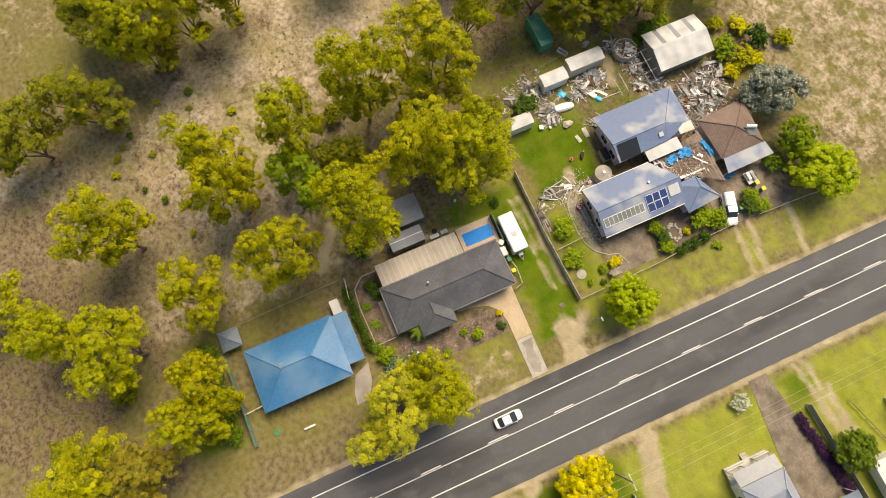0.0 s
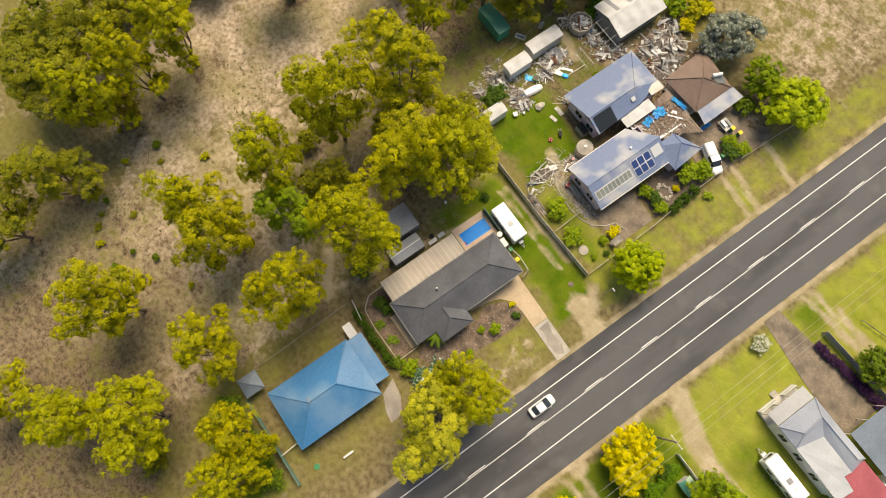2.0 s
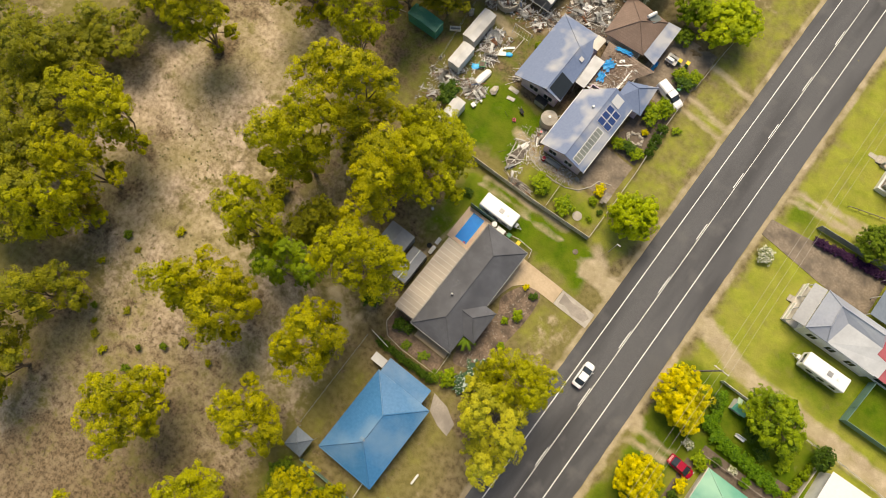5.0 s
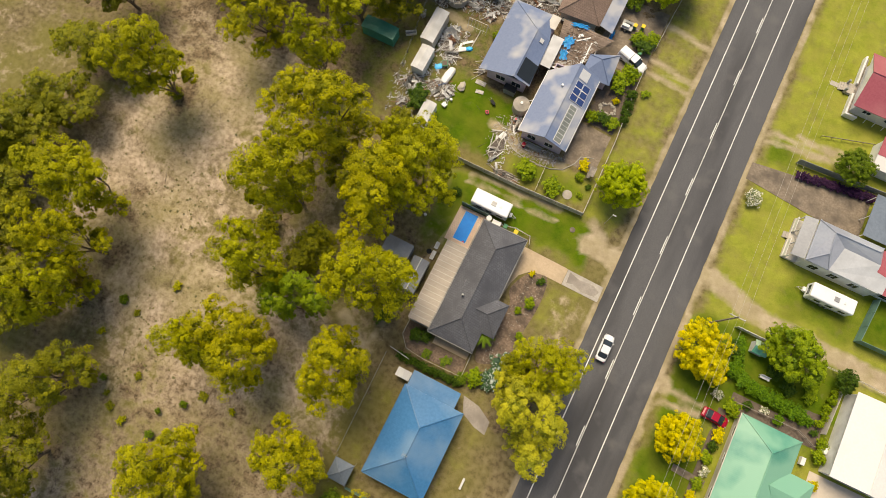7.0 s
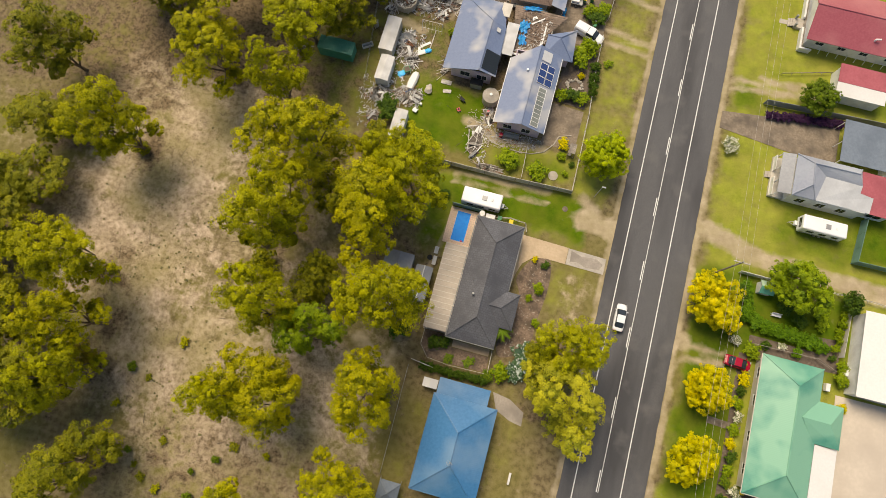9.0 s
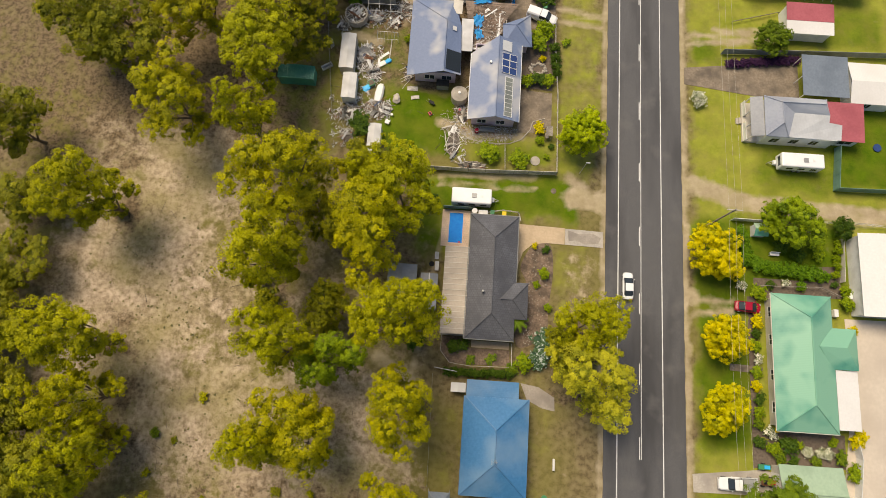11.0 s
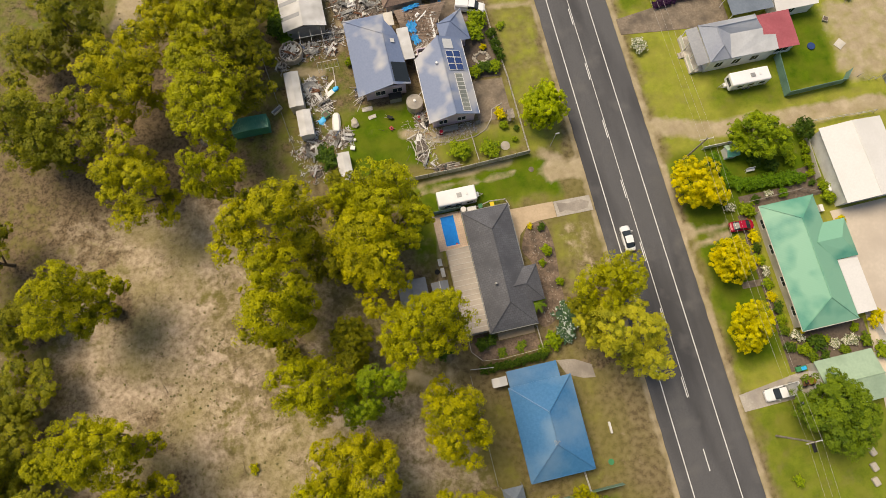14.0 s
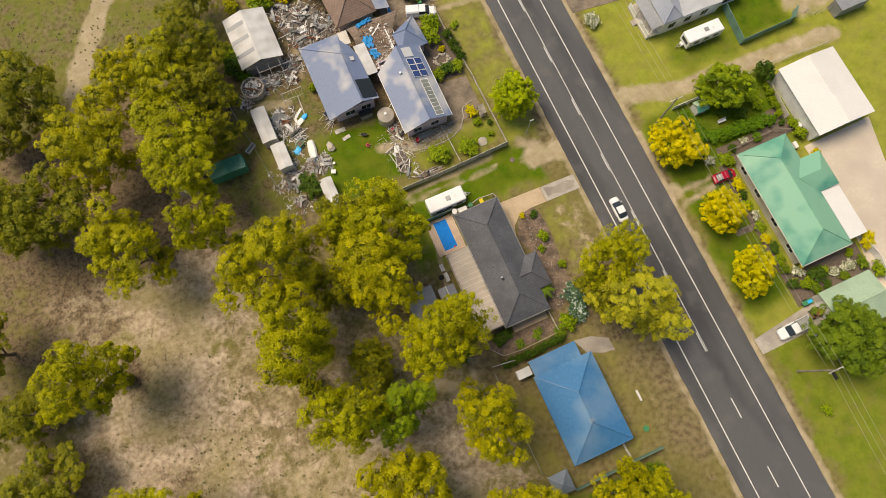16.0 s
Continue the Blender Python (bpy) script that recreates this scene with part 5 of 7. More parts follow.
pave("yard_4", [(41.8, 34.8), (70.0, 35.2), (70.0, 42.5), (43.4, 41.8)], CONC_WORN, "worn grey concrete pad behind the white shed", 0.03)
pave("path_1", [(13.0, -9.0), (17.8, -9.2), (17.8, -10.2), (13.0, -10.0)], CONC_DARK, "narrow brick-coloured garden path")
pave("path_2", [(-17.2, -13.9), (-14.6, -14.3), (-12.3, -15.6), (-12.2, -17.5), (-14.0, -17.2), (-16.2, -16.2)], CONC_WORN, "short grey concrete apron")
pave("terrace_1", [(-24.6, -8.3), (-19.1, -8.3), (-19.1, -9.3), (-24.6, -9.3)], CONC_TAN, "concrete terrace strip below a wall")
pave("yard_2", [(-19.4, 24.5), (-14.0, 24.9), (-14.0, 31.6), (-19.4, 31.9)], CONC_DARK, "dark worn gravel courtyard", 0.02)
pave("yard_3", [(-22.8, 43.0), (-13.9, 42.9), (-13.8, 55.6), (-21.5, 55.5)], CONC_DARK, "dark gravel parking yard", 0.02)
pave("garden_bed_1", arc([(-15.8, 7.0), (-13.6, 6.8), (-13.0, 3.0), (-13.5, -2.5), (-14.0, -6.8), (-17.6, -8.9), (-18.4, -5.6), (-16.9, 0.2), (-17.9, 3.2)], 6), MULCH, "mulched garden bed along the driveway", 0.025)
pave("garden_bed_2", [(-28.9, -7.9), (-25.6, -7.9), (-25.6, -9.4), (-19.0, -9.4), (-18.9, -11.6), (-24.6, -11.8), (-27.6, -11.6), (-28.9, -10.1)], MULCH, "mulched yard bed inside a low fence", 0.02)
pave("garden_bed_3", [(17.0, 0.8), (30.0, 1.6), (30.0, 6.4), (26.8, 6.2), (26.6, 3.9), (17.0, 3.9)], SOIL, "dark garden strip beside the green roof", 0.02)
pave("garden_bed_4", [(-18.9, 32.4), (-14.0, 32.0), (-14.0, 42.4), (-18.9, 42.4)], SOIL, "shaded garden bed with edging stones", 0.022)
pave("garden_bed_5", [(15.9, -23.2), (29.0, -22.6), (29.0, -18.0), (17.2, -18.0), (17.2, 1.0), (15.9, 1.0)], SOIL, "narrow flower bed along a house", 0.02)


# ---- fences ----
def fence(label, pts, height, material, post_mat, spacing=2.4, kind="sheet", name="fence"):
    """Posts at even steps; between them sheets, boards or rails, each a piece of its own."""
    root = thing(name, label, "fence", group="fences")
    k = 0
    for (ax, ay), (bx, by) in zip(pts, pts[1:]):
        length = math.hypot(bx - ax, by - ay)
        n = max(1, round(length / spacing))
        turn = math.atan2(by - ay, bx - ax)
        for i in range(n + (1 if (bx, by) == pts[-1] else 0)):
            x, y = ax + (bx - ax) * i / n, ay + (by - ay) * i / n
            lean = 0.03 * math.sin(7.3 * k)
            k += 1
            bm = bmesh.new()
            tube(bm, (x, y, -0.1), (x + lean, y - lean, height + 0.05), 0.05, 0.045, 6)
            part("post", bm, post_mat, root)
        for i in range(n):
            m = Matrix.Translation((ax + (bx - ax) * (i + 0.5) / n, ay + (by - ay) * (i + 0.5) / n, 0)) @ Matrix.Rotation(turn, 4, "Z")
            half = length / n / 2 - 0.05
            if kind == "sheet":
                bm = bmesh.new()
                box(bm, -half, half, -0.02, 0.02, 0.05, height, m)
                panel = part("sheet", bm, material, root)
                bm = bmesh.new()
                box(bm, -half, half, -0.035, 0.035, height, height + 0.05, m)
                part("cap_rail", bm, material, panel)
            else:
                for z in ((0.45, height - 0.1) if kind == "rail" else (0.3, 0.65, height - 0.1)):
                    bm = bmesh.new()
                    if kind == "rail":
                        box(bm, -half, half, -0.025, 0.025, z, z + 0.12, m)
                    else:
                        tube(bm, m @ Vector((-half, 0, z)), m @ Vector((half, 0, z)), 0.012, 0.012, 4)
                    part("rail" if kind == "rail" else "wire", bm, material, root)
    return root


fence("weathered grey paling fence along the green strip", [(-34.5, 17.5), (-24.0, 17.5), (-13.0, 17.9)], 1.5, TIMBER_PALE, TIMBER)
fence("low pale timber front fence beside the verge", [(-13.0, 17.9), (-13.2, 31.0), (-13.8, 39.0), (-13.9, 45.0)], 1.0, TIMBER_PALE, TIMBER_PALE, kind="rail")
fence("low pale timber front fence beside the parking yard", [(-13.7, 48.5), (-13.4, 56.2), (-13.0, 61.0)], 1.0, TIMBER_PALE, TIMBER_PALE, kind="rail")
fence("white post and rail divider in the lawn", [(-21.3, 24.6), (-21.0, 18.2)], 0.9, TIMBER_PALE, TIMBER_PALE, 1.6, "rail")
fence("sagging wire fence with timber posts", [(-48.6, 25.5), (-50.7, 40.0), (-51.5, 46.0)], 1.2, STEEL, TIMBER, 2.6, "wire")
fence("tall dark green sheet steel fence round a lawn", [(30.6, 25.4), (29.9, 18.4), (39.8, 18.6), (41.3, 20.2)], 1.7, FENCE_GREEN, FENCE_GREEN)
fence("blue-grey sheet steel fence behind a purple bed", [(13.2, 40.6), (25.8, 41.2), (45.0, 42.0)], 1.5, FENCE_GREY, FENCE_GREY)
fence("wire boundary fence with timber posts", [(-29.9, -13.4), (-29.6, -28.6)], 1.1, STEEL, TIMBER, 2.5, "wire")
fence("green sheet boundary fence beside the gums", [(-26.3, -32.3), (-12.6, -32.2)], 1.4, FENCE_GREEN, FENCE_GREEN)
fence("low grey timber rail fence round a small yard", [(-29.0, -7.7), (-29.0, -10.1), (-27.6, -11.7), (-24.6, -12.0), (-18.7, -11.8), (-18.8, -8.4)], 1.0, TIMBER_PALE, TIMBER, 1.5, "rail")
fence("short white side gate between gardens", [(-29.7, -12.5), (-26.5, -12.9)], 1.4, WHITE, WHITE, 1.6)
fence("white side gate at the blue-roofed house", [(-17.5, -29.2), (-17.3, -32.1)], 1.3, WHITE, WHITE, 1.5, "rail")
fence("green screen beside the pool", [(-30.0, 11.4), (-25.5, 11.4)], 1.5, FENCE_GREEN, FENCE_GREEN, 1.5)
fence("white rail fence at a garden corner", [(13.9, 12.6), (18.9, 12.6)], 1.2, WHITE, WHITE, 1.6)
fence("low cream wall fence between two yards", [(30.2, 10.6), (29.9, 4.0)], 1.3, CREAM, CREAM)
fence("grey timber garden fence beside the green roof", [(17.5, 2.6), (26.6, 2.9), (29.2, 1.8)], 1.1, TIMBER, TIMBER, 1.8, "rail")
fence("white sheet fence beside the pale yard", [(29.9, -18.0), (30.4, -21.0), (29.2, -31.0)], 1.5, WHITE, WHITE)
fence("timber lane fence beside the shed", [(26.5, 13.0), (33.0, 13.2), (43.0, 12.7)], 1.1, TIMBER_PALE, TIMBER_PALE, 2.4, "rail")
fence("dark timber rail fence beside wheel tracks", [(15.2, 46.4), (23.0, 48.7)], 0.5, TIMBER, TIMBER, 1.8, "rail")
fence("white gate rails beside the charcoal roof", [(-25.4, 10.5), (-21.0, 11.5), (-18.6, 11.3), (-18.2, 10.0)], 0.9, TIMBER_PALE, TIMBER, 1.4, "rail")


# ---- shrubs and hedges ----
def shrub(x, y, r, h, leaves, label, k=[0]):
    k[0] += 1
    plant("shrub", BUSHES[k[0] % 3], leaves, (x, y, 0), 67 * k[0] % 360, (r, r, h / 1.1), label, "shrub", "shrubs")


COTTAGE_SHRUBS = [
    (-23.6, 20.3, 2.1, 2.0, LEAF_GREEN, "large rounded green shrub inside the paling fence"),
    (-18.9, 19.8, 1.9, 1.7, LEAF_GREEN, "rounded green shrub beside a stepping stone"),
    (-15.9, 25.3, 1.2, 1.3, LEAF_GOLD, "yellow-green shrub at the courtyard edge"),
    (-15.8, 23.3, 0.9, 1.0, LEAF_GREEN, "small green shrub beside a garden seat"),
    (-15.6, 42.2, 1.9, 2.2, LEAF_GREEN, "green shrub beside the white ute"),
    (-16.8, 40.0, 2.1, 2.2, LEAF_GREEN, "green shrub beside the porch roof"),
    (-13.9, 39.2, 1.1, 1.6, LEAF_DEEP, "clipped dark green hedge plant by the front fence"),
    (-13.8, 37.4, 1.1, 1.6, LEAF_DEEP, "clipped dark green hedge plant by the front fence"),
    (-13.7, 36.0, 1.0, 1.6, LEAF_DEEP, "clipped dark green hedge plant by the front fence"),
    (-13.5, 34.8, 0.9, 1.5, LEAF_DEEP, "clipped dark green hedge plant by the front fence"),
    (-18.0, 33.2, 1.4, 1.5, LEAF_GREEN, "green shrub edging the courtyard"),
    (-16.3, 33.4, 1.5, 1.6, LEAF_DEEP, "dark green shrub edging the courtyard"),
    (-14.7, 33.4, 1.4, 1.5, LEAF_GREEN, "green shrub edging the courtyard"),
    (-15.8, 37.3, 0.7, 1.0, LEAF_GOLD, "small yellow-green shrub among stones"),
    (-15.6, 47.8, 1.7, 1.7, LEAF_DEEP, "dark shrub in the front corner bed"),
    (-14.9, 49.6, 1.6, 1.5, LEAF_GREEN, "green shrub in the front corner bed"),
    (-16.8, 49.0, 1.5, 1.4, LEAF_GREEN, "green shrub near the wheelie bins"),
    (-32.6, -9.1, 1.6, 1.9, LEAF_DEEP, "round dark green bush beside the track"),
]
YARD_SHRUBS = [
    (-27.2, -9.3, 1.2, 1.4, LEAF_DEEP, "dark green shrub in a mulched yard"),
    (-25.8, -9.0, 1.1, 1.2, LEAF_DEEP, "dark green shrub in a mulched yard"),
    (-14.3, 5.9, 0.8, 0.9, LEAF_DEEP, "dark green shrub in the mulched bed"),
    (-14.5, 2.1, 1.1, 1.3, LEAF_GREEN, "green shrub in the mulched bed"),
    (-15.5, 0.5, 0.7, 0.8, LEAF_GREEN, "small bright shrub in the mulched bed"),
    (-15.9, 6.4, 0.6, 0.7, LEAF_GOLD, "bright yellow shrub beside the driveway"),
    (-13.7, -2.8, 0.8, 1.0, LEAF_GREEN, "green shrub at the lawn edge"),
    (-17.0, -11.1, 1.6, 1.9, LEAF_GREEN, "rounded green bush above the hedge"),
    (-14.4, -8.9, 2.6, 1.4, LEAF_CYCAD, "spiky blue-grey shrub bed under the gums"),
    (-13.4, -7.2, 1.8, 1.2, LEAF_CYCAD, "spiky blue-grey shrub bed under the gums"),
    (-15.3, -10.6, 1.6, 1.2, LEAF_CYCAD, "spiky blue-grey shrub bed under the gums"),
    (-43.6, 23.6, 2.4, 2.8, LEAF_DEEP, "dense dark green bush beside the trailer body"),
    (-47.4, 47.2, 2.6, 3.2, LEAF_DEEP, "dark green bush against the grey shed"),
    (-40.0, 57.0, 2.6, 2.8, LEAF_GREEN, "yellow-green scrub behind the grey shed"),
    (-37.4, 59.0, 2.4, 2.6, LEAF_GUM, "yellow scrub behind the rubble"),
    (-47.4, 47.4, 1.9, 2.4, LEAF_HEDGE, "dense green bush behind a white shed"),
    (-46.9, 45.2, 1.3, 1.6, LEAF_HEDGE, "dense green bush beside the broken tank"),
    (-48.0, 50.2, 2.0, 2.6, LEAF_GREEN, "dense green bush behind a white shed"),
    (-37.6, 39.2, 0.9, 1.3, LEAF_GREEN, "small bright green shrub below the cottage eaves"),
    (-36.0, 56.6, 1.6, 1.7, LEAF_GOLD, "yellow flowering scrub at the rubble edge"),
    (-39.4, 62.7, 2.3, 3.4, LEAF_DEEP, "upright dark green bush in rough grass"),
    (-36.5, 60.9, 1.9, 1.8, LEAF_LEMON, "yellow-green scrub in rough grass"),
    (-38.0, 67.2, 2.0, 2.0, LEAF_GUM, "olive scrub beside a dirt track"),
    (-42.9, 61.9, 2.0, 1.8, LEAF_LEMON, "yellow-green scrub in rough grass"),
    (-44.8, 58.4, 1.7, 1.6, LEAF_GUM, "olive scrub behind the grey shed"),
    (-20.0, 54.6, 2.0, 2.2, LEAF_MID, "green shrub below the yellow-green tree"),
]
VERGE_SHRUBS = [
    (-12.0, 40.6, 0.9, 0.7, LEAF_GREEN, "low green plant on the verge"),
    (9.2, 32.1, 1.7, 1.4, LEAF_WHITE, "white-flowering rounded bush on the verge"),
    (30.9, -3.2, 0.9, 1.3, LEAF_GOLD, "yellow shrub at the wing corner"),
    (30.1, -18.3, 1.6, 1.9, LEAF_GOLD, "yellow-green bush at the white patio roof"),
    (30.2, 0.6, 1.3, 1.7, LEAF_GREEN, "clipped green bush beside the white shed"),
    (30.2, 2.6, 1.1, 1.5, LEAF_GREEN, "clipped green bush beside the white shed"),
    (29.5, -22.9, 1.4, 1.6, LEAF_GREEN, "green bush beside the garage"),
    (20.9, 9.0, 1.4, 1.5, LEAF_DEEP, "dark green shrub under the garden tree"),
    (23.4, 7.7, 1.4, 1.5, LEAF_DEEP, "dark green shrub under the garden tree"),
    (26.4, 8.2, 1.5, 1.3, LEAF_GREEN, "green shrub on the back lawn"),
    (14.9, 2.4, 1.0, 1.1, LEAF_WHITE, "pale flowering shrub beside the red car"),
    (17.3, 1.6, 1.5, 1.5, LEAF_GREEN, "green shrub at the end of a garden strip"),
    (14.6, 9.6, 1.2, 1.6, LEAF_DEEP, "dark green shrub beside the golden tree"),
    (18.4, -20.3, 1.2, 1.3, LEAF_GREEN, "green shrub beside the garage wall"),
    (20.6, -19.8, 1.6, 1.6, LEAF_DEEP, "dark green shrub beside the house corner"),
    (18.2, -18.4, 1.2, 1.2, LEAF_WHITE, "white-flowering shrub by the path"),
]
GARDEN_SHRUBS = [
    (23.4, -20.6, 1.0, 0.9, LEAF_WHITE, "white-flowering shrub in the flower bed"),
    (25.2, -20.6, 1.0, 0.9, LEAF_WHITE, "white-flowering shrub in the flower bed"),
    (22.0, -19.6, 0.9, 0.9, LEAF_GREEN, "green shrub in the flower bed"),
    (27.0, -19.0, 0.9, 0.8, LEAF_GREEN, "green shrub in the flower bed"),
    (19.2, 2.9, 0.9, 1.0, LEAF_DEEP, "dark green shrub in the garden strip"),
    (21.6, 3.3, 0.8, 0.8, LEAF_WHITE, "pale flowering shrub in the garden strip"),
    (23.8, 3.0, 1.0, 1.1, LEAF_HEDGE, "leafy green shrub in the garden strip"),
    (27.6, 4.6, 0.9, 1.0, LEAF_HEDGE, "leafy green shrub in the garden strip"),
    (28.8, 3.6, 0.7, 0.8, LEAF_DEEP, "dark green shrub in the garden strip"),
    (13.6, 3.9, 1.3, 1.6, LEAF_MID, "leafy green shrub under the golden tree"),
    (-24.6, -11.1, 0.9, 0.35, LEAF_MID, "low green ground cover in a small yard"),
    (-21.6, -10.8, 1.0, 0.35, LEAF_MID, "low green ground cover in a small yard"),
    (-18.6, -12.0, 1.2, 1.2, LEAF_MID, "green bush at the end of a hedge"),
    (19.4, -21.6, 1.1, 1.2, LEAF_MID, "leafy green shrub between house and garage"),
    (21.2, -21.9, 1.0, 1.0, LEAF_DEEP, "dark green shrub between house and garage"),
    (24.4, -21.9, 1.0, 1.0, LEAF_MID, "leafy green shrub between house and garage"),
]
EDGE_SHRUBS = [
    (26.2, -20.6, 1.0, 1.0, LEAF_WHITE, "white-flowering shrub in the flower bed"),
    (28.0, -21.0, 1.2, 1.2, LEAF_MID, "leafy green shrub between house and garage"),
    (16.6, -19.6, 1.1, 1.1, LEAF_DEEP, "dark green shrub between house and garage"),
    (16.6, -17.2, 1.0, 1.2, LEAF_MID, "leafy green shrub at the house corner"),
    (11.5, -37.5, 1.0, 0.8, LEAF_GREEN, "lone green shrub on the grass verge"),
    (-78.6, 7.1, 1.6, 1.8, LEAF_DARK, "isolated dark bush in the paddock"),
    (-54.7, -4.3, 2.2, 2.6, LEAF_DARK, "olive bush between gum trees"),
    (-56.0, -1.0, 1.8, 2.2, LEAF_DARK, "olive bush between gum trees"),
    (-47.0, -3.4, 2.0, 2.2, LEAF_DARK, "olive bush under gum trees"),
    (-31.5, 12.8, 0.9, 0.8, LEAF_DEEP, "dark shrub at the lawn edge"),
    (-14.6, 20.6, 0.6, 0.7, LEAF_GREEN, "small shrub by the front fence"),
    (-13.9, 22.4, 0.6, 0.7, LEAF_DEEP, "small shrub by the front fence"),
    (-19.0, -34.5, 2.4, 2.6, LEAF_MID, "dark green thicket below the boundary fence"),
    (-23.0, -34.6, 2.5, 2.4, LEAF_MID, "dark green thicket below the boundary fence"),
    (-27.5, -35.0, 2.2, 1.9, LEAF_MID, "dark green thicket below the boundary fence"),
    (-15.5, -34.8, 2.0, 2.2, LEAF_MID, "dark green thicket below the boundary fence"),
    (-38.1, -35.0, 1.6, 1.2, LEAF_DARK, "olive undergrowth beside a gum tree"),
    (-26.6, -47.0, 2.2, 1.6, LEAF_DARK, "olive undergrowth between gum trees"),
    (-22.6, -56.8, 2.4, 1.8, LEAF_DARK, "olive undergrowth between gum trees"),
    (-26.3, -38.3, 2.0, 1.6, LEAF_DARK, "olive undergrowth between gum trees"),
    (-34.7, -47.3, 1.8, 1.2, LEAF_DARK, "olive undergrowth between gum trees"),
]
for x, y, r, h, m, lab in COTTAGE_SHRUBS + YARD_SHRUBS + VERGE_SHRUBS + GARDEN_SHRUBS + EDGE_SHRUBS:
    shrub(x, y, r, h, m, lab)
for k in range(9):
    m = (LEAF_GREEN, LEAF_DEEP, LEAF_GOLD, LEAF_GREEN, LEAF_WHITE)[k % 5]
    shrub(16.7 + 0.25 * math.sin(k * 2.1), -15.6 + 1.85 * k, 1.05 + 0.2 * math.sin(k * 3.0), 1.1 + 0.2 * math.cos(k), m, "small garden shrub in the bed along the house")
for x0, y0, x1, y1, r, h, m, lab, n in (
    (-27.8, -13.0, -19.0, -12.8, 0.85, 1.5, LEAF_DEEP, "dark clipped hedge between two gardens", 10), (14.2, 6.6, 17.0, 6.2, 1.25, 1.5, LEAF_HEDGE, "dense green garden hedge", 3), (17.6, 5.6, 26.4, 4.9, 1.35, 1.6, LEAF_HEDGE, "dense green garden hedge", 8),
    (15.2, 10.8, 15.8, 7.4, 1.1, 1.3, LEAF_HEDGE, "dense green garden hedge", 4), (29.6, 10.0, 29.0, 5.0, 0.8, 1.4, LEAF_GREEN, "leafy hedge along a low wall", 5), (14.4, 38.7, 25.2, 40.1, 1.0, 1.0, LEAF_PURPLE, "purple-leaved bedding shrub along a fence", 12),
):
    for k in range(n):
        s = k / max(1, n - 1)
        shrub(x0 + (x1 - x0) * s, y0 + (y1 - y0) * s, r, h * (0.9 + 0.2 * math.sin(k * 1.7) ** 2), m, lab)

# low scrub of the paddock
for k, (x, y) in enumerate(((-63.0, -36.6), (-68.5, -29.5), (-68.0, -24.2), (-65.3, -25.0), (-58.9, -38.8), (-54.9, -35.3), (-60.2, -32.6), (-62.1, -19.0), (-64.4, -34.9), (-61.6, -37.9), (-73.5, -27.7), (-52.2, -32.9), (-50.3, -30.8), (-45.5, -30.8), (-54.3, -38.6))):
    shrub(x, y, 0.55 + 0.35 * ((k * 7) % 5) / 4, 0.5 + 0.3 * (k % 3), (LEAF_DARK, LEAF_GUM, LEAF_MID)[k % 3], "low olive scrub on bare paddock earth")
# tufts of the paddock
rng = np.random.default_rng(77)
spots = []
for cx, cy, sx, sy, n in ((-80, 64, 8, 6, 500), (-62, 62, 6, 5, 200), (-70, -8, 4, 6, 160), (-66, -29, 6, 5, 150), (-66, -10, 8, 8, 110), (-62, -38, 7, 7, 150), (-70, 10, 9, 8, 70), (-41, -45, 8, 6, 90), (-56, -15, 4, 8, 80), (-82, -5, 6, 10, 80), (-30, 68, 12, 6, 120), (-60, 55, 10, 6, 100), (-40, 60, 5, 4, 60)):
    n //= 2
    spots += list(zip(rng.normal(cx, sx, n), rng.normal(cy, sy, n), np.full(n, 0.0), rng.uniform(0.10, 0.26, n)))
v, f, leaf_light = leaf_cloud(rng, [(*q, 0, 0, 1) for q in spots], 14, 0.09, 0.8)
v[:, 2] = np.maximum(v[:, 2], 0.0) * 0.5
me = leaf_mesh("grass_tufts", v, f, leaf_light)
me.materials.append(GRASS_TUFT)
tagged(new("grass_tufts", me), "scattered dry olive grass tufts on bare earth", "grass", kind="stuff")
# fallen twigs
bm = bmesh.new()
for _ in range(260):
    x, y, a, l = rng.uniform(-90, -32), rng.uniform(-55, 45), rng.uniform(0, 3.14), rng.uniform(0.4, 1.8)
    tube(bm, (x, y, 0.05), (x + l * math.cos(a), y + l * math.sin(a), 0.09), 0.03, 0.015, 4)
tagged(part("fallen_twigs", bm, BARK), "fallen grey sticks under gum trees", "twigs", kind="stuff")

# palm by the porch
palm = thing("palm", "small feathery palm with arching green fronds", "palm", (-18.3, -5.3, 0))
part("trunk", tubed((0, 0, -0.1), (0.1, 0, 2.3), 0.16, 0.11), BARK, palm)
for k in range(9):
    a = 2 * math.pi * k / 9 + 0.2
    bm = bmesh.new()
    for s in range(16):
        u = s / 16
        c = Vector((math.cos(a) * (0.1 + 1.55 * u), math.sin(a) * (0.1 + 1.55 * u), 2.35 + 0.75 * u - 1.15 * u * u))
        for side in (-1, 1):
            w = 0.5 * (1 - 0.55 * u)
            out = Vector((-math.sin(a) * side * w + math.cos(a) * 0.2, math.cos(a) * side * w + math.sin(a) * 0.2, -0.12))
            along = Vector((math.cos(a) * 0.05, math.sin(a) * 0.05, 0))
            q = [bm.verts.new(c - along), bm.verts.new(c + out * 0.6 - along * 0.6), bm.verts.new(c + out), bm.verts.new(c + along)]
            bm.faces.new(q)
    part("frond", bm, LEAF_GREEN, palm)


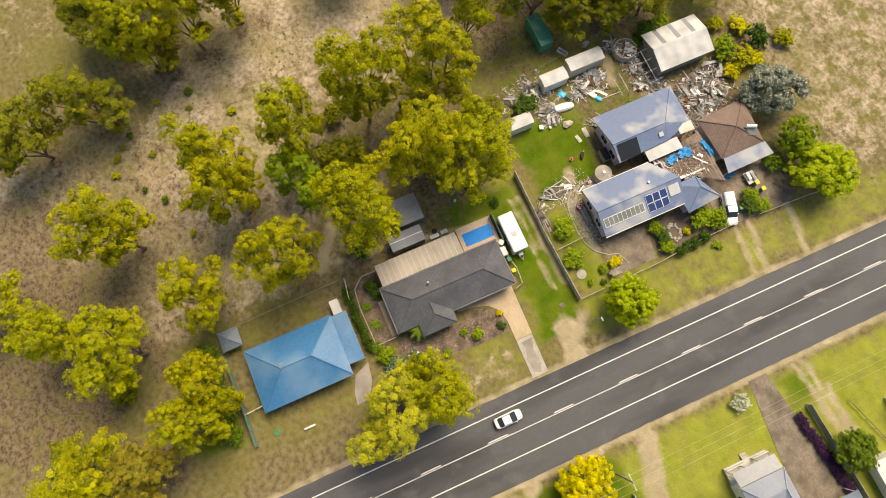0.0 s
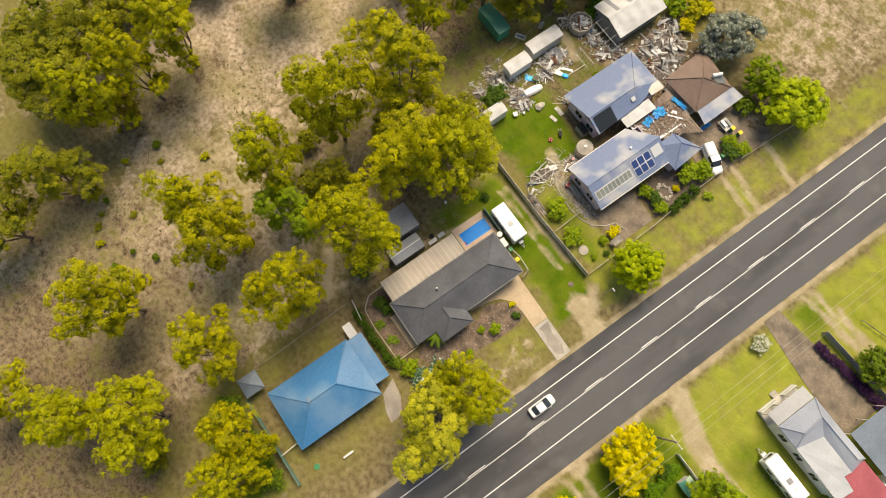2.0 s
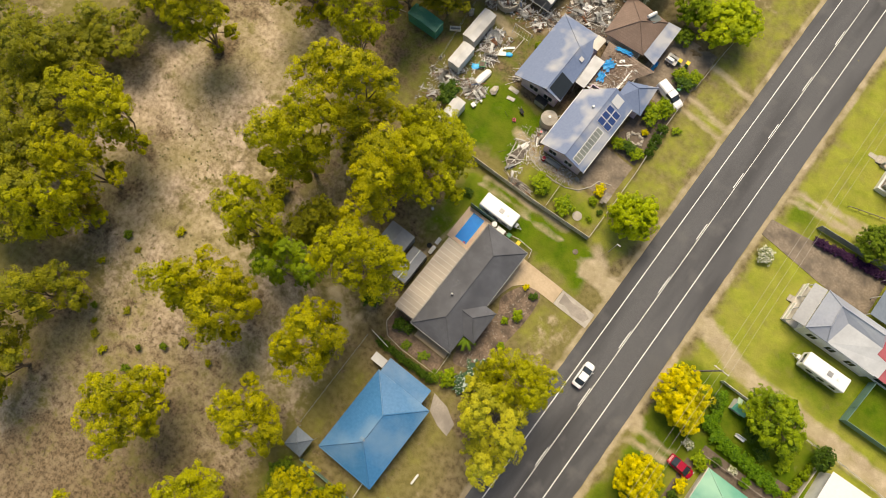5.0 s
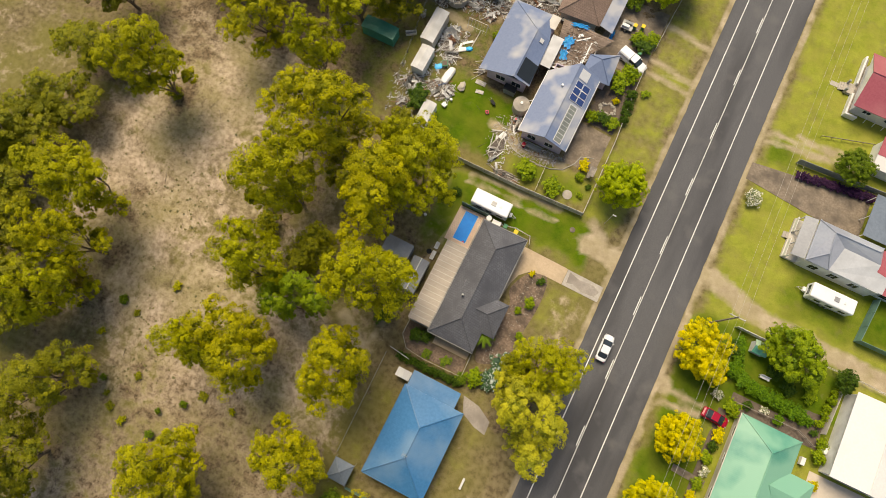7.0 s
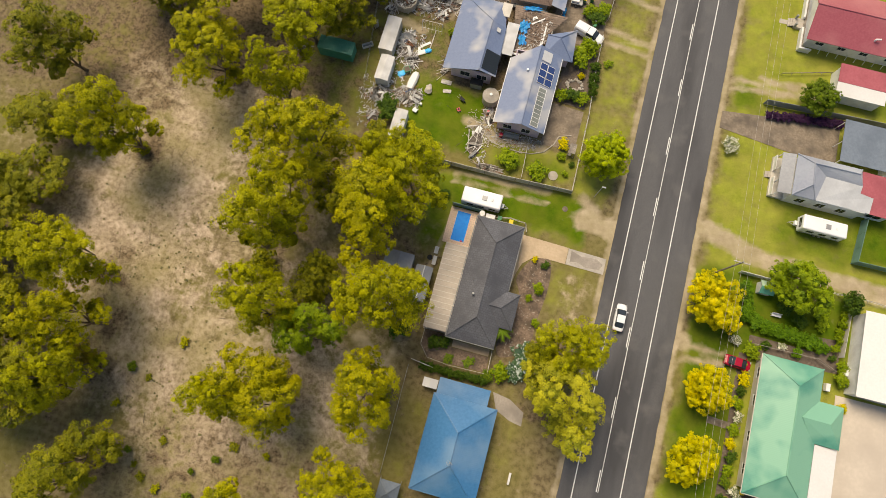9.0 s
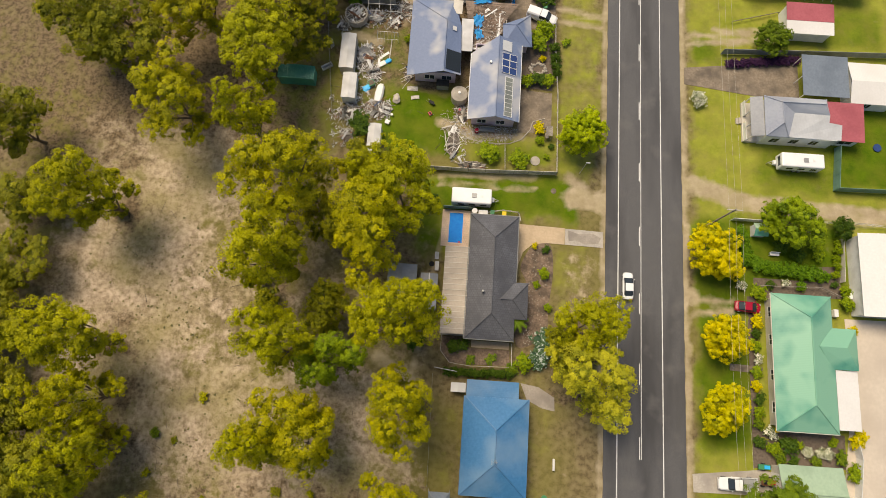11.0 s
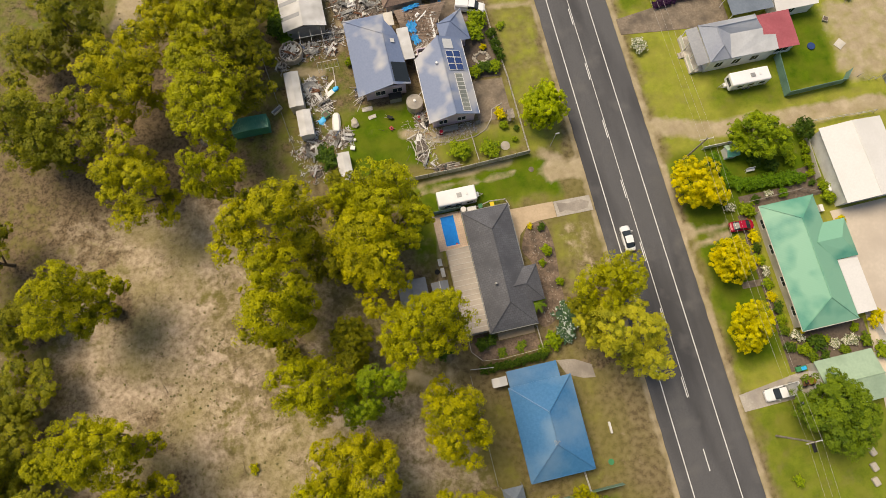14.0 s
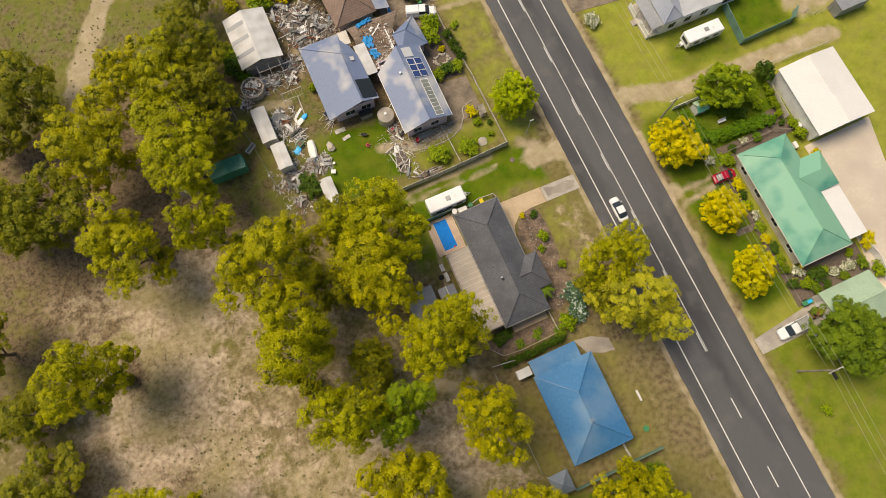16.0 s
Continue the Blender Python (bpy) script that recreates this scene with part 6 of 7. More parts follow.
# ---- vehicles ----
def wheel(x, y, r, w, parent):
    tyre = part("wheel", tubed((x, y - w / 2, r), (x, y + w / 2, r), r, n=16), RUBBER, parent)
    part("rim", tubed((x, y - w / 2 - 0.01, r), (x, y + w / 2 + 0.01, r), r * 0.6, n=12), STEEL, tyre)


def loft(rings):
    """A closed skin through cross-sections of equal count."""
    bm = bmesh.new()
    vs = [[bm.verts.new(p) for p in ring] for ring in rings]
    n = len(vs[0])
    for a, b in zip(vs, vs[1:]):
        for i in range(n):
            bm.faces.new((a[i], a[(i + 1) % n], b[(i + 1) % n], b[i]))
    bm.faces.new(vs[0][::-1])
    bm.faces.new(vs[-1])
    bmesh.ops.recalc_face_normals(bm, faces=bm.faces[:])
    return bm


def ring(x, half, z0, z1, c=0.18):
    return [(x, -half, z0), (x, half, z0), (x, half, z1 - c), (x, half - c, z1), (x, -half + c, z1), (x, -half, z1 - c)]


def car(at, turn, body_mat, label, kind="sedan", length=4.5):
    """Front toward +x."""
    root = thing("car" if kind != "ute" else "utility_truck", label, "car" if kind != "ute" else "utility truck", (*at, 0.05), turn, "parked vehicles")
    L, W = length / 2, 0.88 if length > 4.4 else 0.78
    if kind == "ute":
        part("body", loft([ring(-0.35, W, 0.4, 1.0), ring(L - 1.2, W, 0.4, 1.02), ring(L - 0.35, W * 0.95, 0.4, 0.95), ring(L, W * 0.8, 0.45, 0.8)]), body_mat, root)
        tray = part("tray", boxed(-L, -0.45, -W, W, 0.65, 0.75), body_mat, root)
        for b in ((-L, -0.45, -W, -W + 0.06), (-L, -0.45, W - 0.06, W), (-L, -L + 0.06, -W + 0.06, W - 0.06)):
            part("tray_side", boxed(*b, 0.75, 1.12), body_mat, tray)
        part("tray_floor", boxed(-L + 0.07, -0.46, -W + 0.07, W - 0.07, 0.752, 0.78), STEEL, tray)
        part("headboard", boxed(-0.52, -0.45, -W + 0.06, W - 0.06, 0.75, 1.55), STEEL, tray)
        part("chassis", boxed(-L + 0.1, -0.3, -0.45, 0.45, 0.4, 0.64), RUBBER, root)
        cab = part("cab", loft([ring(-0.32, W * 0.9, 0.95, 1.5), ring(0.0, W * 0.86, 0.95, 1.68), ring(0.75, W * 0.84, 0.95, 1.68), ring(1.45, W * 0.88, 0.95, 1.05)]), GLASS, root)
        part("cab_roof", boxed(-0.28, 0.8, -W * 0.82, W * 0.82, 1.62, 1.72, 0.05), body_mat, cab)
        wheels = (-L + 0.85, L - 0.85)
    elif kind == "canopy":
        part("body", loft([ring(-L, W * 0.9, 0.45, 1.0), ring(-L + 0.2, W, 0.4, 1.05), ring(L - 1.2, W, 0.4, 1.05), ring(L - 0.3, W * 0.95, 0.4, 0.98), ring(L, W * 0.8, 0.45, 0.8)]), body_mat, root)
        part("canopy", loft([ring(-L + 0.05, W * 0.9, 1.0, 1.68), ring(-0.35, W * 0.9, 1.0, 1.72)]), body_mat, root)
        cab = part("cab", loft([ring(-0.3, W * 0.88, 1.0, 1.6), ring(0.0, W * 0.85, 1.0, 1.7), ring(0.7, W * 0.84, 1.0, 1.7), ring(1.4, W * 0.88, 1.0, 1.08)]), GLASS, root)
        part("cab_roof", boxed(-0.28, 0.75, -W * 0.82, W * 0.82, 1.64, 1.74, 0.05), body_mat, cab)
        wheels = (-L + 0.95, L - 0.85)
    else:
        part("body", loft([ring(-L, W * 0.8, 0.45, 0.85), ring(-L + 0.25, W * 0.96, 0.35, 0.95), ring(-L + 1.0, W, 0.3, 0.98), ring(L - 1.3, W, 0.3, 0.98), ring(L - 0.3, W * 0.94, 0.35, 0.85), ring(L, W * 0.72, 0.45, 0.68)]), body_mat, root)
        cab = part("cabin", loft([ring(-L + 0.45, W * 0.84, 0.9, 0.99), ring(-L + 1.15, W * 0.80, 0.9, 1.42), ring(0.25, W * 0.80, 0.9, 1.46), ring(1.15, W * 0.86, 0.9, 0.99)]), GLASS, root)
        part("roof_skin", boxed(-L + 1.15, 0.3, -W * 0.74, W * 0.74, 1.40, 1.49, 0.04), body_mat, cab)
        wheels = (-L + 0.8, L - 0.85)
    for x in wheels:
        for y in (-W + 0.1, W - 0.1):
            wheel(x, y, 0.33, 0.22, root)
    for y in (-W + 0.25, W - 0.25):
        part("headlight", boxed(L - 0.16, L - 0.02, y - 0.14, y + 0.14, 0.62, 0.76, 0.02), STEEL, root)
        part("tail_light", boxed(-L - 0.01, -L + 0.05, y - 0.14, y + 0.14, 0.6, 0.75), PLASTIC_RED, root)
    for s in (-1, 1):
        part("mirror", boxed(0.85, 1.0, *sorted((s * (W - 0.02), s * (W + 0.14))), 0.98, 1.1, 0.02), body_mat, root)
    return root


car((-16.2, 44.8), -19, CAR_WHITE, "white utility with a canopy parked on gravel", "canopy", 5.0)
car((15.6, -0.7), -4, CAR_RED, "small red hatchback parked on a side driveway", "sedan", 3.75)
car((13.2, -25.4), 182, CAR_WHITE, "white tray-back utility on a concrete driveway", "ute", 5.3)
car((-2.0, 1.2), 90, CAR_WHITE, "small white sedan on the asphalt road", "sedan", 4.0)


def caravan(x0, x1, y0, y1, h, hitch, label):
    """A long van body with rounded edges, drawbar toward hitch (+1 east, -1 west)."""
    root = thing("caravan", label, "caravan", group="caravans")
    ym, xe = (y0 + y1) / 2, (x1 if hitch > 0 else x0)
    body = part("body", boxed(x0, x1, y0, y1, 0.45, h, 0.22, 3), CAR_WHITE, root, smooth=False)
    part("stripe", boxed(x0 + 0.25, x1 - 0.25, y0 - 0.012, y1 + 0.012, 0.75, 0.95), FENCE_GREY, body)
    for k in range(3):
        a = x0 + (x1 - x0) * (0.16 + 0.28 * k)
        part("window", boxed(a, a + 0.95, y0 - 0.02, y0 + 0.02, 1.3, 1.85), GLASS, body)
        part("window", boxed(a, a + 0.95, y1 - 0.02, y1 + 0.02, 1.3, 1.85), GLASS, body)
    part("roof_hatch", boxed(x0 + (x1 - x0) * 0.5, x0 + (x1 - x0) * 0.5 + 0.75, ym - 0.35, ym + 0.35, h, h + 0.10, 0.03), STEEL, body)
    part("roof_vent", boxed(x0 + (x1 - x0) * 0.72, x0 + (x1 - x0) * 0.72 + 0.35, ym - 0.18, ym + 0.18, h, h + 0.09, 0.03), WHITE, body)
    part("front_window", boxed(*sorted((xe - hitch * 0.02, xe + hitch * 0.015)), y0 + 0.4, y1 - 0.4, 1.25, 1.9), GLASS, body)
    for s in (-0.5, 0.5):
        part("drawbar", tubed((xe - hitch * 0.2, ym + s, 0.5), (xe + hitch * 1.2, ym, 0.5), 0.05, n=6), STEEL, root)
    part("gas_box", boxed(*sorted((xe + hitch * 0.1, xe + hitch * 0.5)), ym - 0.35, ym + 0.35, 0.5, 0.95, 0.04), WHITE, root)
    part("jockey_wheel", tubed((xe + hitch * 1.15, ym, 0.0), (xe + hitch * 1.15, ym, 0.7), 0.04, n=6), STEEL, root)
    for x in ((x0 + x1) / 2 - 0.4, (x0 + x1) / 2 + 0.4):
        for y in (y0 + 0.12, y1 - 0.12):
            wheel(x, y, 0.33, 0.2, root)
    return root


caravan(-28.9, -22.9, 11.75, 14.15, 2.45, 1, "white caravan parked on grass beside the pool")
caravan(20.9, 27.4, 21.0, 23.3, 2.45, -1, "white caravan parked on a side lawn")

# ---- poles, wires, signs ----
def power_pole(x, y, h=9.0):
    root = thing("power_pole", "grey timber power pole with a crossarm", "power pole", group="power poles")
    part("pole", tubed((x, y, -0.2), (x, y, h), 0.16, 0.11), TIMBER, root)
    arm = part("crossarm", boxed(x - 1.1, x + 1.1, y - 0.06, y + 0.06, h - 0.5, h - 0.36), TIMBER_PALE, root)
    for dx in (-0.95, 0.0, 0.95):
        part("insulator", tubed((x + dx, y, h - 0.36), (x + dx, y, h - 0.16), 0.06), WHITE, arm)
    return root


POLES = [(10.0, 98.0), (10.3, 11.5), (10.7, -31.1), (10.9, -74.0)]
for x, y in POLES:
    power_pole(x, y)
wires = thing("power_lines", "thin sagging power lines between timber poles", "power line")
for (ax, ay), (bx, by) in zip(POLES, POLES[1:]):
    for dx in (-0.95, 0.0, 0.95):
        bm = bmesh.new()
        pts = [Vector((ax + (bx - ax) * s + dx, ay + (by - ay) * s, 8.84 - 3.2 * s * (1 - s))) for s in np.linspace(0, 1, 13)]
        rings = [[bm.verts.new(p + Vector(o)) for o in ((0.012, 0, -0.008), (-0.012, 0, -0.008), (0, 0, 0.013))] for p in pts]
        for r0, r1 in zip(rings, rings[1:]):
            for i in range(3):
                bm.faces.new((r0[i], r0[(i + 1) % 3], r1[(i + 1) % 3], r1[i]))
        part("wire", bm, TIMBER_PALE, wires)
lamp = thing("street_lamp", "slim steel street lamp on the grass verge", "street lamp")
part("pole", tubed((-9.4, 18.4, -0.1), (-9.4, 18.4, 4.8), 0.06, 0.045), STEEL, lamp)
part("lamp_head", boxed(-9.5, -8.9, 18.3, 18.5, 4.75, 4.87, 0.03), STEEL, lamp)

# ---- yard things ----
def simple(name, label, category, bm, material, **k):
    ob = part(name, bm, material)
    return tagged(ob, label, category, **k)


def disc(name, label, category, x, y, r, z0, z1, material, n=20):
    return simple(name, label, category, tubed((x, y, z0), (x, y, z1), r, n=n), material)


pump = thing("pump_cover", "dark grey box tank against the cottage wall", "tank")
part("box", boxed(-32.5, -30.6, 30.9, 31.9, 0, 1.4, 0.1), FENCE_GREY, pump)
part("lid", boxed(-32.55, -30.55, 30.85, 31.95, 1.4, 1.5, 0.03), RUBBER, pump)
wt = thing("water_tank", "round cream rainwater tank with a domed lid", "water tank")
part("tank", tubed((-28.8, 29.6, 0), (-28.8, 29.6, 1.8), 1.3, n=24), CLEAR, wt)
part("lid", tubed((-28.8, 29.6, 1.8), (-28.8, 29.6, 2.1), 1.3, 0.35, n=24), STONE, wt)
part("inlet", tubed((-28.8, 29.6, 2.1), (-28.8, 29.6, 2.25), 0.22, n=12), WHITE, wt)
part("downpipe", tubed((-28.0, 30.2, 2.3), (-27.2, 30.6, 2.9), 0.05, n=6), WHITE, wt)
ot = thing("old_tank", "broken open concrete tank filled with scrap", "water tank")
bm = bmesh.new()
for k in range(28):
    a, b = 2 * math.pi * k / 28, 2 * math.pi * (k + 1) / 28
    top = 1.2 + 0.12 * math.sin(k * 2.3)
    slab(bm, [(-46.4 + 1.85 * math.cos(a), 42.8 + 1.85 * math.sin(a), top), (-46.4 + 1.85 * math.cos(b), 42.8 + 1.85 * math.sin(b), top), (-46.4 + 1.65 * math.cos(b), 42.8 + 1.65 * math.sin(b), top), (-46.4 + 1.65 * math.cos(a), 42.8 + 1.65 * math.sin(a), top)], top)
bmesh.ops.remove_doubles(bm, verts=bm.verts[:], dist=0.001)
part("shell", bm, STONE, ot)
part("fill", tubed((-46.4, 42.8, 0), (-46.4, 42.8, 0.75), 1.66, n=24), MULCH, ot)
disc("stepping_stone", "round pale stone slab set in the lawn", "stone", -16.3, 20.0, 0.75, 0, 0.08, STONE)
disc("manhole_cover", "round concrete manhole cover in grass", "manhole", -13.3, 15.3, 0.42, -0.02, 0.04, CONC_DARK)
seat = thing("garden_arbour", "grey timber garden arbour with a bench", "arbour")
part("canopy", boxed(-15.0, -14.0, 23.6, 25.2, 1.7, 1.78), TIMBER, seat)
part("seat", boxed(-14.95, -14.4, 23.7, 25.1, 0.42, 0.5), TIMBER, seat)
for p in ((-14.95, 23.65), (-14.05, 23.65), (-14.95, 25.15), (-14.05, 25.15)):
    part("post", boxed(p[0] - 0.04, p[0] + 0.04, p[1] - 0.04, p[1] + 0.04, 0, 1.7), TIMBER, seat)
trough = simple("water_trough", "long white narrow trough on dry grass", "trough", boxed(-12.3, -12.0, -25.5, -23.9, 0, 0.35, 0.03), WHITE)
disc("septic_lid", "green plastic lid flush in dry grass", "lid", -13.3, -29.2, 0.42, -0.02, 0.08, PLASTIC_GREEN)
cub = thing("cubby_house", "small cubby with a green gable roof and white walls", "cubby house")
walls(cub, 16.8, 18.5, 10.2, 11.8, 1.5, WHITE)
roof_part(cub, [[(16.6, 10.0, 1.5), (18.7, 10.0, 1.5), (18.7, 11.0, 2.1), (16.6, 11.0, 2.1)]], ROOF_GREEN, thick=0.04)
roof_part(cub, [[(16.6, 11.0, 2.1), (18.7, 11.0, 2.1), (18.7, 12.0, 1.5), (16.6, 12.0, 1.5)]], ROOF_LIGHT_GREEN, thick=0.04)
gb = thing("garden_bench", "white garden bench on a lawn", "bench")
part("seat", boxed(19.4, 20.8, 7.4, 7.85, 0.42, 0.48), WHITE, gb)
part("backrest", boxed(19.4, 20.8, 7.82, 7.88, 0.48, 0.9), WHITE, gb)
for p in ((19.45, 7.45), (20.75, 7.45), (19.45, 7.8), (20.75, 7.8)):
    part("leg", boxed(p[0] - 0.03, p[0] + 0.03, p[1] - 0.03, p[1] + 0.03, 0, 0.42), WHITE, gb)


def bin_(x, y, lid, body, label):
    root = thing("wheelie_bin", label, "bin", group="wheelie bins")
    bm = bmesh.new()
    v = box(bm, x - 0.28, x + 0.28, y - 0.3, y + 0.3, 0.05, 0.95)
    for q in v[:4]:
        q.co.x, q.co.y = x + (q.co.x - x) * 0.75, y + (q.co.y - y) * 0.75
    part("bin_body", bm, body, root)
    part("lid", boxed(x - 0.31, x + 0.31, y - 0.33, y + 0.33, 0.95, 1.03, 0.02), lid, root)
    for s in (-0.2, 0.2):
        part("wheel", tubed((x + s - 0.04, y + 0.24, 0.1), (x + s + 0.04, y + 0.24, 0.1), 0.1), RUBBER, root)


bin_(-18.2, 50.7, PLASTIC_YELLOW, PLASTIC_GREEN, "wheelie bin with a yellow lid on gravel")
bin_(-17.0, 51.1, PLASTIC_YELLOW, PLASTIC_GREEN, "wheelie bin with a yellow lid on gravel")
bin_(-15.7, 46.5, PLASTIC_GREEN, PLASTIC_GREEN, "green wheelie bin beside the white utility")
bin_(-15.4, 47.4, WHITE, PLASTIC_GREEN, "wheelie bin with a pale lid beside a shrub")
bin_(-20.8, 10.9, PLASTIC_YELLOW, PLASTIC_GREEN, "wheelie bin with a yellow lid behind the house")
bin_(-22.6, 11.0, PLASTIC_GREEN, FENCE_GREEN, "green wheelie bin behind the house")
bin_(15.5, -27.4, WHITE, FENCE_GREY, "pale wheelie bin beside the utility")
bin_(18.9, -17.9, PLASTIC_YELLOW, PLASTIC_GREEN, "wheelie bin with a yellow lid at the house wall")
disc("hot_water_tank", "white cylindrical tank beside the pool fence", "tank", -25.3, 10.9, 0.42, 0.0, 1.5, WHITE)
simple("pool_pump_box", "white equipment box beside the pool fence", "box", boxed(-24.7, -23.3, 10.2, 11.2, 0, 1.1, 0.03), WHITE)
simple("pool_float", "small red float beside the pool edge", "float", boxed(-27.5, -27.15, 6.1, 6.3, 0.05, 0.16, 0.04), PLASTIC_RED)
tr = thing("trailer", "small silver box trailer with white load", "trailer")
part("bed", boxed(-20.3, -18.4, 49.6, 51.2, 0.5, 0.62), STEEL, tr)
part("load", boxed(-20.2, -19.0, 49.8, 50.3, 0.62, 1.0, 0.03), WHITE, tr), part("load", boxed(-19.9, -18.7, 50.5, 50.9, 0.62, 1.0, 0.03), FENCE_GREY, tr)
for y in (49.5, 51.3):
    wheel(-19.4, y, 0.3, 0.18, tr)
part("drawbar", tubed((-18.4, 50.4, 0.5), (-17.3, 50.4, 0.5), 0.04, n=6), STEEL, tr)
bt = thing("boat_hull", "upturned white fibreglass dinghy on grass", "boat")
part("hull", loft([ring(-1.7, 0.25, 0.0, 0.3, 0.1), ring(-1.4, 0.55, 0.0, 0.55, 0.2), ring(0, 0.68, 0.0, 0.65, 0.25), ring(1.3, 0.55, 0.0, 0.55, 0.2), ring(1.65, 0.3, 0.0, 0.35, 0.1)]), WHITE, bt)
bt.location, bt.rotation_euler = (-41.5, 29.5, 0), (0, 0, radians(82))
# Mesh panel frame in the yard, built as a tubular stand with bars.
sw = thing("mesh_frame", "white tubular frame with a barred panel standing on grass", "swing")
for x in (-42.6, -39.3):
    for s in (-0.7, 0.7):
        part("leg", tubed((x, 39.4 + s, 0), (x, 39.4, 1.9), 0.04, n=6), WHITE, sw)
part("top_bar", tubed((-42.6, 39.4, 1.9), (-39.3, 39.4, 1.9), 0.04, n=6), WHITE, sw)
for k in range(7):
    part("bar", tubed((-42.6 + 0.55 * k, 38.7, 0.05), (-42.6 + 0.55 * k, 39.4, 1.9), 0.02, n=4), WHITE, sw)
part("side_rail", tubed((-42.6, 38.7, 0.9), (-39.3, 38.7, 0.9), 0.03, n=6), WHITE, sw)
tramp = thing("trampoline", "dark rectangular trampoline under a gum tree", "trampoline")
part("mat", boxed(-35.4, -33.8, -7.3, -5.7, 0.62, 0.66), BLACK, tramp)
for b in ((-35.5, -33.7, -7.4, -7.3), (-35.5, -33.7, -5.7, -5.6), (-35.5, -35.4, -7.3, -5.7), (-33.8, -33.7, -7.3, -5.7)):
    part("rim", boxed(*b, 0.58, 0.67), STEEL, tramp)
for p in ((-35.4, -7.3), (-33.8, -7.3), (-35.4, -5.7), (-33.8, -5.7)):
    part("leg", tubed((*p, 0), (*p, 0.6), 0.03, n=6), STEEL, tramp)
for x, y, a in ((-30.5, 3.9, 0.55), (-30.4, 2.3, 0.7)):
    simple("pool_lounger", "white plastic lounger beside the patio", "lounger", boxed(x - 0.3, x + 0.3, y - a, y + a, 0.12, 0.34, 0.05), WHITE)
disc("lawn_pot", "white ball-shaped pot on the lawn", "pot", -34.3, 7.4, 0.22, 0, 0.4, WHITE)
disc("fire_pit", "dark ring of stones with ashes in grass", "fire pit", -31.2, 2.6, 0.4, -0.02, 0.06, RUBBER)
mower = thing("ride_on_mower", "dark red ride-on mower near the garage", "mower")
part("deck", boxed(16.7, 18.2, -25.4, -24.4, 0.3, 0.75, 0.08), RUST, mower)
part("bonnet", boxed(17.6, 18.4, -25.2, -24.6, 0.75, 1.05, 0.08), CAR_RED, mower)
part("seat", boxed(16.8, 17.2, -25.15, -24.65, 0.75, 1.1, 0.06), RUBBER, mower)
for x in (16.9, 18.1):
    for y in (-25.5, -24.3):
        wheel(x, y, 0.28, 0.18, mower)
bx = thing("garden_trailer", "green and blue garden trailer beside the driveway", "trailer")
part("tub", boxed(16.3, 17.9, -23.3, -22.6, 0.35, 0.75, 0.05), PLASTIC_GREEN, bx)
part("cover", boxed(17.0, 17.8, -23.2, -22.7, 0.75, 0.85, 0.04), TARP, bx)
for y in (-23.4, -22.5):
    wheel(17.1, y, 0.25, 0.12, bx)
simple("garden_chair", "dark folding lounge chair beneath the power pole", "chair", boxed(15.0, 15.5, -34.4, -32.9, 0.25, 0.4, 0.05), RUBBER)
YARD_THINGS = [
    (-33.1, 28.5, 0.9, 0.5, 0.5, RUBBER, "wheelbarrow", "black upturned wheelbarrow on grass"),
    (-33.2, 26.7, 0.5, 0.8, 0.5, PLASTIC_RED, "push_mower", "small red push mower on grass"),
    (-24.1, 24.5, 2.4, 0.7, 0.7, FENCE_GREY, "outdoor_bench", "long dark grey bench against a wall"),
    (-25.7, 24.2, 0.7, 0.7, 0.8, CAR_RED, "garden_drum", "round red drum beside a wall"),
    (-19.7, 24.6, 0.6, 0.6, 0.9, RUBBER, "gas_bottle_box", "dark box at the wall corner"),
    (-42.9, 31.1, 1.0, 1.0, 0.6, PLASTIC_GREEN, "plastic_tub", "teal plastic tub among scrap"),
    (-40.6, 35.3, 0.9, 0.7, 0.3, TARP, "folded_tarpaulin", "folded blue tarpaulin lying on grass"),
    (-41.5, 34.8, 1.0, 0.6, 0.3, WHITE, "foam_block", "white foam block on grass"),
    (-38.7, 28.8, 1.0, 1.3, 0.5, STONE, "boulder", "pale sandstone boulder on grass"),
    (-50.3, 33.6, 1.8, 0.7, 0.5, WHITE, "bathtub", "old white bathtub in rough grass"),
    (-50.0, 37.4, 0.9, 0.8, 1.0, STONE, "concrete_post", "pale concrete block with pipes"),
]
LAWN_THINGS = [
    (-40.8, 42.6, 0.4, 0.4, 0.8, WHITE, "drum", "small white drum in the yard"),
    (-39.8, 24.7, 0.7, 0.6, 0.5, WHITE, "cool_box", "white cool box on grass"),
    (-35.4, 49.6, 1.3, 1.2, 0.9, WHITE, "fridge", "white appliance lying in rubble"),
    (28.6, -0.7, 0.6, 1.1, 0.8, WHITE, "outdoor_unit", "white outdoor unit beside the wall"),
    (30.7, 2.2, 0.9, 1.2, 1.0, WHITE, "storage_box", "white storage box at the shed corner"),
    (37.3, 26.0, 1.0, 0.8, 0.2, SOLAR, "paddling_pool", "small dark blue paddling pool on the lawn"),
    (41.3, 30.2, 0.9, 0.9, 0.4, STONE, "garden_box", "pale box on the grass edge"),
    (-39.2, 26.0, 0.4, 0.4, 0.4, WHITE, "bucket", "white bucket on grass"),
    (-43.6, 30.4, 1.3, 0.9, 0.2, TARP, "blue_sheet", "crumpled pale blue sheet among scrap"),
    (-28.6, 27.5, 0.5, 0.5, 0.6, CAR_RED, "paint_drum", "small red drum among timber"),
]


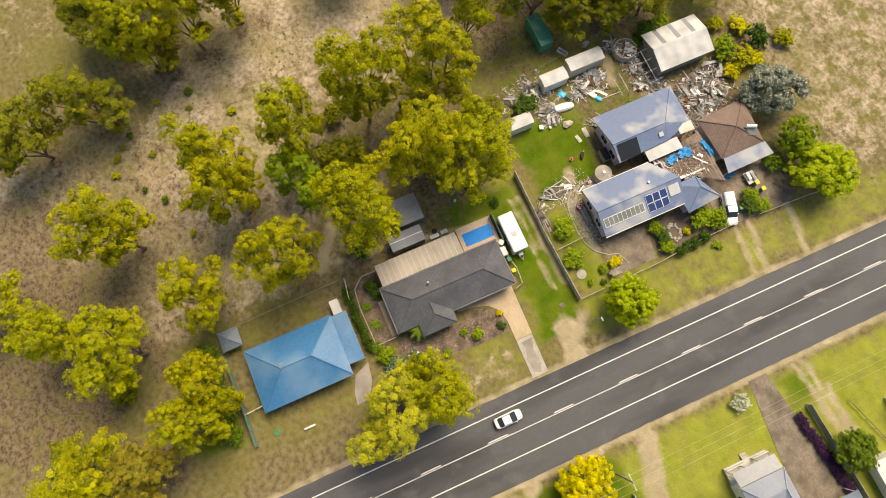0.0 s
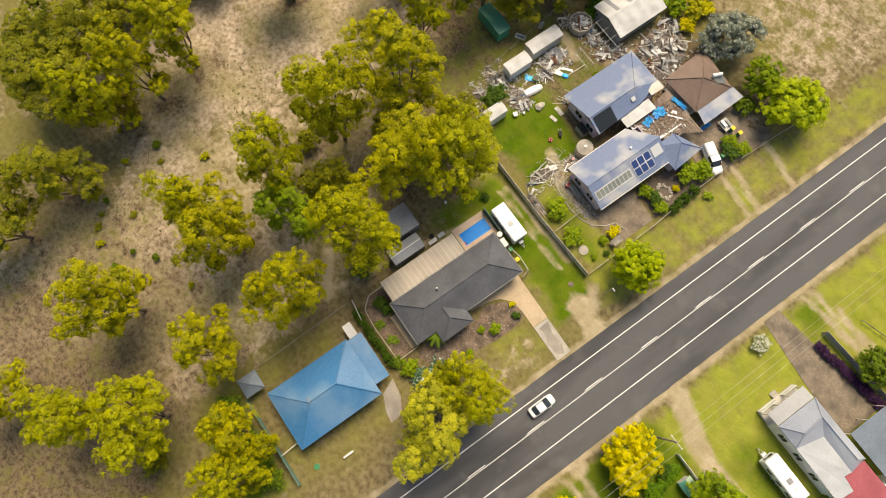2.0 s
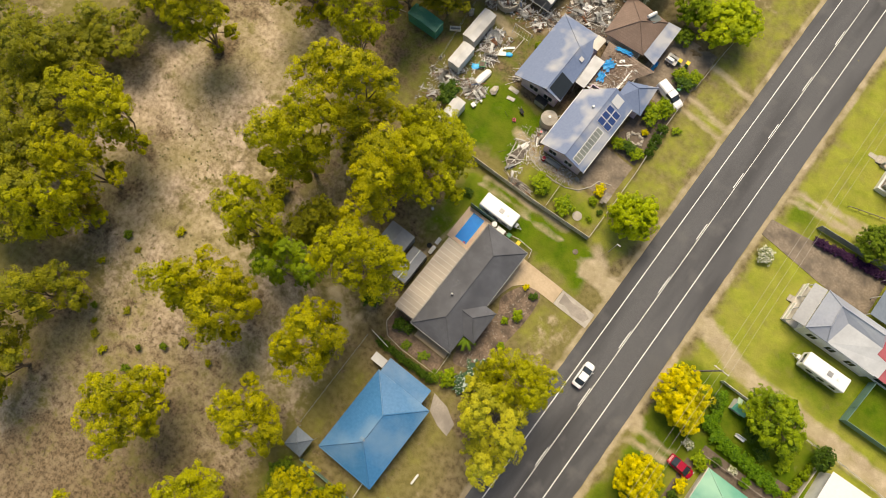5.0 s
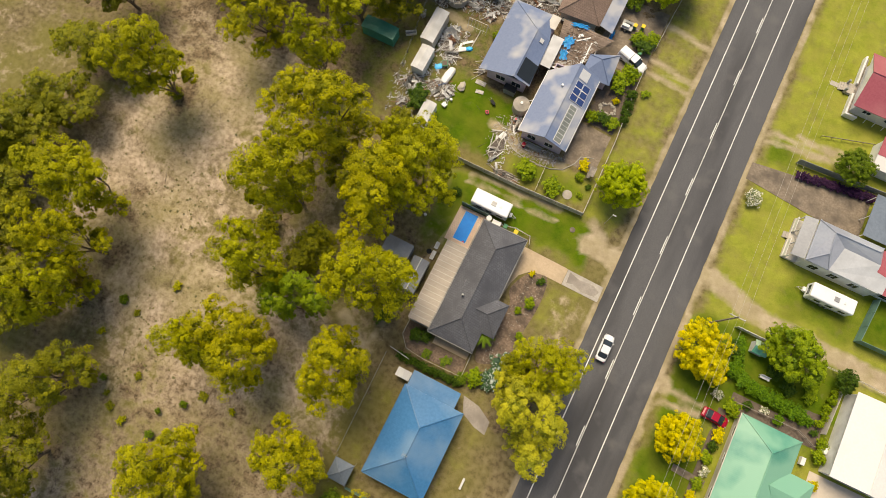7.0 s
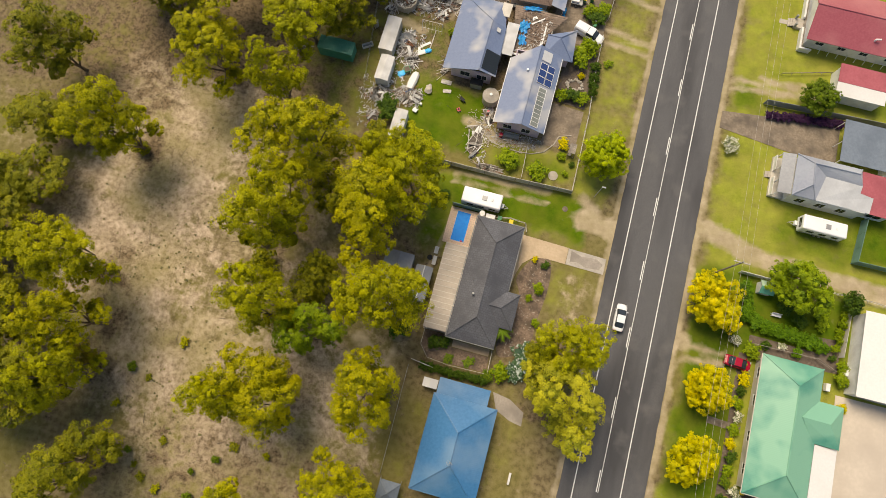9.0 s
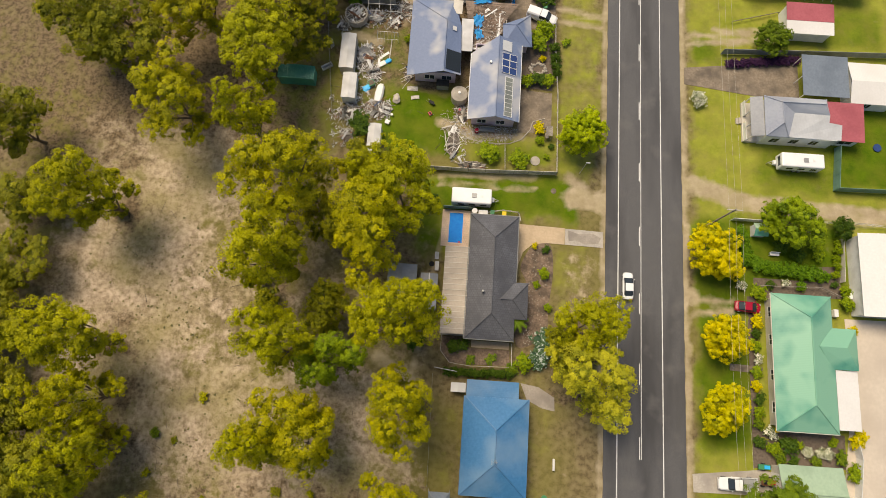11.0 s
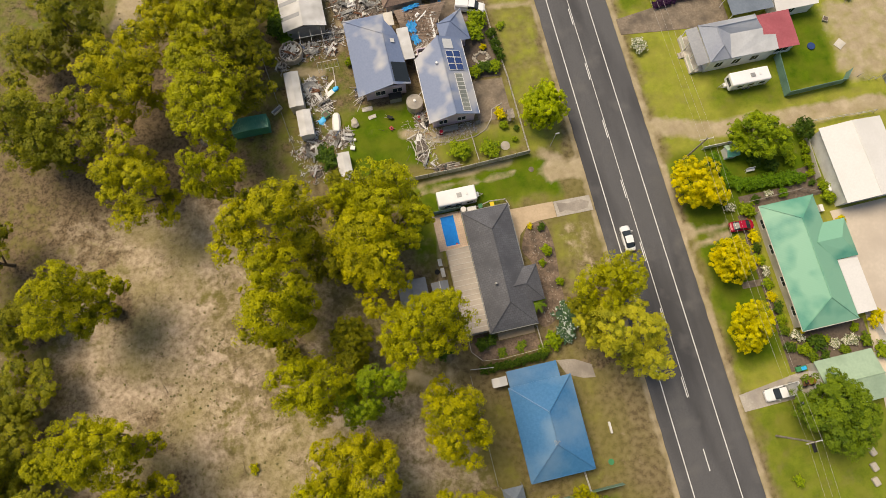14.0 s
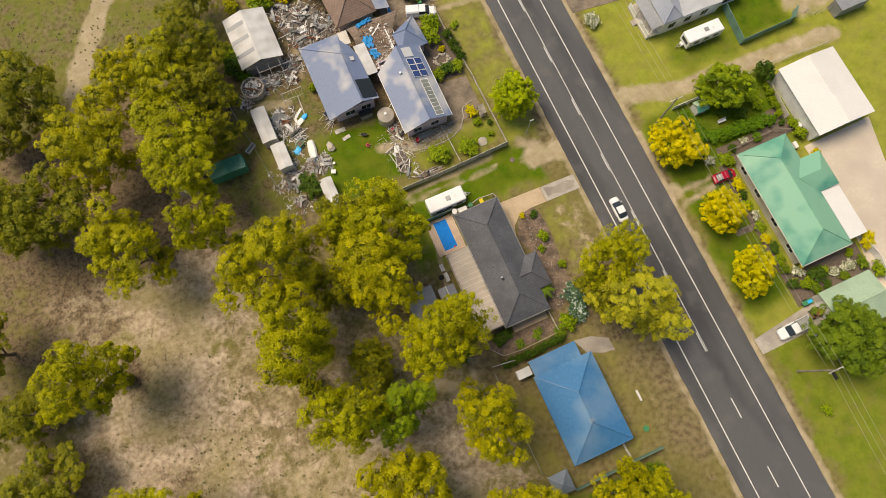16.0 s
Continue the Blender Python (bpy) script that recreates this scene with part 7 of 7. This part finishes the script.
def tapered(w, d, h, foot=0.75, z=0.0):
    bm = bmesh.new()
    v = box(bm, -w / 2, w / 2, -d / 2, d / 2, z, z + h)
    for q in v[:4]:
        q.co.x, q.co.y = q.co.x * foot, q.co.y * foot
    bmesh.ops.bevel(bm, geom=bm.edges[:], offset=min(w, d, h) * 0.06, segments=2, affect="EDGES", profile=0.5)
    return bm


def lump(w, d, h, seed, rough=0.35):
    """An uneven rounded mass that rests on its flattened underside."""
    bm = bmesh.new()
    bmesh.ops.create_icosphere(bm, subdivisions=3, radius=0.5)
    for q in bm.verts:
        k = 1 + rough * noise.noise(q.co * 3.1 + Vector((seed, 0, 0)))
        q.co = Vector((q.co.x * k * w, q.co.y * k * d, max(0.0, (q.co.z * k + 0.32) * h * 1.2)))
    return bm


def yard_thing(x, y, w, d, h, m, nm, lab):
    root = thing(nm, lab, nm.replace("_", " "), (x, y, 0), 35 * math.sin(x * 7 + y))
    if nm == "wheelbarrow":
        part("tray", tapered(w, d, h * 0.55, 0.7, h * 0.4), m, root)
        part("wheel", tubed((w * 0.6, -0.05, 0.18), (w * 0.6, 0.05, 0.18), 0.18, n=14), RUBBER, root)
        for k in (-1, 1):
            part("handle", tubed((-w * 0.95, k * d * 0.45, h * 0.75), (w * 0.55, k * 0.06, 0.2), 0.025, n=6), STEEL, root)
            part("leg", tubed((-w * 0.3, k * d * 0.35, 0), (-w * 0.2, k * d * 0.3, h * 0.5), 0.02, n=6), STEEL, root)
    elif nm == "push_mower":
        part("deck", tapered(w, d * 0.7, h * 0.4, 1.1, 0.08), m, root)
        part("engine", tubed((0, 0, h * 0.45), (0, 0, h * 0.8), w * 0.28, n=12), RUBBER, root)
        for i in (-1, 1):
            part("handle", tubed((i * w * 0.4, -d * 0.3, h * 0.3), (i * w * 0.4, -d * 0.95, h * 1.8), 0.02, n=6), STEEL, root)
            for j in (-1, 1):
                part("wheel", tubed((i * w * 0.48, j * d * 0.3, 0.1), (i * w * 0.58, j * d * 0.3, 0.1), 0.1, n=10), RUBBER, root)
    elif nm == "outdoor_bench":
        root.rotation_euler.z = 0
        part("seat", boxed(-w / 2, w / 2, -d / 2, d / 2 - 0.08, 0.4, 0.46, 0.02), m, root)
        part("backrest", boxed(-w / 2, w / 2, d / 2 - 0.08, d / 2, 0.46, 0.9, 0.02), m, root)
        for i in (-1, 1):
            for j in (-1, 1):
                part("leg", boxed(i * w * 0.45 - 0.04, i * w * 0.45 + 0.04, j * d * 0.36 - 0.04, j * d * 0.36 + 0.04, 0, 0.4), m, root)
    elif nm in ("garden_drum", "paint_drum", "drum", "bucket"):
        part("shell", tubed((0, 0, 0), (0, 0, h), w * (0.38 if nm == "bucket" else 0.48), w * 0.48, n=18), m, root)
        part("rim", tubed((0, 0, h - 0.03), (0, 0, h + 0.015), w * 0.51, n=18), STEEL, root)
        part("lid", tubed((0, 0, h + 0.015), (0, 0, h + 0.03), w * 0.44, n=18), m, root)
    elif nm == "gas_bottle_box":
        root.rotation_euler.z = 0
        for i in (-1, 1):
            bottle = part("gas_bottle", tubed((i * w * 0.27, 0, 0), (i * w * 0.27, 0, h), w * 0.24, n=16), FENCE_GREY, root)
            part("valve", tubed((i * w * 0.27, 0, h), (i * w * 0.27, 0, h + 0.12), 0.05, n=8), STEEL, bottle)
    elif nm in ("plastic_tub", "garden_box"):
        part("tub", tapered(w, d, h, 0.78), m, root)
        part("fill", boxed(-w * 0.4, w * 0.4, -d * 0.4, d * 0.4, h - 0.02, h + 0.02), SOIL, root)
    elif nm in ("folded_tarpaulin", "blue_sheet"):
        part("cloth", lump(w * 1.1, d * 1.1, h, x, 0.7), m, root)
    elif nm == "boulder":
        part("rock", lump(w * 1.15, d * 1.15, h * 1.1, y, 0.5), m, root)
    elif nm == "bathtub":
        for b in ((-w / 2, w / 2, -d / 2, -d / 2 + 0.08), (-w / 2, w / 2, d / 2 - 0.08, d / 2), (-w / 2, -w / 2 + 0.1, -d / 2 + 0.08, d / 2 - 0.08), (w / 2 - 0.1, w / 2, -d / 2 + 0.08, d / 2 - 0.08)):
            part("side", boxed(*b, 0, h, 0.03), m, root)
        part("basin", boxed(-w / 2 + 0.1, w / 2 - 0.1, -d / 2 + 0.08, d / 2 - 0.08, 0.05, 0.12), FENCE_GREY, root)
    elif nm == "concrete_post":
        part("block", lump(w, d, h * 0.8, 3, 0.25), m, root)
        for k in range(4):
            part("pipe", tubed((-0.3 + 0.2 * k, -0.5, 0.1 + 0.1 * k), (0.1 + 0.15 * k, 0.6, h * 0.8), 0.05, n=8), (WHITE, STEEL)[k % 2], root)
    elif nm == "fridge":
        part("cabinet", boxed(-w / 2, w / 2, -d / 2, d / 2, 0, h * 0.8, 0.05), m, root)
        door = part("door", boxed(-w / 2 + 0.02, w / 2 - 0.02, -d / 2 + 0.02, d / 2 - 0.02, h * 0.8 + 0.01, h * 0.9, 0.03), m, root)
        part("handle", boxed(-w * 0.4, -w * 0.34, -0.25, 0.25, h * 0.9, h * 0.95, 0.01), STEEL, door)
    elif nm == "outdoor_unit":
        root.rotation_euler.z = 0
        part("casing", boxed(-w / 2, w / 2, -d / 2, d / 2, 0.08, h, 0.03), m, root)
        part("fan_grille", tubed((w / 2, 0, h * 0.55), (w / 2 + 0.03, 0, h * 0.55), h * 0.3, n=18), FENCE_GREY, root)
    elif nm == "paddling_pool":
        part("wall", tubed((0, 0, 0), (0, 0, h), w * 0.6, w * 0.64, n=24), m, root)
        part("water", tubed((0, 0, h), (0, 0, h + 0.01), w * 0.52, n=24), SOLAR, root)
    else:
        part("body", tapered(w, d, h * 0.8, 0.92), m, root)
        part("lid", boxed(-w / 2 - 0.02, w / 2 + 0.02, -d / 2 - 0.02, d / 2 + 0.02, h * 0.8, h * 0.95, 0.03), m, root)


for row in YARD_THINGS + LAWN_THINGS:
    yard_thing(*row)

# garden edging and stones
ed = thing("garden_edging", "pale curved concrete edging round a lawn", "edging")
pts = [(-28.2, 23.9), (-26.8, 22.9), (-24.7, 22.5), (-22.4, 22.4), (-20.4, 22.6), (-18.6, 23.4), (-17.3, 25.1), (-16.9, 26.5), (-15.0, 27.2)]
for p, q in zip(pts, pts[1:]):
    part("kerb", tubed((*p, 0.05), (*q, 0.05), 0.09, n=6), STONE, ed)
rb = thing("stone_ring", "ring of rough garden stones round a bed", "stones")
bm = bmesh.new()
bmesh.ops.create_icosphere(bm, subdivisions=1, radius=0.25)
for vv in bm.verts:
    vv.co *= 0.8 + 0.4 * noise.noise(vv.co * 5) + 0.2
stone_me = part("stone", bm, STONE, rb)
stone_me.location = (-17.5, 35.6, 0.08)
for k in range(34):
    a = 2 * math.pi * k / 34
    ob = new("stone", stone_me.data)
    ob.parent, ob.location = rb, (-16.4 + (1.2 + 0.25 * math.sin(3 * k)) * math.cos(a), 35.7 + (0.9 + 0.2 * math.sin(5 * k)) * math.sin(a), 0.08)
    ob.rotation_euler, ob.scale = (k, 2 * k, 3 * k), (0.7 + 0.5 * ((k * 37) % 10) / 10,) * 3


# ---- heaps of timber, tarpaulins, debris ----
PLANK_MESHES = []
for m in (TIMBER, TIMBER_PALE, STEEL, RUST, WHITE):
    for l, w in ((0.24, 0.035), (0.5, 0.05), (0.85, 0.03), (1.4, 0.035), (0.34, 0.2)):
        bm = bmesh.new()
        box(bm, -l, l, -w, w, -0.018, 0.018)
        me = bpy.data.meshes.new("plank")
        bm.to_mesh(me)
        bm.free()
        me.materials.append(m)
        PLANK_MESHES.append(me)
SHEET_MESHES = []
for m, l, w, bend in ((WHITE, 0.9, 0.5, 0.25), (ROOF_SHED, 1.3, 0.45, 0.4), (STEEL, 1.1, 0.6, 0.3), (WHITE, 0.55, 0.4, 0.1), (TIMBER_PALE, 0.8, 0.5, 0.05), (RUST, 0.9, 0.4, 0.2), (ROOF_PALE_BLUE, 1.0, 0.45, 0.2)):
    bm = bmesh.new()
    cols = [[bm.verts.new((l * (i / 3 - 1), w * (j / 2 - 0.5) * (1 + 0.1 * math.sin(3 * i + j)), bend * (1 - (i / 3 - 1) ** 2) * 0.6 + 0.03 * math.sin(2 * i + 3 * j))) for j in range(3)] for i in range(7)]
    for c0, c1 in zip(cols, cols[1:]):
        for j in range(2):
            bm.faces.new((c0[j], c1[j], c1[j + 1], c0[j + 1]))
    bmesh.ops.solidify(bm, geom=bm.faces[:], thickness=0.015)
    me = bpy.data.meshes.new("sheet")
    bm.to_mesh(me)
    bm.free()
    me.materials.append(m)
    SHEET_MESHES.append(me)
rng = np.random.default_rng(9)


def heap(label, x, y, sx, sy, n, top, aim=None, spread=1.6, weights=(0.34, 0.20, 0.24, 0.10, 0.12), base=0.0):
    root = thing("timber_heap", label, "rubble heap", (x, y, base), group="timber heaps")
    mound = bmesh.new()
    bmesh.ops.create_icosphere(mound, subdivisions=3, radius=1.0)
    for q in mound.verts:
        q.co.z = max(q.co.z, -0.05) * top * 0.7 * (0.75 + 0.5 * noise.noise(q.co * 2.0 + Vector((x, y, 0))))
        q.co.x, q.co.y = q.co.x * sx * 0.95, q.co.y * sy * 0.95
    part("rubble", mound, RUBBLE, root)
    for k in range(round(n * 0.72)):
        a, r = rng.uniform(0, 2 * math.pi), math.sqrt(rng.uniform(0, 1))
        px, py = r * sx * math.cos(a), r * sy * math.sin(a)
        pz = top * 0.62 * (1 - r * r) + rng.uniform(0.04, 0.22)
        turn = (aim if aim is not None else 0) + rng.normal() * spread
        kind = rng.choice(5, p=weights)
        ob = new("plank", PLANK_MESHES[5 * kind + rng.choice(5, p=(0.3, 0.22, 0.26, 0.16, 0.06))])
        ob.parent, ob.location, ob.rotation_euler = root, (px, py, pz), (rng.normal() * 0.2, rng.normal() * 0.14, turn)
    for k in range(n // 11):
        a, r = rng.uniform(0, 2 * math.pi), math.sqrt(rng.uniform(0, 1)) * 0.9
        ob = new("sheet", SHEET_MESHES[rng.choice(7, p=(0.22, 0.2, 0.16, 0.2, 0.12, 0.05, 0.05))])
        ob.parent, ob.location = root, (r * sx * math.cos(a), r * sy * math.sin(a), top * 0.66 * (1 - r * r) + rng.uniform(0.08, 0.25))
        ob.rotation_euler, ob.scale = (rng.normal() * 0.25, rng.normal() * 0.2, rng.uniform(0, 6.28)), (rng.uniform(0.5, 1.0),) * 3


heap("high tangled heap of grey demolition timber", -35.0, 50.6, 3.9, 4.6, 290, 1.2)
heap("heap of splintered boards beside the brown roof", -31.6, 49.0, 1.8, 3.0, 100, 0.8)
heap("scattered boards behind the grey shed", -37.6, 54.6, 2.0, 1.8, 80, 0.8)
heap("loose pile of steel and timber lengths beside the boat", -41.6, 27.0, 2.4, 1.5, 100, 0.7, 0.9, 0.7, (0.3, 0.25, 0.35, 0.02, 0.08))
heap("pile of timber and wire beside an old shed", -46.0, 26.0, 1.9, 1.5, 100, 0.7)
heap("strewn scrap between the site sheds", -44.4, 35.6, 1.5, 2.6, 100, 0.45, None, 2.0, (0.2, 0.25, 0.3, 0.1, 0.15))
heap("scrap iron and pipes beside the broken tank", -43.4, 43.2, 1.6, 1.3, 80, 0.5, None, 2.0, (0.2, 0.2, 0.4, 0.12, 0.08))
heap("white and grey boards thrown along the yard edge", -29.2, 22.4, 1.0, 3.0, 24, 0.3, 1.3, 0.9, (0.3, 0.35, 0.06, 0.04, 0.25))
heap("stacked grey planks beside the paling fence", -26.2, 18.6, 2.2, 0.7, 30, 0.4, 0.05, 0.15, (0.5, 0.4, 0.0, 0.1, 0.0))
heap("timber offcuts beside the water tank", -28.0, 26.8, 1.0, 1.4, 50, 0.4, None, 2.0, (0.25, 0.3, 0.05, 0.2, 0.2))
heap("boards stacked below the cottage eaves", -37.2, 33.4, 0.6, 1.6, 30, 0.6, 0.4, 0.4, (0.4, 0.4, 0.1, 0.0, 0.1))
heap("pale scrap and pipes heaped in the broken tank", -46.4, 42.8, 1.45, 1.45, 70, 0.5, None, 2.0, (0.2, 0.35, 0.2, 0.05, 0.2), 0.74)
heap("pale scrap beside the broken tank", -48.4, 41.2, 0.9, 1.1, 36, 0.4, None, 2.0, (0.2, 0.3, 0.25, 0.1, 0.15))
heap("coiled wire and pale sheets beside a site shed", -44.9, 36.0, 1.0, 1.2, 50, 0.5, None, 2.0, (0.2, 0.2, 0.35, 0.05, 0.2))
heap("grey scrap strewn between shed and cottage", -42.6, 33.0, 1.2, 1.4, 50, 0.4, None, 2.0, (0.2, 0.2, 0.35, 0.05, 0.2))
heap("splintered boards below the cottage eaves", -38.8, 44.8, 1.4, 1.6, 60, 0.5)
heap("splintered boards between the sheds", -40.2, 42.2, 1.2, 1.0, 40, 0.4)
heap("low pile of logs and sticks in the bush", -61.5, 31.0, 1.6, 1.2, 30, 0.5, None, 2.0, (0.7, 0.2, 0.0, 0.1, 0.0))
heap("grey sleeper stack between the gum trees", -46.1, -2.9, 1.2, 0.6, 12, 0.4, 0.7, 0.15, (0.8, 0.2, 0.0, 0.0, 0.0))
heap("scrap timber behind the dense bush", -46.0, 22.2, 1.2, 1.2, 26, 0.5)


def board(label, x, y, z, length, width, turn, material, tip=0.0):
    bm = boxed(-length / 2, length / 2, -width / 2, width / 2, -0.02, 0.02)
    ob = simple("loose_board", label, "board", bm, material, group="loose boards")
    ob.location, ob.rotation_euler = (x, y, z + 0.02), (0, radians(tip), radians(turn))


for x, y, l, w, a, m in ((-29.2, 23.0, 4.2, 0.12, 92, TIMBER_PALE), (-29.3, 24.2, 1.2, 0.8, 70, WHITE), (-28.6, 20.8, 2.4, 0.12, 65, WHITE), (-30.4, 22.2, 3.4, 0.14, 100, TIMBER_PALE), (-30.4, 24.6, 1.6, 0.2, 20, TIMBER_PALE), (-28.9, 21.6, 2.8, 0.12, 35, TIMBER_PALE), (-28.2, 25.9, 1.4, 0.2, 120, WHITE), (-30.0, 20.4, 1.6, 0.14, 140, TIMBER),
                         (-36.3, 30.8, 1.7, 0.75, 0, TIMBER_PALE), (-35.8, 29.3, 1.3, 0.6, 10, TIMBER_PALE), (-40.4, 37.2, 4.0, 0.14, 88, TIMBER_PALE), (-41.3, 36.3, 1.8, 0.4, 40, WHITE), (-42.0, 35.0, 1.4, 0.5, 100, WHITE)):
    board("pale weathered board lying loose on the grass", x, y, 0.06 if x < -35 else 0.22, l, w, a, m)
for x, y, l, w, a in ((-23.4, 39.2, 2.4, 0.3, 88), (-23.3, 41.0, 1.8, 0.4, 80), (-23.9, 43.2, 2.0, 0.25, 105), (-24.6, 38.4, 1.6, 0.25, 20), (-26.4, 38.1, 2.2, 0.2, 30), (-25.3, 44.0, 0.9, 0.5, 40), (-26.2, 40.2, 0.8, 0.3, 70)):
    board("pale broken board lying on stripped roof boards", x, y, 2.43, l, w, a, TIMBER_PALE if w < 0.3 else WHITE)
board("broad pale sheet lying on bare ground", 42.2, 25.4, 0.02, 1.6, 1.4, 35, CREAM)
board("broad cream sheet torn from the roof edge", -29.95, 43.6, 3.45, 2.4, 1.5, 88, CREAM)


def tarp(label, x, y, z, sx, sy, turn):
    bm = bmesh.new()
    n = 12
    vs = [[bm.verts.new(((i / n - 0.5) * sx * (1 + 0.2 * math.sin(j)), (j / n - 0.5) * sy * (1 + 0.2 * math.sin(i * 1.3)), 0.12 * noise.noise(Vector((i * 0.35, j * 0.35, x))) + 0.16)) for i in range(n + 1)] for j in range(n + 1)]
    for j in range(n):
        for i in range(n):
            bm.faces.new((vs[j][i], vs[j][i + 1], vs[j + 1][i + 1], vs[j + 1][i]))
    bmesh.ops.solidify(bm, geom=bm.faces[:], thickness=0.02)
    ob = simple("tarpaulin", label, "tarpaulin", bm, TARP)
    ob.location, ob.rotation_euler = (x, y, z), (0, 0, radians(turn))


tarp("crumpled bright blue tarpaulin on the stripped roof", -26.6, 42.0, 2.5, 1.5, 2.0, -12)
tarp("crumpled bright blue tarpaulin on the stripped roof", -26.4, 39.7, 2.5, 1.1, 1.7, 20)
board("long white beam lying across stripped roof boards", -23.2, 40.5, 2.5, 6.2, 0.22, 90, WHITE)
board("white ridge flashing along the cottage roof edge", -25.4, 37.2, 2.5, 4.0, 0.3, 4, WHITE)
board("white beam lying across stripped roof boards", -24.6, 43.6, 2.5, 2.4, 0.2, 40, WHITE)
tarp("blue tarpaulin hanging at the brown roof edge", -26.0, 45.5, 2.5, 2.6, 0.7, 10)
tarp("blue tarpaulin below the awning edge", -20.9, 47.6, 0.35, 0.5, 2.0, 0)
simple("roof_debris_sheet", "dark torn sheeting along the brown roof edge", "debris", boxed(-29.2, -23.6, 45.2, 45.9, 1.6, 2.32, 0.05), BLACK)

# small scrap strewn over the yards
def strewn(label, boxes_, n, seed, material, z=0.0, big=0.8):
    r = np.random.default_rng(seed)
    bm = bmesh.new()
    for _ in range(n):
        x0, x1, y0, y1 = boxes_[r.integers(len(boxes_))]
        x, y, l, w = r.uniform(x0, x1), r.uniform(y0, y1), r.uniform(0.07, 0.42) * big, r.uniform(0.025, 0.095) * big
        m = Matrix.Translation((x, y, z + r.uniform(0.02, 0.12))) @ Euler((r.normal() * 0.3, r.normal() * 0.2, r.uniform(0, 3.14))).to_matrix().to_4x4()
        box(bm, -l, l, -w, w, -0.02, 0.03, m)
    tagged(part("strewn_scrap", bm, material), label, "scrap", kind="stuff")


YARD = [(-49.5, -44, 24.5, 29), (-45.4, -43.0, 25, 38), (-42.5, -39.5, 25, 28.5), (-48, -41, 41, 44.5), (-43.6, -41.5, 31, 38), (-41.0, -37.6, 43, 46), (-39.5, -30.5, 45.5, 57), (-48.5, -43.5, 20, 26), (-29.6, -27.2, 19, 29), (-27, -20, 23.4, 25.2)]
dish = thing("satellite_dish", "old white mesh dish leaning among scrap", "dish", (-44.4, 36.2, 0.25), 20)
bm = bmesh.new()
rim = [[bm.verts.new((1.05 * q * math.cos(a), 1.05 * q * math.sin(a), 0.42 * q * q)) for a in np.linspace(0, 2 * math.pi, 20, endpoint=False)] for q in (0.15, 0.5, 0.8, 1.0)]
for r0, r1 in zip(rim, rim[1:]):
    for i in range(20):
        bm.faces.new((r0[i], r0[(i + 1) % 20], r1[(i + 1) % 20], r1[i]))
bmesh.ops.solidify(bm, geom=bm.faces[:], thickness=0.03)
bmesh.ops.rotate(bm, verts=bm.verts[:], matrix=Matrix.Rotation(0.35, 3, "X"))
part("reflector", bm, ROOF_SHED, dish)
for k in range(3):
    part("strut", tubed((0.8 * math.cos(2.1 * k), 0.8 * math.sin(2.1 * k), 0.5), (0, 0.1, 0.95), 0.025, n=5), STEEL, dish)
strewn("pale broken boards and sheets strewn over a yard", YARD, 460, 3, TIMBER_PALE)
strewn("grey timber scraps strewn over a yard", YARD, 420, 4, TIMBER)
strewn("grey gravel and scraps strewn below the cottage wall", [(-31.5, -27.2, 22.5, 27.5), (-28, -19, 22.8, 25.2), (-27.5, -21.5, 22.2, 24)], 420, 31, STONE, big=0.55)
strewn("bits of galvanised scrap strewn over a yard", YARD, 240, 5, STEEL)
strewn("rusty scraps strewn over a yard", YARD, 120, 6, RUST)
strewn("white plaster and plastic bits strewn over a yard", YARD, 260, 7, WHITE)
strewn("brown roof debris lying on bare boards", [(-27.4, -22.6, 38.6, 45.0)], 300, 8, BROWN_BOARD, 2.4)
strewn("pale plaster and board scraps lying on bare boards", [(-27.0, -23.2, 39.0, 44.8), (-26.6, -24.0, 37.8, 39.4), (-23.6, -22.4, 40, 44.6)], 120, 18, TIMBER_PALE, 2.42)

fence("wire gate fence across a gravel lane", [(41.5, 20.2), (44.4, 18.2), (46.8, 18.0)], 1.2, STEEL, TIMBER_PALE, 1.6, "wire")
jt = thing("flat_trailer", "long white flat trailer on a concrete pad", "trailer")
part("deck", boxed(46.8, 49.0, 36.4, 41.5, 0.55, 0.68), WHITE, jt), part("load", boxed(47.3, 48.5, 37.2, 40.4, 0.68, 0.95, 0.05), RUST, jt)
for x in (46.7, 49.1):
    wheel(x, 38.6, 0.3, 0.2, jt)
part("drawbar", tubed((47.9, 36.4, 0.5), (47.9, 35.2, 0.5), 0.05, n=6), STEEL, jt)
heap("small dark pile of scrap beside a concrete pad", 46.5, 33.8, 0.9, 0.7, 30, 0.4, None, 2.0, (0.3, 0.2, 0.3, 0.1, 0.1))
heap("small grey pile of scrap on a concrete pad", 45.6, 36.4, 0.6, 0.6, 18, 0.4, None, 2.0, (0.3, 0.2, 0.3, 0.1, 0.1))
strewn("small pale stones lying in mulch", [(-17.4, -14.2, -6.0, 0.0), (-16.6, -13.6, 0.0, 6.0), (-17.2, -14.4, -8.4, -6.0)], 170, 21, STONE, big=0.4)
strewn("dark bark pieces lying in mulch", [(-17.4, -14.2, -7.5, 0.0), (-16.6, -13.6, 0.0, 6.4)], 150, 22, BARK, big=0.6)
for x, y, a in ((23.2, -36.1, 15), (22.7, -38.1, 15), (22.2, -40.0, 15)):
    ob = simple("stone_block", "pale rough stone block along a lawn edge", "stone block", boxed(-0.45, 0.45, -0.6, 0.6, 0, 0.5, 0.14), STONE, group="stone blocks")
    ob.location, ob.rotation_euler = (x, y, -0.02), (0, 0, radians(a))
